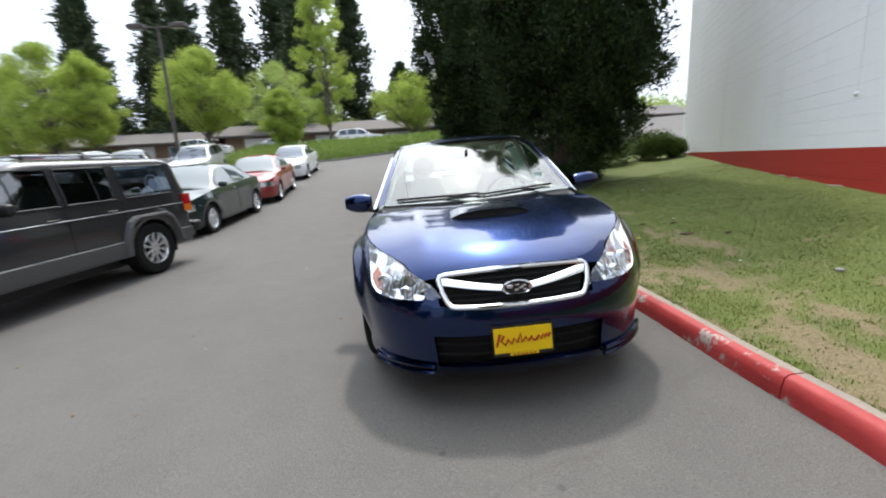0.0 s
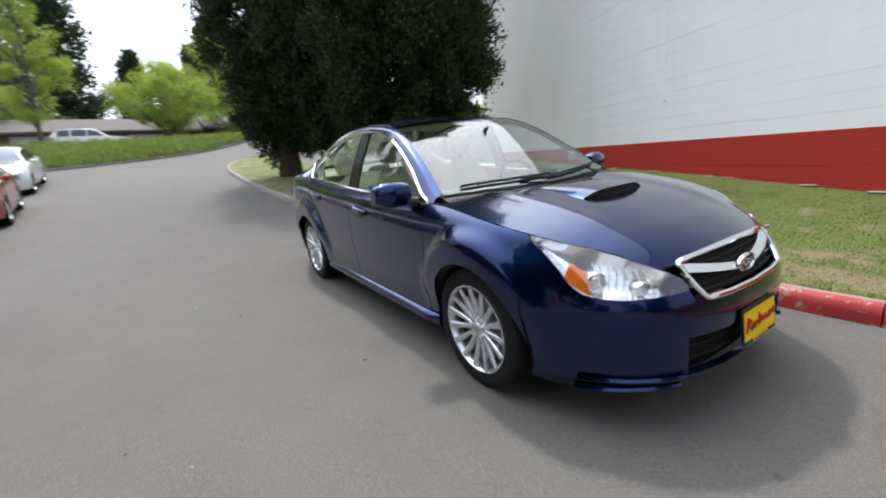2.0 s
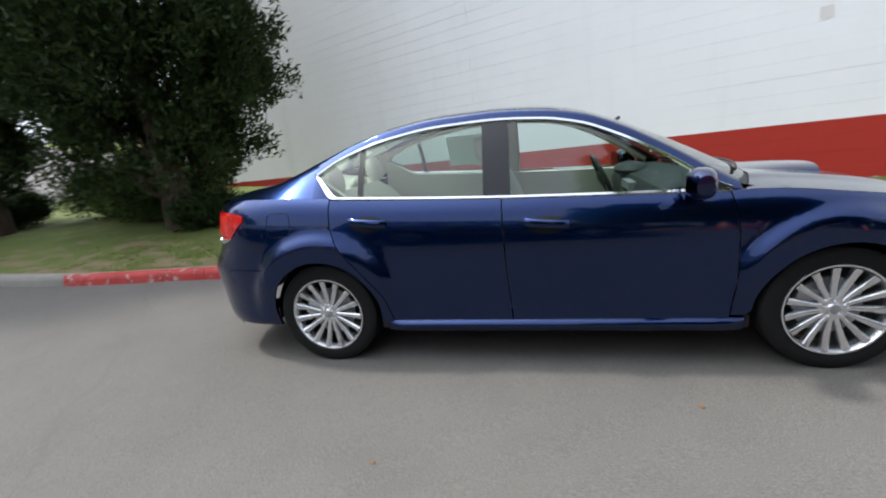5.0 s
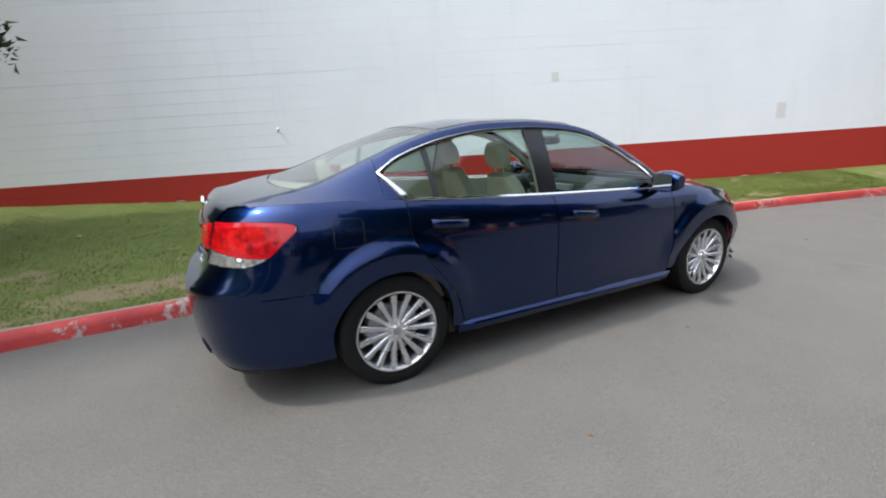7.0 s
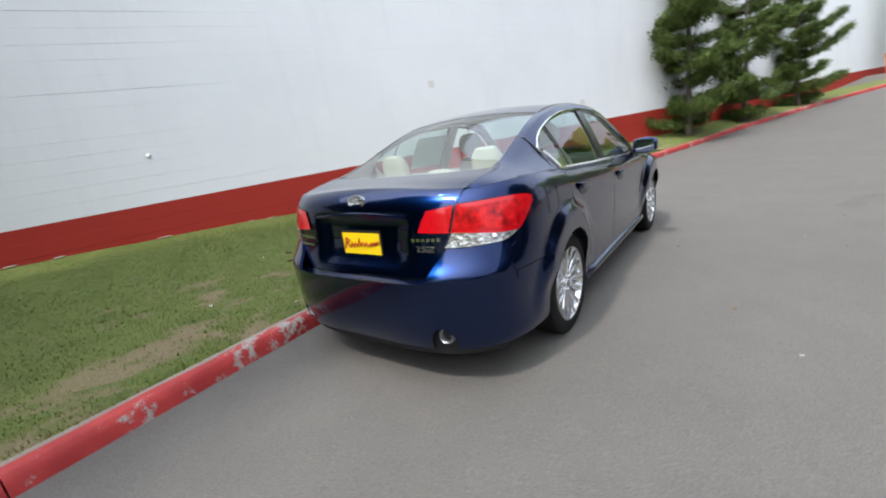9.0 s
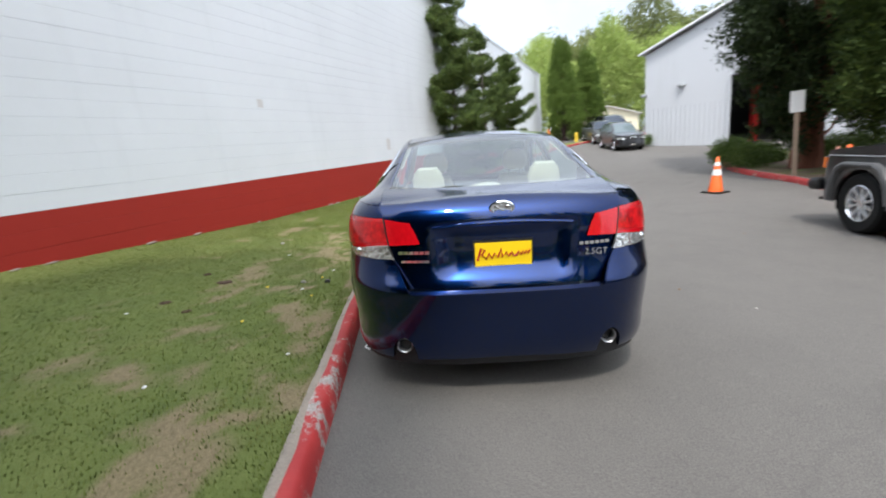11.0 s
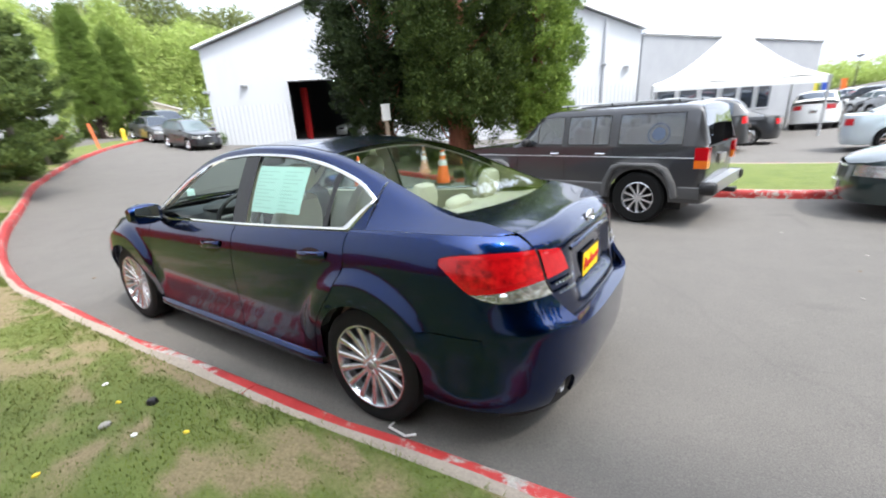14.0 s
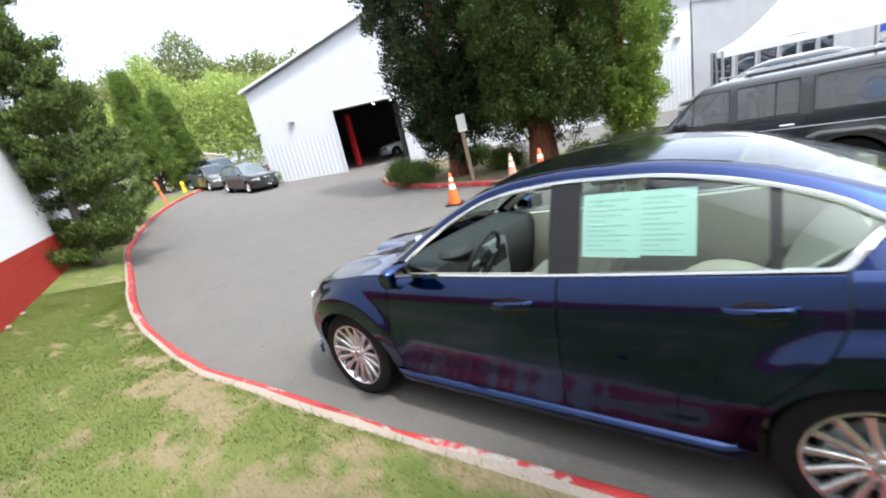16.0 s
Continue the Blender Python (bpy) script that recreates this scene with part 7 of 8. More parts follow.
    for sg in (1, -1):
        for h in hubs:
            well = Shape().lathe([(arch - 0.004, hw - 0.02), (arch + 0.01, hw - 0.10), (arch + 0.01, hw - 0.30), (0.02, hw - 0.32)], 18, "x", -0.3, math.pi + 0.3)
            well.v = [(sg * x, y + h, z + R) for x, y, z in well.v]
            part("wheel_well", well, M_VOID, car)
    part("underbody", Shape().box(-hw * 0.72, hw * 0.72, nose + 0.35, tail - 0.3, 0.20, 0.30), M_BLACK, car, smooth=False)
    tyre, rim, hub, spk, back, n = wheel_set or WHEELS
    for sg in (1, -1):
        for h in hubs:
            w = part("wheel", tyre, None, car, at=Matrix.Translation((sg * (hw - 0.115), h, R)) @ pose(0, 0, 0, 0, 0, 0 if sg > 0 else 180) @ Matrix.Diagonal((1, R / 0.325, R / 0.325, 1)))
            for nm, me in (("rim", rim), ("hub", hub), ("wheel_back", back)):
                part(nm, me, None, w)
            for k in range(n):
                part("spoke", spk, None, w, at=pose(0, 0, 0, 360 / n * k))
    return car, skin, p_at, side, top_at, half


WHEELS = road_wheel(0.325, 0.10, 9)
SEDAN = dict(hw=0.885, nose=-2.28, tail=2.30, hubs=(-1.36, 1.33), R=0.32, sh=((-2.3, 0.66), (-2.0, 0.76), (-1.4, 0.87), (-0.9, 0.92), (0.5, 0.96), (1.5, 0.99), (2.3, 0.97)),
             rx=((-1.2, 0.78), (-0.9, 0.74), (-0.3, 0.60), (0.3, 0.575), (0.9, 0.585), (1.5, 0.66), (1.9, 0.70)), rz=((-1.2, 0.86), (-0.95, 0.94), (-0.5, 1.23), (-0.2, 1.36), (0.2, 1.41), (0.7, 1.39), (1.1, 1.28), (1.6, 1.06), (1.9, 0.98)),
             mz=((-1.2, 0.93), (-0.95, 1.06), (-0.5, 1.30), (-0.2, 1.415), (0.2, 1.455), (0.7, 1.44), (1.1, 1.33), (1.6, 1.09), (1.9, 1.0)), wb=-1.1, wt=-0.22, gt=0.88, gb=1.72,
             panes=((-0.72, 0.13), (0.21, 0.98), (1.02, 1.22)), seams=(-0.93, 0.17, 1.05), handles=(-0.02, 0.90))
WAGON = dict(hw=0.93, nose=-2.36, tail=2.36, hubs=(-1.42, 1.42), R=0.365, sill=0.30, sh=((-2.4, 0.86), (-2.0, 0.97), (-1.3, 1.06), (-0.8, 1.09), (0.5, 1.12), (2.4, 1.16)), rake=0.10,
             rx=((-1.2, 0.82), (-0.8, 0.76), (-0.2, 0.66), (0.5, 0.65), (1.6, 0.66), (2.1, 0.70), (2.35, 0.80)), rz=((-1.2, 0.98), (-0.85, 1.12), (-0.4, 1.45), (-0.1, 1.60), (0.4, 1.66), (1.5, 1.64), (1.9, 1.56), (2.2, 1.32), (2.3, 1.18)),
             mz=((-1.2, 1.06), (-0.85, 1.23), (-0.4, 1.53), (-0.1, 1.66), (0.4, 1.72), (1.5, 1.71), (1.9, 1.64), (2.2, 1.40), (2.3, 1.22)), wb=-1.15, wt=-0.15, gt=1.86, gb=2.26,
             panes=((-0.68, 0.2), (0.28, 1.1), (1.18, 1.85)), seams=(-0.85, 0.24, 1.12), handles=(0.05, 0.95), hl=(0.72, 0.86), grille=(0.62, 0.84), tl=(0.90, 1.12), rplate=(0.75, 0.88))


# -- the boxy grey off-roader across the lane --
def off_roader():
    M_J = paint("charcoal_metallic", (0.040, 0.040, 0.043), 0.5, 0.36)
    M_JGLASS = glass_mat("smoked_window_glass", (0.32, 0.37, 0.43), 1.0, 0.0, 0.16)
    M_CLAD = Mat("grey_cladding", (0.085, 0.085, 0.087), 0.5, 0.1).m
    spec = dict(hw=0.835, nose=-2.03, tail=2.10, hubs=(-1.288, 1.288), R=0.365, sill=0.34, nf=7.0, nr=8.0, yf=-1.70, yr=1.85, rake=0.02, crown=0.035, slab=0.03,
                sh=((-2.05, 0.98), (-1.5, 1.03), (-0.8, 1.06), (0.5, 1.07), (2.15, 1.08)),
                rx=((-0.9, 0.80), (-0.3, 0.705), (0.4, 0.695), (1.9, 0.70), (2.12, 0.74)), rz=((-0.95, 1.02), (-0.78, 1.09), (-0.35, 1.46), (-0.22, 1.555), (0.0, 1.585), (1.75, 1.585), (1.96, 1.555), (2.05, 1.27), (2.10, 1.09)),
                mz=((-0.95, 1.07), (-0.78, 1.14), (-0.35, 1.51), (-0.22, 1.60), (0.0, 1.635), (1.75, 1.635), (1.96, 1.60), (2.05, 1.30), (2.10, 1.11)), wb=-0.84, wt=-0.24, gt=1.95, clear=True, gb=2.10,
                panes=((-0.62, 0.10), (0.19, 0.83), (0.97, 1.80)), pane_top=1.505, seams=(-0.72, 0.145, 0.90), handles=(-0.02, 0.72), handle_m=M_CHROME, mirror_m=M_BLACK, sill_m=M_CLAD, hl=(0.72, 0.90), grille=(0.72, 0.92), grille_w=0.46, tl=(0.78, 1.02), hl_len=0.2, tl_len=0.12)
    car, skin, p_at, side, top_at, half = auto("off_roader", "charcoal grey boxy four-door off-roader with a roof rack", on_ground(-5.26, 0.70, -10.1), spec, M_J, lamps=False, glass=M_JGLASS, wheel_set=road_wheel(0.325, 0.105, 10, M_ALLOY, 0.60))
    for sg in (1, -1):
        # squared arch flares
        for h in (-1.288, 1.288):
            pts = [(-0.49, 0.36), (-0.46, 0.58), (-0.37, 0.775), (-0.25, 0.835), (0.22, 0.835), (0.34, 0.775), (0.45, 0.58), (0.49, 0.40)]
            rows = []
            for i, (dy, z) in enumerate(pts):
                k = 0.86
                rows.append([(sg * 0.80, h + dy * k, 0.36 + (z - 0.36) * k), (sg * 0.895, h + dy * 0.93, 0.36 + (z - 0.36) * 0.95), (sg * 0.90, h + dy, z), (sg * 0.885, h + dy * 1.06, z + 0.018), (sg * 0.835, h + dy * 1.09, z + 0.022)])
            part("arch_flare", Shape().grid(rows, flip=sg > 0), M_CLAD, car, "grey plastic arch flare", smooth=35)
        part("door_cladding", Shape().grid([[(sg * (0.842 + o), y, z) for z, o in ((0.36, 0.0), (0.40, 0.012), (0.545, 0.012), (0.56, 0.0))] for y in lin(-0.83, 0.84, 6)], flip=sg < 0), M_CLAD, car, smooth=35)
        part("rear_cladding", Shape().grid([[(sg * (0.838 + o), y, z) for z, o in ((0.40, 0.0), (0.43, 0.012), (0.545, 0.012), (0.56, 0.0))] for y in lin(1.80, 2.06, 4)], flip=sg < 0), M_CLAD, car, smooth=35)
        part("belt_moulding", Shape().tube([(sg * (half(y, 0.93) + 0.004), y, 0.93) for y in lin(-1.9, 1.98, 12)], 0.006, 5), M_SILVERTRIM, car)
        # window frames
        for y0, y1 in spec["panes"]:
            ring = [side(y0, 1.10, 0.008), side(y1, 1.10, 0.008), side(y1, 1.505, 0.008), side(max(y0, -0.30) if y0 < 0 else y0, 1.505, 0.008), side(y0, 1.10, 0.008)]
            part("window_frame", Shape().tube([(sg * q.x, q.y, q.z) for q in ring], 0.011, 5, caps=False), M_BLACK, car)
        part("vent_divider", Shape().tube([(sg * side(-0.33, z, 0.010).x, -0.33, z) for z in (1.10, 1.42)], 0.009, 5), M_BLACK, car)
        # tail lamp: red over amber
        for z0, z1, m_, nm in ((0.90, 1.06, M_REDLENS, "tail_light"), (0.80, 0.90, M_AMBER, "rear_indicator")):
            part(nm, Shape().box(sg * 0.70, sg * 0.842, 1.965, 2.115, z0, z1), m_, car, smooth=False)
        part("headlight", Shape().box(sg * 0.50, sg * 0.70, -2.055, -2.0, 0.76, 0.90), M_WHITELENS, car, smooth=False)
        part("front_indicator", Shape().box(sg * 0.72, sg * 0.80, -2.03, -1.98, 0.76, 0.90), M_AMBER, car, smooth=False)
        # roof rack
        rack = part("rack_rail", Shape().tube([(sg * 0.56, y, 1.665) for y in lin(-0.05, 1.75, 8)], 0.012, 6), M_SILVERTRIM, car)
        for y in (0.05, 0.75, 1.65):
            part("rack_foot", Shape().tube([(sg * 0.56, y, 1.62), (sg * 0.56, y, 1.67)], 0.016, 6), M_BLACK, rack)
    for y in (0.25, 1.45):
        part("rack_bar", Shape().tube([(x, y, 1.668 + 0.012 * math.cos(x * 2)) for x in lin(-0.56, 0.56, 8)], 0.013, 6), M_SILVERTRIM, car)
    for x in lin(-0.4, 0.4, 5):
        part("roof_strip", Shape().tube([(x, y, top_at(y, x) + 0.004) for y in lin(0.2, 1.7, 6)], 0.008, 5), M_BLACK, car)
    for y0, y1, nm in ((-2.16, -2.03, "front_bumper"), (2.08, 2.22, "rear_bumper")):
        b = part(nm, Shape().box(-0.80, 0.80, y0, y1, 0.47, 0.62), M_DARKALLOY if y1 > 0 else M_CLAD, car, smooth=False)
        for sg in (1, -1):
            part("bumper_end", Shape().blob((sg * 0.80, (y0 + y1) / 2, 0.545), (0.09, 0.11, 0.085), 8, 6, 0.6), M_BLACK, b)
    g = part("grille", Shape().box(-0.48, 0.48, -2.045, -2.02, 0.72, 0.92), M_BLACK, car, smooth=False)
    for k in range(8):
        part("grille_slot", Shape().box(-0.45 + 0.118 * k, -0.385 + 0.118 * k, -2.056, -2.044, 0.74, 0.90), M_CHROME, g, smooth=False)
    part("tow_hitch", Shape().box(-0.06, 0.06, 2.15, 2.32, 0.40, 0.46), M_BLACK, car, smooth=False)
    part("number_plate", Shape().box(-0.15, 0.15, 2.105, 2.125, 0.80, 0.93), M_WHITELENS, car, smooth=False)
    part("tailgate_trim", Shape().tube([(x, 2.115, 1.06) for x in (-0.62, 0.62)], 0.012, 5), M_BLACK, car)
    # cabin: floor, dashboard, two rows of seats, load bay
    M_TRIM = Mat("grey_cloth_trim", (0.09, 0.085, 0.082), 0.85).m
    part("cabin_floor", Shape().box(-0.74, 0.74, -0.80, 2.02, 0.86, 0.90), M_TRIM, car, smooth=False)
    part("dashboard", Shape().blob((0, -0.72, 1.04), (0.70, 0.16, 0.09), 16, 8, 0.6), M_DASH, car)
    for x_, y_, hw_ in ((-0.36, 0.22, 0.22), (0.36, 0.22, 0.22), (0.0, 0.98, 0.62)):
        seat = part("seat_back", Shape().blob((x_, y_, 1.08), (hw_, 0.09, 0.26), 16, 10, 0.55), M_TRIM, car)
        for hx in ((x_,) if hw_ < 0.5 else (-0.34, 0.34)):
            part("headrest", Shape().blob((hx, y_ + 0.05, 1.385), (0.13, 0.05, 0.07), 12, 8, 0.6), M_TRIM, seat)
    part("steering_wheel", Shape().tube([(0.36 + 0.19 * math.cos(a), -0.42 + 0.07 * math.sin(a), 1.12 + 0.17 * math.sin(a)) for a in lin(0, 2 * math.pi, 24)], 0.014, 6, caps=False), M_DASH, car)
    # round sticker on the rear side pane and a slim bar in the rear door window
    for sg in (1, -1):
        c0 = side(1.50, 1.24, 0.010)
        disc = Shape()
        for r0, r1 in ((0.0, 0.085), (0.125, 0.140)):
            disc.grid([[(sg * side(1.50, 1.24 + r * math.sin(a), 0.012).x, 1.50 + r * math.cos(a), 1.24 + r * math.sin(a)) for a in lin(0, 2 * math.pi, 28)] for r in (r0, r1)], flip=sg > 0)
        part("window_sticker", disc, M_STICKER, car, "faded pale blue round sticker")
        part("window_bar", Shape().tube([(sg * side(0.60, z, 0.008).x, 0.60, z) for z in (1.11, 1.50)], 0.009, 5), M_BLACK, car)
    return car


off_roader()
row = "cars parked along the island"
auto("sedan", "dark green four-door sedan parked along the island", on_ground(-5.83, 6.45, 1.0), SEDAN, paint_of("dark_green", (0.010, 0.026, 0.026)), row, glass=M_PALEGLASS)
auto("sedan", "red four-door sedan parked along the island", on_ground(-6.05, 11.4, 6.5), SEDAN, paint_of("red", (0.30, 0.022, 0.018), 0.2), row, glass=M_PALEGLASS)
auto("sedan", "white four-door sedan parked along the island", on_ground(-6.55, 17.6, 3.0), SEDAN, paint_of("white", (0.72, 0.73, 0.73), 0.0), row, glass=M_DARKGLASS)
auto("suv", "black off-road wagon standing by the garage", on_ground(-10.1, -21.4, 176) @ Matrix.Scale(0.86, 4), WAGON, paint_of("black", (0.016, 0.017, 0.02)), "cars by the garage", glass=M_PALEGLASS)
auto("suv", "dark wagon parked behind another by the garage", on_ground(-12.3, -28.5, 176), WAGON, paint_of("black", (0.016, 0.017, 0.02)), "cars by the garage")
auto("sedan", "grey car parked by the cypresses", on_ground(-10.9, -27.0, 176), SEDAN, paint_of("grey", (0.10, 0.105, 0.11)), "cars by the garage")
lot = "cars in the sales lot"
for x, y, hd, sp, col, rgb in ((-14.2, 7.7, 176, SEDAN, "pale_blue", (0.52, 0.60, 0.65)), (-26.5, 6.3, -100, WAGON, "white", (0.72, 0.73, 0.73)), (-14.9, 0.95, 0, WAGON, "black", (0.016, 0.017, 0.02)), (-17.6, 2.0, 2, SEDAN, "black", (0.016, 0.017, 0.02)),
                               (-24.0, 15.5, -60, SEDAN, "sand", (0.35, 0.31, 0.25)), (-27.0, 15.2, -60, WAGON, "silver", (0.45, 0.46, 0.48)), (-30.0, 15.3, -60, SEDAN, "black", (0.016, 0.017, 0.02)),
                               (-33.0, 15.2, -60, SEDAN, "white", (0.72, 0.73, 0.73)), (-36.0, 15.4, -60, WAGON, "grey", (0.10, 0.105, 0.11)), (-39.5, 15.3, -60, SEDAN, "black", (0.016, 0.017, 0.02)),
                               (-43.0, 15.6, -60, SEDAN, "red", (0.30, 0.022, 0.018)), (-47.0, 15.6, -60, SEDAN, "silver", (0.45, 0.46, 0.48)), (-52.0, 16.0, -60, WAGON, "white", (0.72, 0.73, 0.73)),
                               (-30.5, 10.6, -60, WAGON, "silver", (0.45, 0.46, 0.48)), (-35.0, 10.9, -60, SEDAN, "grey", (0.10, 0.105, 0.11)), (-40.0, 11.2, -60, SEDAN, "white", (0.72, 0.73, 0.73)),
                               (-45.0, 11.4, -60, WAGON, "black", (0.016, 0.017, 0.02)), (-50.0, 11.6, -60, SEDAN, "red", (0.30, 0.022, 0.018)), (-56.5, 11.9, -60, WAGON, "white", (0.72, 0.73, 0.73)), (-64.0, 12.2, -60, SEDAN, "silver", (0.45, 0.46, 0.48)),
                               (-15.0, 18.8, 30, WAGON, "grey", (0.10, 0.105, 0.11)), (-18.6, 19.2, 25, WAGON, "black", (0.016, 0.017, 0.02)), (-12.0, 19.4, 10, WAGON, "silver", (0.45, 0.46, 0.48)),
                               (-20.5, 24.0, 70, SEDAN, "white", (0.72, 0.73, 0.73)), (-26.5, 24.5, 70, SEDAN, "red", (0.30, 0.022, 0.018))):
    auto("suv" if sp is WAGON else "sedan", f"{col.replace('_', ' ')} {'wagon' if sp is WAGON else 'sedan'} parked on the asphalt lot", on_ground(x, y, hd), sp, paint_of(col, rgb), lot, glass=M_PALEGLASS if sp is SEDAN else None)
far = "cars in front of the far building"
for x, y, hd, sp, col, rgb in ((-19.5, 36.5, 85, WAGON, "white", (0.72, 0.73, 0.73)), (-12.5, 36.5, 92, SEDAN, "silver", (0.45, 0.46, 0.48)), (-5.5, 36.8, 88, WAGON, "white", (0.72, 0.73, 0.73)), (-34.0, 37.0, 90, SEDAN, "red", (0.30, 0.022, 0.018))):
    auto("suv" if sp is WAGON else "sedan", f"{col.replace('_', ' ')} {'wagon' if sp is WAGON else 'sedan'} parked before the far building", on_ground(x, y, hd), sp, paint_of(col, rgb), far)

# ---- island, buildings, fixtures ----
ISL = [(-13.6, -12.6), (-11.0, -12.2), (-9.3, -10.6), (-8.35, -8.8), (-7.9, -7.2), (-7.6, -5.4), (-7.1, -3.8), (-6.75, -1.5), (-6.5, 1.5), (-6.45, 3.3), (-6.65, 5.0), (-6.85, 8.0), (-7.1, 12.0), (-7.8, 18.0), (-8.6, 21.0)]
FARX = spl((-13, -15.5), (-9, -13.4), (-4, -12.4), (0, -11.2), (4, -10.4), (12, -10.6), (21, -11.6))
kerb_b, ILINE, IWAYS = kerb_run("kerb", ISL, 1, "red-painted kerb round the planted island", lambda p: M_RED)
kerb_run("kerb", [(FARX(y), y) for y in lin(-11.5, 20.5, 12)], -1, "red-painted kerb round the planted island", lambda p: M_RED)
_iy = sorted((p.y, p.x) for p in ILINE)


def island_edge(y):
    return float(np.interp(y, [a for a, _ in _iy], [b for _, b in _iy]))


def island():
    M_MULCH = Mat("bark_mulch", (0.12, 0.075, 0.05), 0.95)
    f = M_MULCH.noise(40, 5, 0.7)
    M_MULCH.to("Base Color", M_MULCH.mix(M_MULCH.ramp(M_MULCH.noise(1.2, 4), (0.45, (0, 0, 0)), (0.62, (0.7,) * 3)), M_MULCH.ramp(f, (0.3, (0.06, 0.038, 0.026)), (0.7, (0.22, 0.15, 0.10))), (0.12, 0.17, 0.03)))
    M_MULCH.bump(f, 0.8, 0.03)
    for nm, label, cat, y0, y1, m in (("planting_bed", "mulched bed under the cedars", "bed", -12.3, -0.6, M_MULCH.m), ("island_lawn", "narrow strip of bright lawn between the parked cars", "lawn", -0.6, 20.6, M_LAWN)):
        rows = []
        for y in lin(y0, y1, 30):
            a, b = island_edge(y) - 0.12, FARX(y) + 0.12
            rows.append([(a + (b - a) * k / 8, y, ground_z(a + (b - a) * k / 8, y) + 0.122 + 0.05 * math.sin(math.pi * k / 8)) for k in range(9)])
        tagged(part(nm, Shape().grid(rows, flip=True), m), label, cat, kind="structure")


island()


def garage():
    """White clad workshop with a shallow gable and an open roller door."""
    q = Mat("white_cladding", (0.74, 0.75, 0.78), 0.5)
    q.to("Base Color", q.mix(q.ramp(q.noise(1.2, 5, 0.6, stretch=(1, 1, 0.15)), (0.55, (0, 0, 0)), (0.8, (0.25,) * 3)), (0.47, 0.485, 0.51), (0.36, 0.37, 0.38)))
    M_CLADW = q.m
    A, B = Vector((-11.62, -21.6, 0)), Vector((-27.2, -2.3, 0))
    d = (B - A).normalized()
    n = Vector((-d.y, d.x, 0))
    if n.dot(Vector((1, 1, 0))) < 0:
        n = -n
    L = (B - A).length
    g = thing("workshop", "white corrugated workshop with a gable and an open door", "building")
    top = lambda u: 5.15 + 0.345 * min(u, L - u)
    D0, D1, DH = 4.35, 8.0, 3.40
    base = lambda u: ground_z((A + d * u).x, (A + d * u).y) - 0.1

    def ribs(u0, u1, zlo, zhi, lower):
        s = Shape()
        k = max(2, int((u1 - u0) / 0.06))
        rows = []
        for i in range(k + 1):
            u = u0 + (u1 - u0) * i / k
            o = (0.0, 0.018, 0.018, 0.0)[i % 4]
            p = A + d * u + n * o
            rows.append([(p.x, p.y, zlo(u)), (p.x, p.y, zhi(u))])
        return s.grid(rows)

    part("front_cladding", ribs(0, D0, base, lambda u: 2.2, True), M_CLADW, g, smooth=False)
    part("front_cladding", ribs(D1, L, base, lambda u: 2.2, True), M_CLADW, g, smooth=False)
    for nm, u0, u1, zl in (("corner_wall", 0, D0, 2.2), ("wall_above_door", D0, D1, DH), ("gable_wall", D1, L / 2, 2.2), ("gable_wall", L / 2, L, 2.2)):
        part(nm, Shape().grid([[tuple(A + d * u + n * 0.004 + Vector((0, 0, z))) for z in (zl, top(u))] for u in lin(u0, u1, 6)]), M_CLADW, g, smooth=False)
    back = -n
    for u, nm in ((0.0, "side_wall"), (L, "side_wall")):
        p0, p1 = A + d * u, A + d * u + back * 26
        th = d * (0.18 if u == 0 else -0.18)
        v = [q + w + Vector((0, 0, z)) for z in (-0.6, top(u)) for w in (Vector(), th) for q in (p0, p1)]
        part(nm, Shape().add(v, [(0, 2, 3, 1), (4, 5, 7, 6), (0, 1, 5, 4), (2, 6, 7, 3), (0, 4, 6, 2), (1, 3, 7, 5)]), M_CLADW, g, smooth=False)
    M_ROOF = Mat("grey_roof_metal", (0.60, 0.61, 0.63), 0.5, 0.2).m
    for u0, u1 in ((-0.25, L / 2), (L / 2, L + 0.25)):
        s = Shape()
        q0 = [A + d * u + n * 0.25 + Vector((0, 0, (top(max(0, min(L, u))) + 0.03))) for u in (u0, u1)]
        q1 = [p + back * 26.5 for p in q0]
        v = [*q0, *q1] + [p + Vector((0, 0, 0.10)) for p in (*q0, *q1)]
        s.add(v, [(0, 1, 3, 2), (4, 6, 7, 5), (0, 4, 5, 1), (2, 3, 7, 6), (0, 2, 6, 4), (1, 5, 7, 3)])
        part("roof_slope", s, M_ROOF, g, smooth=False)
        part("barge_board", Shape().tube([q0[0] + n * 0.02, q0[1] + n * 0.02], 0.07, 4), M_ROOF, g, smooth=False)
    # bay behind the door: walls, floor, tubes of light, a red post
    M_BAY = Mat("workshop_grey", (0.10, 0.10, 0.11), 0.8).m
    c = lambda u, o, z: A + d * u + back * o + Vector((0, 0, z))
    zf = base(6) + 0.10
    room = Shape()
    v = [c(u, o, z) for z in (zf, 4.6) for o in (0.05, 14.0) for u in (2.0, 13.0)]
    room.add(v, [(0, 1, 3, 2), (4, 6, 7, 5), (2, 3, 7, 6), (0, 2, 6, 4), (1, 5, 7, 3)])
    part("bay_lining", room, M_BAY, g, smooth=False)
    part("bay_floor", Shape().grid([[c(u, o, zf + 0.012) for u in (2.02, 12.98)] for o in (0.06, 13.9)]), M_CONC, g, smooth=False)
    em = Mat("tube_light", (1, 1, 1), 0.5, 0.0, Emission_Strength=6.0)
    em.set("Emission Color", (0.95, 1.0, 1.0, 1))
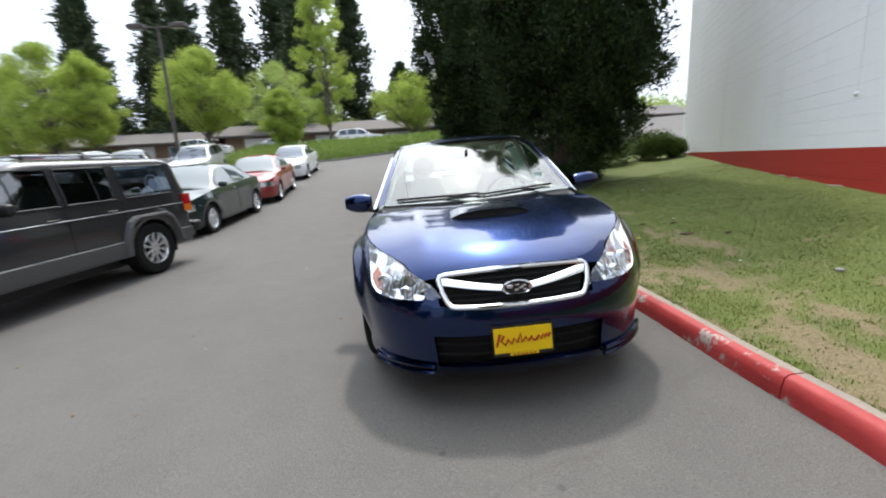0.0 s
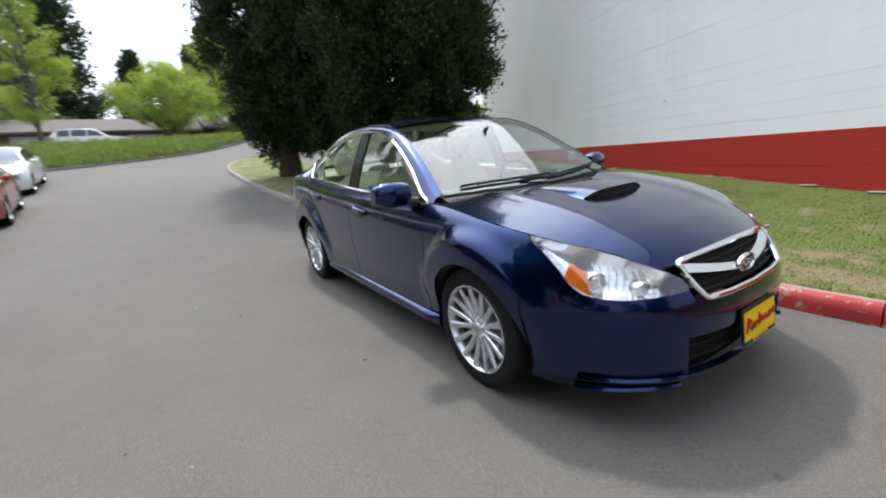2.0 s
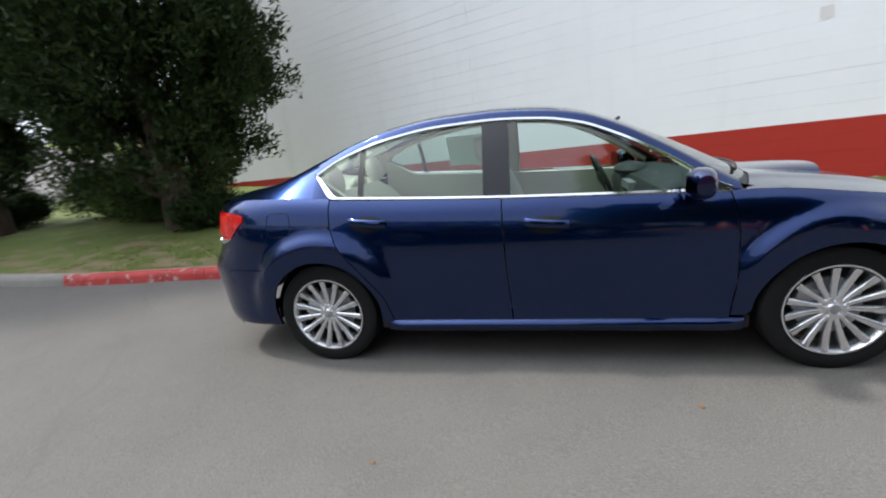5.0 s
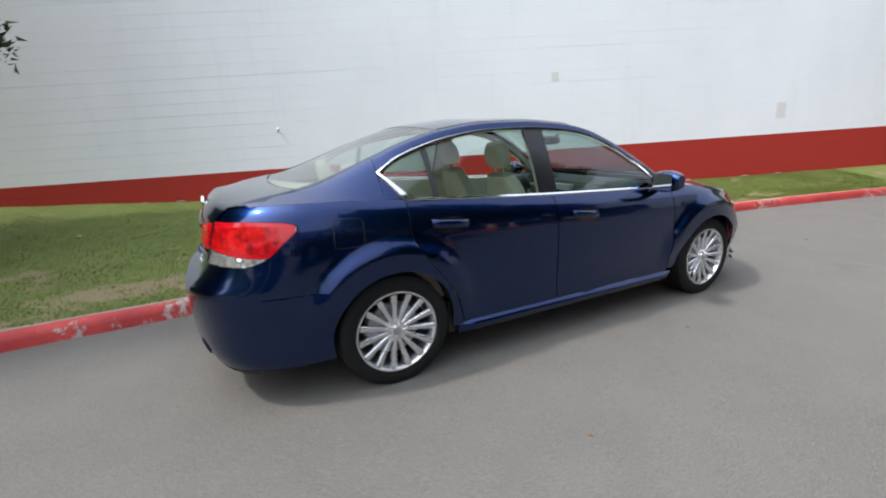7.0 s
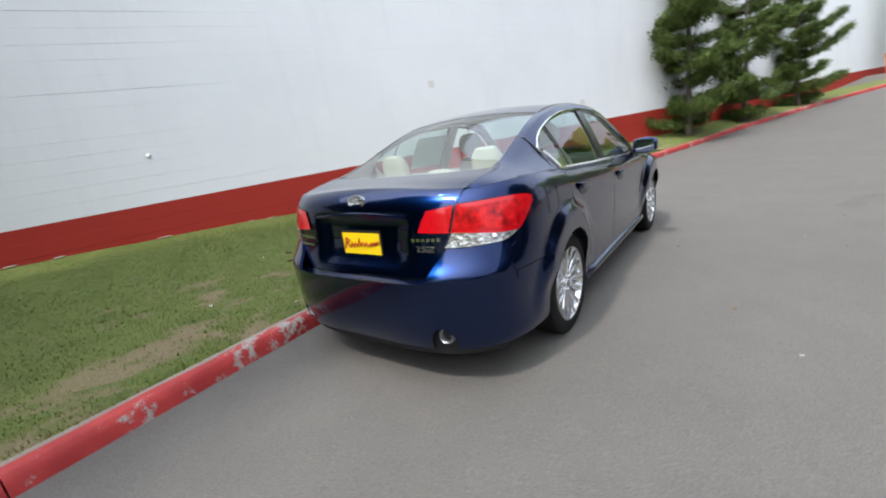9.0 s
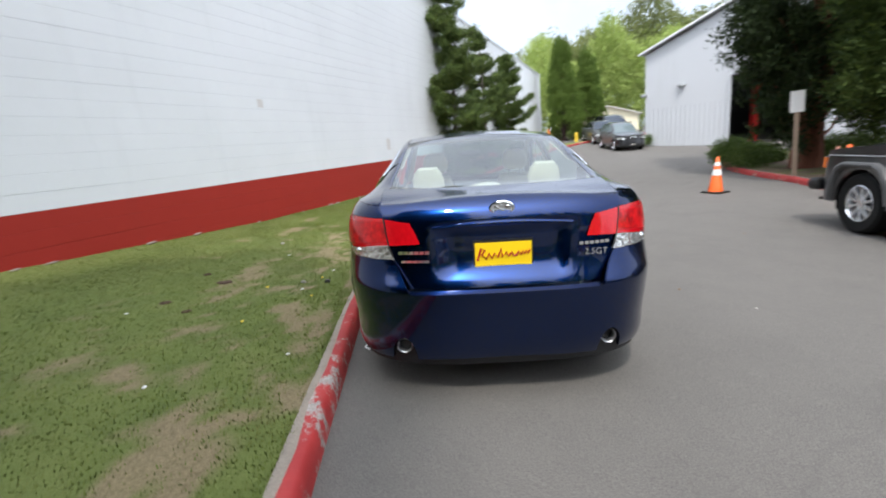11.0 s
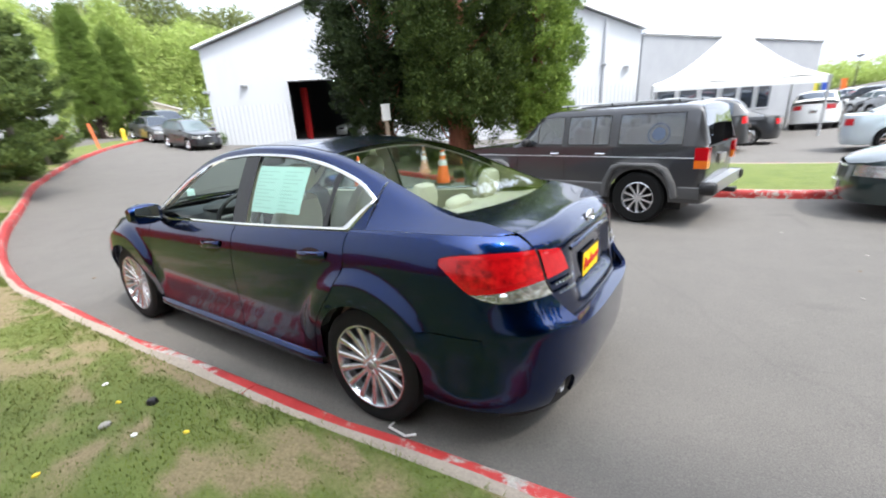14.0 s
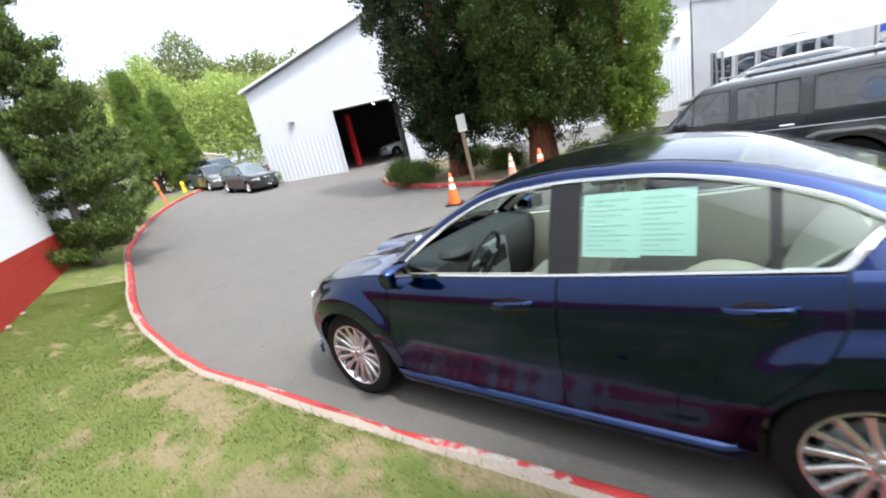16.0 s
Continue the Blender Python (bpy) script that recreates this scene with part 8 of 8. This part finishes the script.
    for u in (6.2, 7.4, 9.2):
        part("tube_light", Shape().tube([c(u, 5.0, 3.6), c(u, 6.4, 3.6)], 0.035, 6), em.m, g)
    M_REDP = Mat("red_enamel", (0.45, 0.02, 0.02), 0.4).m
    for u in (D0 + 0.35, D1 - 0.2):
        part("lift_post", Shape().box(-0.14, 0.14, -0.14, 0.14, zf, 3.1).move(Matrix.Translation((*(c(u, 2.4, 0)).xy, 0))), M_REDP if u < 5 else M_BAY, g, smooth=False)
    for u in (D0 - 0.06, D1 + 0.06):
        p = A + d * u + n * 0.03
        part("door_jamb", Shape().box(-0.06, 0.06, -0.06, 0.06, base(u), DH).move(Matrix.Translation((p.x, p.y, 0)) @ pose(0, 0, 0, 0, 0, math.degrees(math.atan2(d.y, d.x)))), M_CLADW, g, smooth=False)
    m0, m1 = c(D0, -0.04, DH), c(D1, -0.04, DH)
    part("door_head", Shape().tube([m0, m1], 0.07, 4), M_CLADW, g, smooth=False)
    # wall lamps, downpipe
    for u, z in ((2.0, 3.25), (-0.02, 3.0), (22.6, 3.4), (24.0, 3.2)):
        p = A + d * u + n * 0.12
        lmp = part("wall_lamp", Shape().blob((p.x, p.y, z), (0.17, 0.17, 0.09), 8, 5, 0.6), M_SILVERTRIM, g)
        part("lamp_arm", Shape().tube([p - n * 0.12 + Vector((0, 0, z + 0.05)), p + Vector((0, 0, z + 0.05))], 0.03, 5), M_SILVERTRIM, lmp)
    dp = A + d * (L - 2.2) + n * 0.08
    part("downpipe", Shape().tube([(dp.x, dp.y, z) for z in (-0.5, 3.0, top(L - 2.2))], 0.09, 6), Mat("grey_downpipe", (0.45, 0.46, 0.48), 0.5).m, g)
    auto("hatchback", "white car standing inside the workshop bay", Matrix.Translation(c(8.0, 6.5, zf)) @ pose(0, 0, 0, 0, 0, 60), SEDAN, paint_of("white", (0.72, 0.73, 0.73), 0.0))

    # lower showroom wing behind the tent
    W0, W1 = Vector((-27.2, -2.2, 0)), Vector((-47.4, 8.2, 0))
    e = (W1 - W0).normalized()
    nn = Vector((e.y, -e.x, 0))
    if nn.dot(Vector((1, 0.6, 0))) < 0:
        nn = -nn
    wing = thing("showroom", "plain white showroom block with a flat roof", "building")
    s = Shape()
    LW = (W1 - W0).length
    v = [W0 + e * u - nn * o + Vector((0, 0, z)) for z in (-1.2, 4.95) for o in (0.0, 12.0) for u in (0.0, LW)]
    s.add(v, [(0, 2, 3, 1), (4, 5, 7, 6), (0, 1, 5, 4), (2, 6, 7, 3), (0, 4, 6, 2), (1, 3, 7, 5)])
    q = Mat("grey_white_render", (0.52, 0.53, 0.55), 0.7)
    q.to("Base Color", q.ramp(q.noise(0.6, 5, 0.6), (0.3, (0.24, 0.25, 0.27)), (0.7, (0.29, 0.30, 0.32))))
    part("block", s, q.m, wing, smooth=False)
    part("parapet", Shape().tube([W0 + nn * 0.05 + Vector((0, 0, 4.95)), W1 + nn * 0.05 + Vector((0, 0, 4.95))], 0.12, 4), M_ROOF, wing, smooth=False)
    for u in (1.6, 4.0, 6.4, 8.8, 11.2, 13.6):
        p = W0 + e * u + nn * 0.03
        fr = part("shop_window", Shape().add([p + e * a + Vector((0, 0, z)) for z in (0.1, 2.0) for a in (0, 1.9)], [(0, 1, 3, 2)]), M_DARKGLASS, wing, smooth=False)
        part("window_frame", Shape().tube([p + e * a + nn * 0.02 + Vector((0, 0, z)) for a, z in ((0, 0.1), (1.9, 0.1), (1.9, 2.0), (0, 2.0), (0, 0.1))], 0.05, 4), M_SILVERTRIM, fr, smooth=False)


garage()


def tent():
    m_cloth = Mat("white_tent_cloth", (0.80, 0.80, 0.78), 0.7)
    m_cloth.bump(m_cloth.noise(3, 4), 0.3, 0.05)
    t = thing("peaked_tent", "white peaked event tent on slim poles", "tent", Matrix.Translation((-23.1, 2.35, ground_z(-23.1, 2.35))) @ pose(0, 0, 0, 0, 0, 6))
    hw, eave, peak = 3.05, 2.45, 4.9
    rows = []
    for k in range(11):
        q = k / 10
        r = hw * (1 - q)
        z = eave + (peak - eave) * (q**1.7 * 0.75 + q * 0.25)
        ring = []
        for i in range(32):
            a = 2 * math.pi * i / 32
            c, s_ = math.cos(a), math.sin(a)
            m = max(abs(c), abs(s_))
            ring.append((r * c / m + 0.0, r * s_ / m, z - 0.06 * math.sin(8 * a) * (1 - q)))
        rows.append(ring)
    part("canopy", Shape().grid(rows, closed=True), m_cloth.m, t, smooth=60)
    val = Shape().grid([[(hw * c / max(abs(c), abs(s_)), hw * s_ / max(abs(c), abs(s_)), z) for c, s_ in ((math.cos(2 * math.pi * i / 32), math.sin(2 * math.pi * i / 32)) for i in range(32))] for z in (eave - 0.28, eave)], closed=True)
    part("valance", val, m_cloth.m, t, smooth=False)
    for x in (-hw, hw):
        for y in (-hw, hw):
            part("pole", Shape().tube([(x, y, 0), (x, y, eave)], 0.05, 8), M_SILVERTRIM, t)


tent()


def light_pole(x, y, h, z=None, label="tall grey lot light with two heads"):
    z = ground_z(x, y) if z is None else z
    p = thing("lot_light", label, "light pole", Matrix.Translation((x, y, z)), "lot lights")
    m = Mat("bronze_pole_paint", (0.075, 0.062, 0.058), 0.5, 0.3).m
    part("pole", Shape().tube([(0, 0, 0), (0, 0, h * 0.5), (0, 0, h)], 0.1, 8, taper=[0.10, 0.085, 0.07]), m, p)
    part("footing", Shape().tube([(0, 0, -0.1), (0, 0, 0.6)], 0.28, 12), M_CONC, p)
    part("arm", Shape().tube([(-0.8, 0, h - 0.05), (0.8, 0, h - 0.05)], 0.045, 6), m, p)
    for sx in (-1, 1):
        hd = part("lamp_head", Shape().blob((sx * 1.05, 0, h), (0.45, 0.26, 0.14), 10, 6, 0.5), m, p)
        part("lamp_glass", Shape().grid([[(sx * 1.05 + a, b, h - 0.135) for a in (-0.3, 0.3)] for b in (-0.17, 0.17)]), M_WHITELENS, hd)


light_pole(-13.2, 19.8, 7.6)
for x, y, h in ((-62.0, 17.6, 5.4), (-84.0, 16.5, 5.8), (-104.0, 13.5, 6.2)):
    light_pole(x, y, h)


def flag(x, y, h, m, c):
    p = thing("banner_pole", f"{c} feather banner in the car lot", "banner", on_ground(x, y), "banners")
    part("pole", Shape().tube([(0, 0, 0), (0, 0, h)], 0.03, 6), M_SILVERTRIM, p)
    part("banner", Shape().grid([[(0.02, u * 0.7 + 0.03, z) for u in lin(0, 1, 3)] for z in lin(h * 0.45, h, 4)]), m, p)


flag(-80, 11.5, 3.4, Mat("yellow_banner", (0.75, 0.60, 0.03), 0.7).m, "yellow")
flag(-74, 12.0, 3.1, Mat("blue_banner", (0.03, 0.08, 0.4), 0.7).m, "blue")
flag(-82, 15.0, 3.0, Mat("orange_banner", (0.7, 0.15, 0.02), 0.7).m, "orange")


def cone(x, y, h, worn=False, lift=0.0):
    at = on_ground(x, y, 20, lift)
    m_or = Mat("faded_orange_plastic" if worn else "orange_plastic", (0.62, 0.30, 0.20) if worn else (0.80, 0.13, 0.02), 0.5).m
    m_wh = Mat("white_sleeve", (0.75, 0.75, 0.73), 0.4).m
    c = thing("traffic_cone", "faded traffic cone on the bed edge" if worn else "orange traffic cone with white bands", "traffic cone", at, "traffic cones")
    r0, r1 = h * 0.19, h * 0.035
    part("base", Shape().box(-h * 0.25, h * 0.25, -h * 0.25, h * 0.25, 0, h * 0.05), M_BLACK if not worn else m_or, c, smooth=False)
    part("cone_body", Shape().lathe([(r0, h * 0.05), (r1, h * 0.985), (r1 * 0.6, h)], 20, "z"), m_or, c)
    for a, b in ((0.50, 0.66), (0.76, 0.86)):
        f = lambda t: r0 + (r1 - r0) * (t - 0.05) / 0.935 + 0.003
        part("band", Shape().lathe([(f(a), h * a), (f(b), h * b)], 20, "z"), m_wh, c)


cone(-5.52, -4.84, 0.76)
cone(-6.62, -3.05, 0.92)
cone(-7.5, -4.25, 0.70, True, 0.12)


def sign_post():
    m = Mat("weathered_post", (0.30, 0.22, 0.16), 0.85)
    m.bump(m.noise(12, 5, stretch=(1, 1, 0.1)), 0.5, 0.01)
    z = ground_z(-7.9, -5.75) + 0.10
    p = thing("sign_post", "weathered wooden post with a small white plate", "sign", Matrix.Translation((-7.9, -5.75, z)) @ pose(0, 0, 0, 0, 2, -35))
    part("post", Shape().box(-0.045, 0.045, -0.045, 0.045, -0.1, 1.75), m.m, p, smooth=False)
    part("plate", Shape().box(-0.13, 0.13, 0.048, 0.056, 1.45, 1.92), Mat("sign_white", (0.70, 0.70, 0.68), 0.5).m, p, smooth=False)


sign_post()


def stake(x, y, h, m, label, lean):
    s = thing("marker_stake", label, "stake", Matrix.Translation((x, y, lawn_z(x, y) if y > -24 else ground_z(x, y))) @ pose(0, 0, 0, lean, lean, 0))
    part("stake", Shape().box(-0.06, 0.06, -0.02, 0.02, -0.05, h), m, s, smooth=False)


stake(-6.6, -23.6, 1.25, Mat("orange_stake_paint", (0.55, 0.14, 0.04), 0.6).m, "orange marker stake by the kerb", 6)
hyd = thing("fire_hydrant", "small yellow hydrant by the kerb", "hydrant", Matrix.Translation((-9.6, -28.3, ground_z(-9.6, -28.3))))
part("barrel", Shape().lathe([(0.14, 0), (0.12, 0.05), (0.11, 0.5), (0.13, 0.52), (0.10, 0.64), (0.02, 0.72)], 16, "z"), Mat("hydrant_yellow", (0.72, 0.48, 0.03), 0.5).m, hyd)


def shed():
    m = Mat("cream_siding", (0.66, 0.60, 0.44), 0.7)
    m.bump(m.noise(30, 2, stretch=(0.02, 0.02, 1)), 0.4, 0.02)
    s = thing("garage_shed", "cream timber garage with a shallow roof and open door", "building", Matrix.Translation((-19.6, -49.0, 0.3)) @ pose(0, 0, 0, 0, 0, -22))
    w, dp, h = 3.4, 7.0, 2.5
    f = Shape()
    f.add([(-w, 0, -0.4), (-1.4, 0, -0.4), (-1.4, 0, 1.9), (1.4, 0, 1.9), (1.4, 0, -0.4), (w, 0, -0.4), (w, 0, h), (0, 0, h + 1.15), (-w, 0, h)], [(0, 1, 2, 8), (2, 3, 7, 8), (3, 6, 7), (3, 4, 5, 6)])
    for x in (-w, w):
        f.add([(x, 0, -0.4), (x, -dp, -0.4), (x, -dp, h), (x, 0, h)], [(0, 1, 2, 3)])
    part("wall", f, m.m, s, smooth=False)
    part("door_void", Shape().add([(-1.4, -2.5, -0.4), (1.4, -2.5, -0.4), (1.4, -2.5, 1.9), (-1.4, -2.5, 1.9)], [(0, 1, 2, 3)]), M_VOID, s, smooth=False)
    for sx in (-1, 1):
        part("roof", Shape().add([(0, 0.4, h + 1.25), (sx * (w + 0.4), 0.4, h - 0.02), (sx * (w + 0.4), -dp - 0.4, h - 0.02), (0, -dp - 0.4, h + 1.25), (0, 0.4, h + 1.13), (sx * (w + 0.4), 0.4, h - 0.14), (sx * (w + 0.4), -dp - 0.4, h - 0.14), (0, -dp - 0.4, h + 1.13)],
                                 [(0, 1, 2, 3), (4, 7, 6, 5), (0, 4, 5, 1), (1, 5, 6, 2), (2, 6, 7, 3)]), Mat("pale_roofing", (0.55, 0.53, 0.48), 0.7).m, s, smooth=False)


shed()


def far_row():
    """The long single-storey building beyond the road."""
    b = thing("long_building", "long low brown-roofed building with white garage doors", "building")
    m_roof = Mat("brown_shingle", (0.13, 0.115, 0.105), 0.9)
    m_roof.bump(m_roof.noise(18, 4), 0.4, 0.03)
    m_wall = Mat("brown_siding", (0.20, 0.13, 0.09), 0.8)
    m_wall.bump(m_wall.noise(14, 3), 0.3, 0.02)
    m_door = Mat("white_door", (0.68, 0.69, 0.69), 0.6).m
    for x0, x1, y, z in ((-70, -22, 44.0, 2.6), (-20.5, 1.0, 43.0, 2.9), (3.0, 30.0, 44.0, 3.2)):
        part("wall", Shape().box(x0, x1, y, y + 8, z - 1.5, z + 2.3), m_wall.m, b, smooth=False)
        ov = 0.9
        part("roof", Shape().add([(x0 - ov, y - ov, z + 2.2), (x1 + ov, y - ov, z + 2.2), (x1 + ov, y + 4, z + 3.6), (x0 - ov, y + 4, z + 3.6), (x1 + ov, y + 8 + ov, z + 2.2), (x0 - ov, y + 8 + ov, z + 2.2), (x0 - ov, y - ov, z + 2.02), (x1 + ov, y - ov, z + 2.02)],
                                 [(0, 1, 2, 3), (3, 2, 4, 5), (6, 7, 1, 0), (6, 5, 4, 7), (0, 3, 5), (1, 4, 2)]), m_roof.m, b, smooth=False)
        x = x0 + 2.0
        k = 0
        while x < x1 - 3:
            if k % 2 == 0:
                dr = part("garage_door", Shape().box(x, x + 2.6, y - 0.06, y, z - 0.2, z + 1.9), m_door, b, smooth=False)
                for zz in (0.3, 0.85, 1.4):
                    part("door_groove", Shape().box(x + 0.05, x + 2.55, y - 0.075, y - 0.06, z + zz - 0.015, z + zz + 0.015), M_SILVERTRIM, dr, smooth=False)
            else:
                wn_ = part("window", Shape().box(x + 0.4, x + 1.8, y - 0.05, y, z + 0.7, z + 1.8), M_DARKGLASS, b, smooth=False)
                part("window_frame", Shape().tube([(x + 0.4, y - 0.06, z + 0.7), (x + 1.8, y - 0.06, z + 0.7), (x + 1.8, y - 0.06, z + 1.8), (x + 0.4, y - 0.06, z + 1.8), (x + 0.4, y - 0.06, z + 0.7)], 0.05, 4), m_door, wn_, smooth=False)
            x += 3.7
            k += 1


far_row()


def bank():
    """The low planted bank at the end of the lane, covered with ground-hugging shrubs."""
    rnd = random.Random(4)
    edge = spl((-40, 21.5), (-14, 21.8), (-8, 22.2), (-4, 23.4), (0, 25.6), (3.0, 28.5), (5, 31))
    top = lambda x, y: 0.30 * max(0.0, min(1.0, (y - edge(x)) / 1.6)) * max(0.0, min(1.0, (33 - y) / 4)) * (1 if x < 2 else max(0.0, (5 - x) / 3))
    rows = [[(x, edge(x) + (33.0 - edge(x)) * k / 10, ground_z(x, edge(x) + (33.0 - edge(x)) * k / 10) + 0.02 + top(x, edge(x) + (33.0 - edge(x)) * k / 10)) for k in range(11)] for x in lin(-13, 4.9, 40)]
    q = Mat("bank_soil", (0.08, 0.11, 0.03), 0.95)
    q.to("Base Color", q.ramp(q.noise(1.5, 5), (0.3, (0.05, 0.08, 0.018)), (0.7, (0.13, 0.17, 0.04))))
    tagged(part("bank", Shape().grid(rows, flip=True), q.m), "low green planted bank beyond the lane", "bank", kind="structure")
    spots = []
    for _ in range(20000):
        x = rnd.uniform(-12.9, 4.6)
        y = edge(x) + (rnd.random() ** 1.6) * 9.0
        if y > 33:
            continue
        z = ground_z(x, y) + top(x, y) + abs(rnd.gauss(0, 0.08)) + 0.15 * max(0, noise.noise((x * 0.6, y * 0.6, 1)))
        spots.append(((x, y, z), (rnd.gauss(0, 0.5), rnd.gauss(0, 0.5) - 0.3, 0.7), 1.0))
    me = leaf_cloud(rnd, spots, 0.22)
    me.materials.append(LEAF["bank"])
    tagged(new("bank_planting", me), "dense low green groundcover", "groundcover", kind="stuff")
    kerb_run("kerb", [(x, edge(x) - 0.15) for x in lin(-13, 4.4, 16)], 1, "grey concrete kerb below the planted bank", lambda p: M_CONC, step=0.8, seam=4.0)


bank()


# ---- small things lying about ----
def litter():
    rnd = random.Random(17)
    m_white = Mat("bleached_scrap", (0.72, 0.72, 0.70), 0.6).m
    m_yel = Mat("yellow_flower", (0.75, 0.55, 0.03), 0.6).m
    m_stone = concrete("field_stone", (0.38, 0.36, 0.33))
    m_leaf = Mat("dead_leaf", (0.16, 0.09, 0.04), 0.8).m
    hook = thing("bent_clip", "bent white plastic clip on the asphalt", "clip")
    part("clip", Shape().tube([(0.86, 1.50, ground_z(0.86, 1.5) + 0.012), (0.90, 1.50, ground_z(0.9, 1.5) + 0.012), (0.915, 1.62, ground_z(0.9, 1.62) + 0.014), (0.875, 1.66, ground_z(0.88, 1.66) + 0.012)], 0.007, 6), m_white, hook)
    def dot(x, y, r, m, nm, label, cat, flat=0.5, group=""):
        z = lawn_z(x, y) if x > lawn_edge_x(y) + 0.15 else ground_z(x, y)
        o = thing(nm, label, cat, Matrix.Translation((x, y, z + r * flat * 0.6)) @ pose(0, 0, 0, 0, 0, rnd.uniform(0, 180)), group)
        part(nm, Shape().blob((0, 0, 0), (r, r * rnd.uniform(0.5, 0.9), r * flat), 8, 5), m, o)
    for x, y in ((3.9, 3.9), (1.75, 0.35), (2.6, -1.4)):
        dot(x, y, 0.03, m_stone, "stone", "small grey stone lying in the lawn", "stone", 0.6, "stones on the lawn")
    for x, y in ((1.62, 0.15), (2.05, 0.5), (1.55, 0.75), (1.9, 1.35)):
        dot(x, y, 0.017, m_yel, "dandelion", "yellow dandelion head in the lawn", "flower", 0.5, "dandelions")
    for x, y in ((1.58, -0.15), (1.7, 0.55), (2.3, -0.8), (2.9, 1.2), (2.0, 2.3), (1.35, 1.9)):
        dot(x, y, 0.018, m_white, "scrap", "scrap of white litter in the lawn", "litter", 0.25, "scraps of litter")
    blk = thing("sprinkler_head", "dark sprinkler cap in the lawn", "sprinkler", Matrix.Translation((1.52, 0.32, lawn_z(1.52, 0.32))))
    part("cap", Shape().lathe([(0.028, 0.0), (0.028, 0.018), (0.02, 0.03), (0.001, 0.032)], 12, "z"), M_BLACK, blk)
    for k in range(26):
        x, y = rnd.uniform(-5.5, 0.7), rnd.uniform(-4.5, 5.0)
        if abs(x) < 1.2 and abs(y) < 2.6:
            continue
        dot(x, y, rnd.uniform(0.008, 0.022), m_leaf if k % 3 else m_stone, "grit" if k % 3 == 0 else "dead_leaf", "loose chip of gravel on the asphalt" if k % 3 == 0 else "dead leaf lying on the asphalt", "gravel" if k % 3 == 0 else "leaf", 0.3, "scatter on the asphalt")
    m_soil = Mat("turned_soil", (0.075, 0.045, 0.028), 0.95)
    m_soil.bump(m_soil.noise(60, 4), 0.8, 0.02)
    for x, y, r in ((2.55, 0.35, 0.09), (2.75, 0.95, 0.06), (2.45, 1.15, 0.05), (2.85, 0.1, 0.05)):
        o = thing("soil_mound", "crumbled dark soil where the turf is torn", "soil", Matrix.Translation((x, y, lawn_z(x, y))), "torn turf")
        s = Shape().blob((0, 0, 0), (r, r * 0.6, 0.014), 12, 6)
        s.v = [(a + 0.02 * noise.noise((a * 30, b * 30, 0)), b + 0.02 * noise.noise((a * 30, b * 30, 5)), c + 0.012 * noise.noise((a * 40, b * 40, 9))) for a, b, c in s.v]
        part("soil", s, m_soil.m, o)


litter()
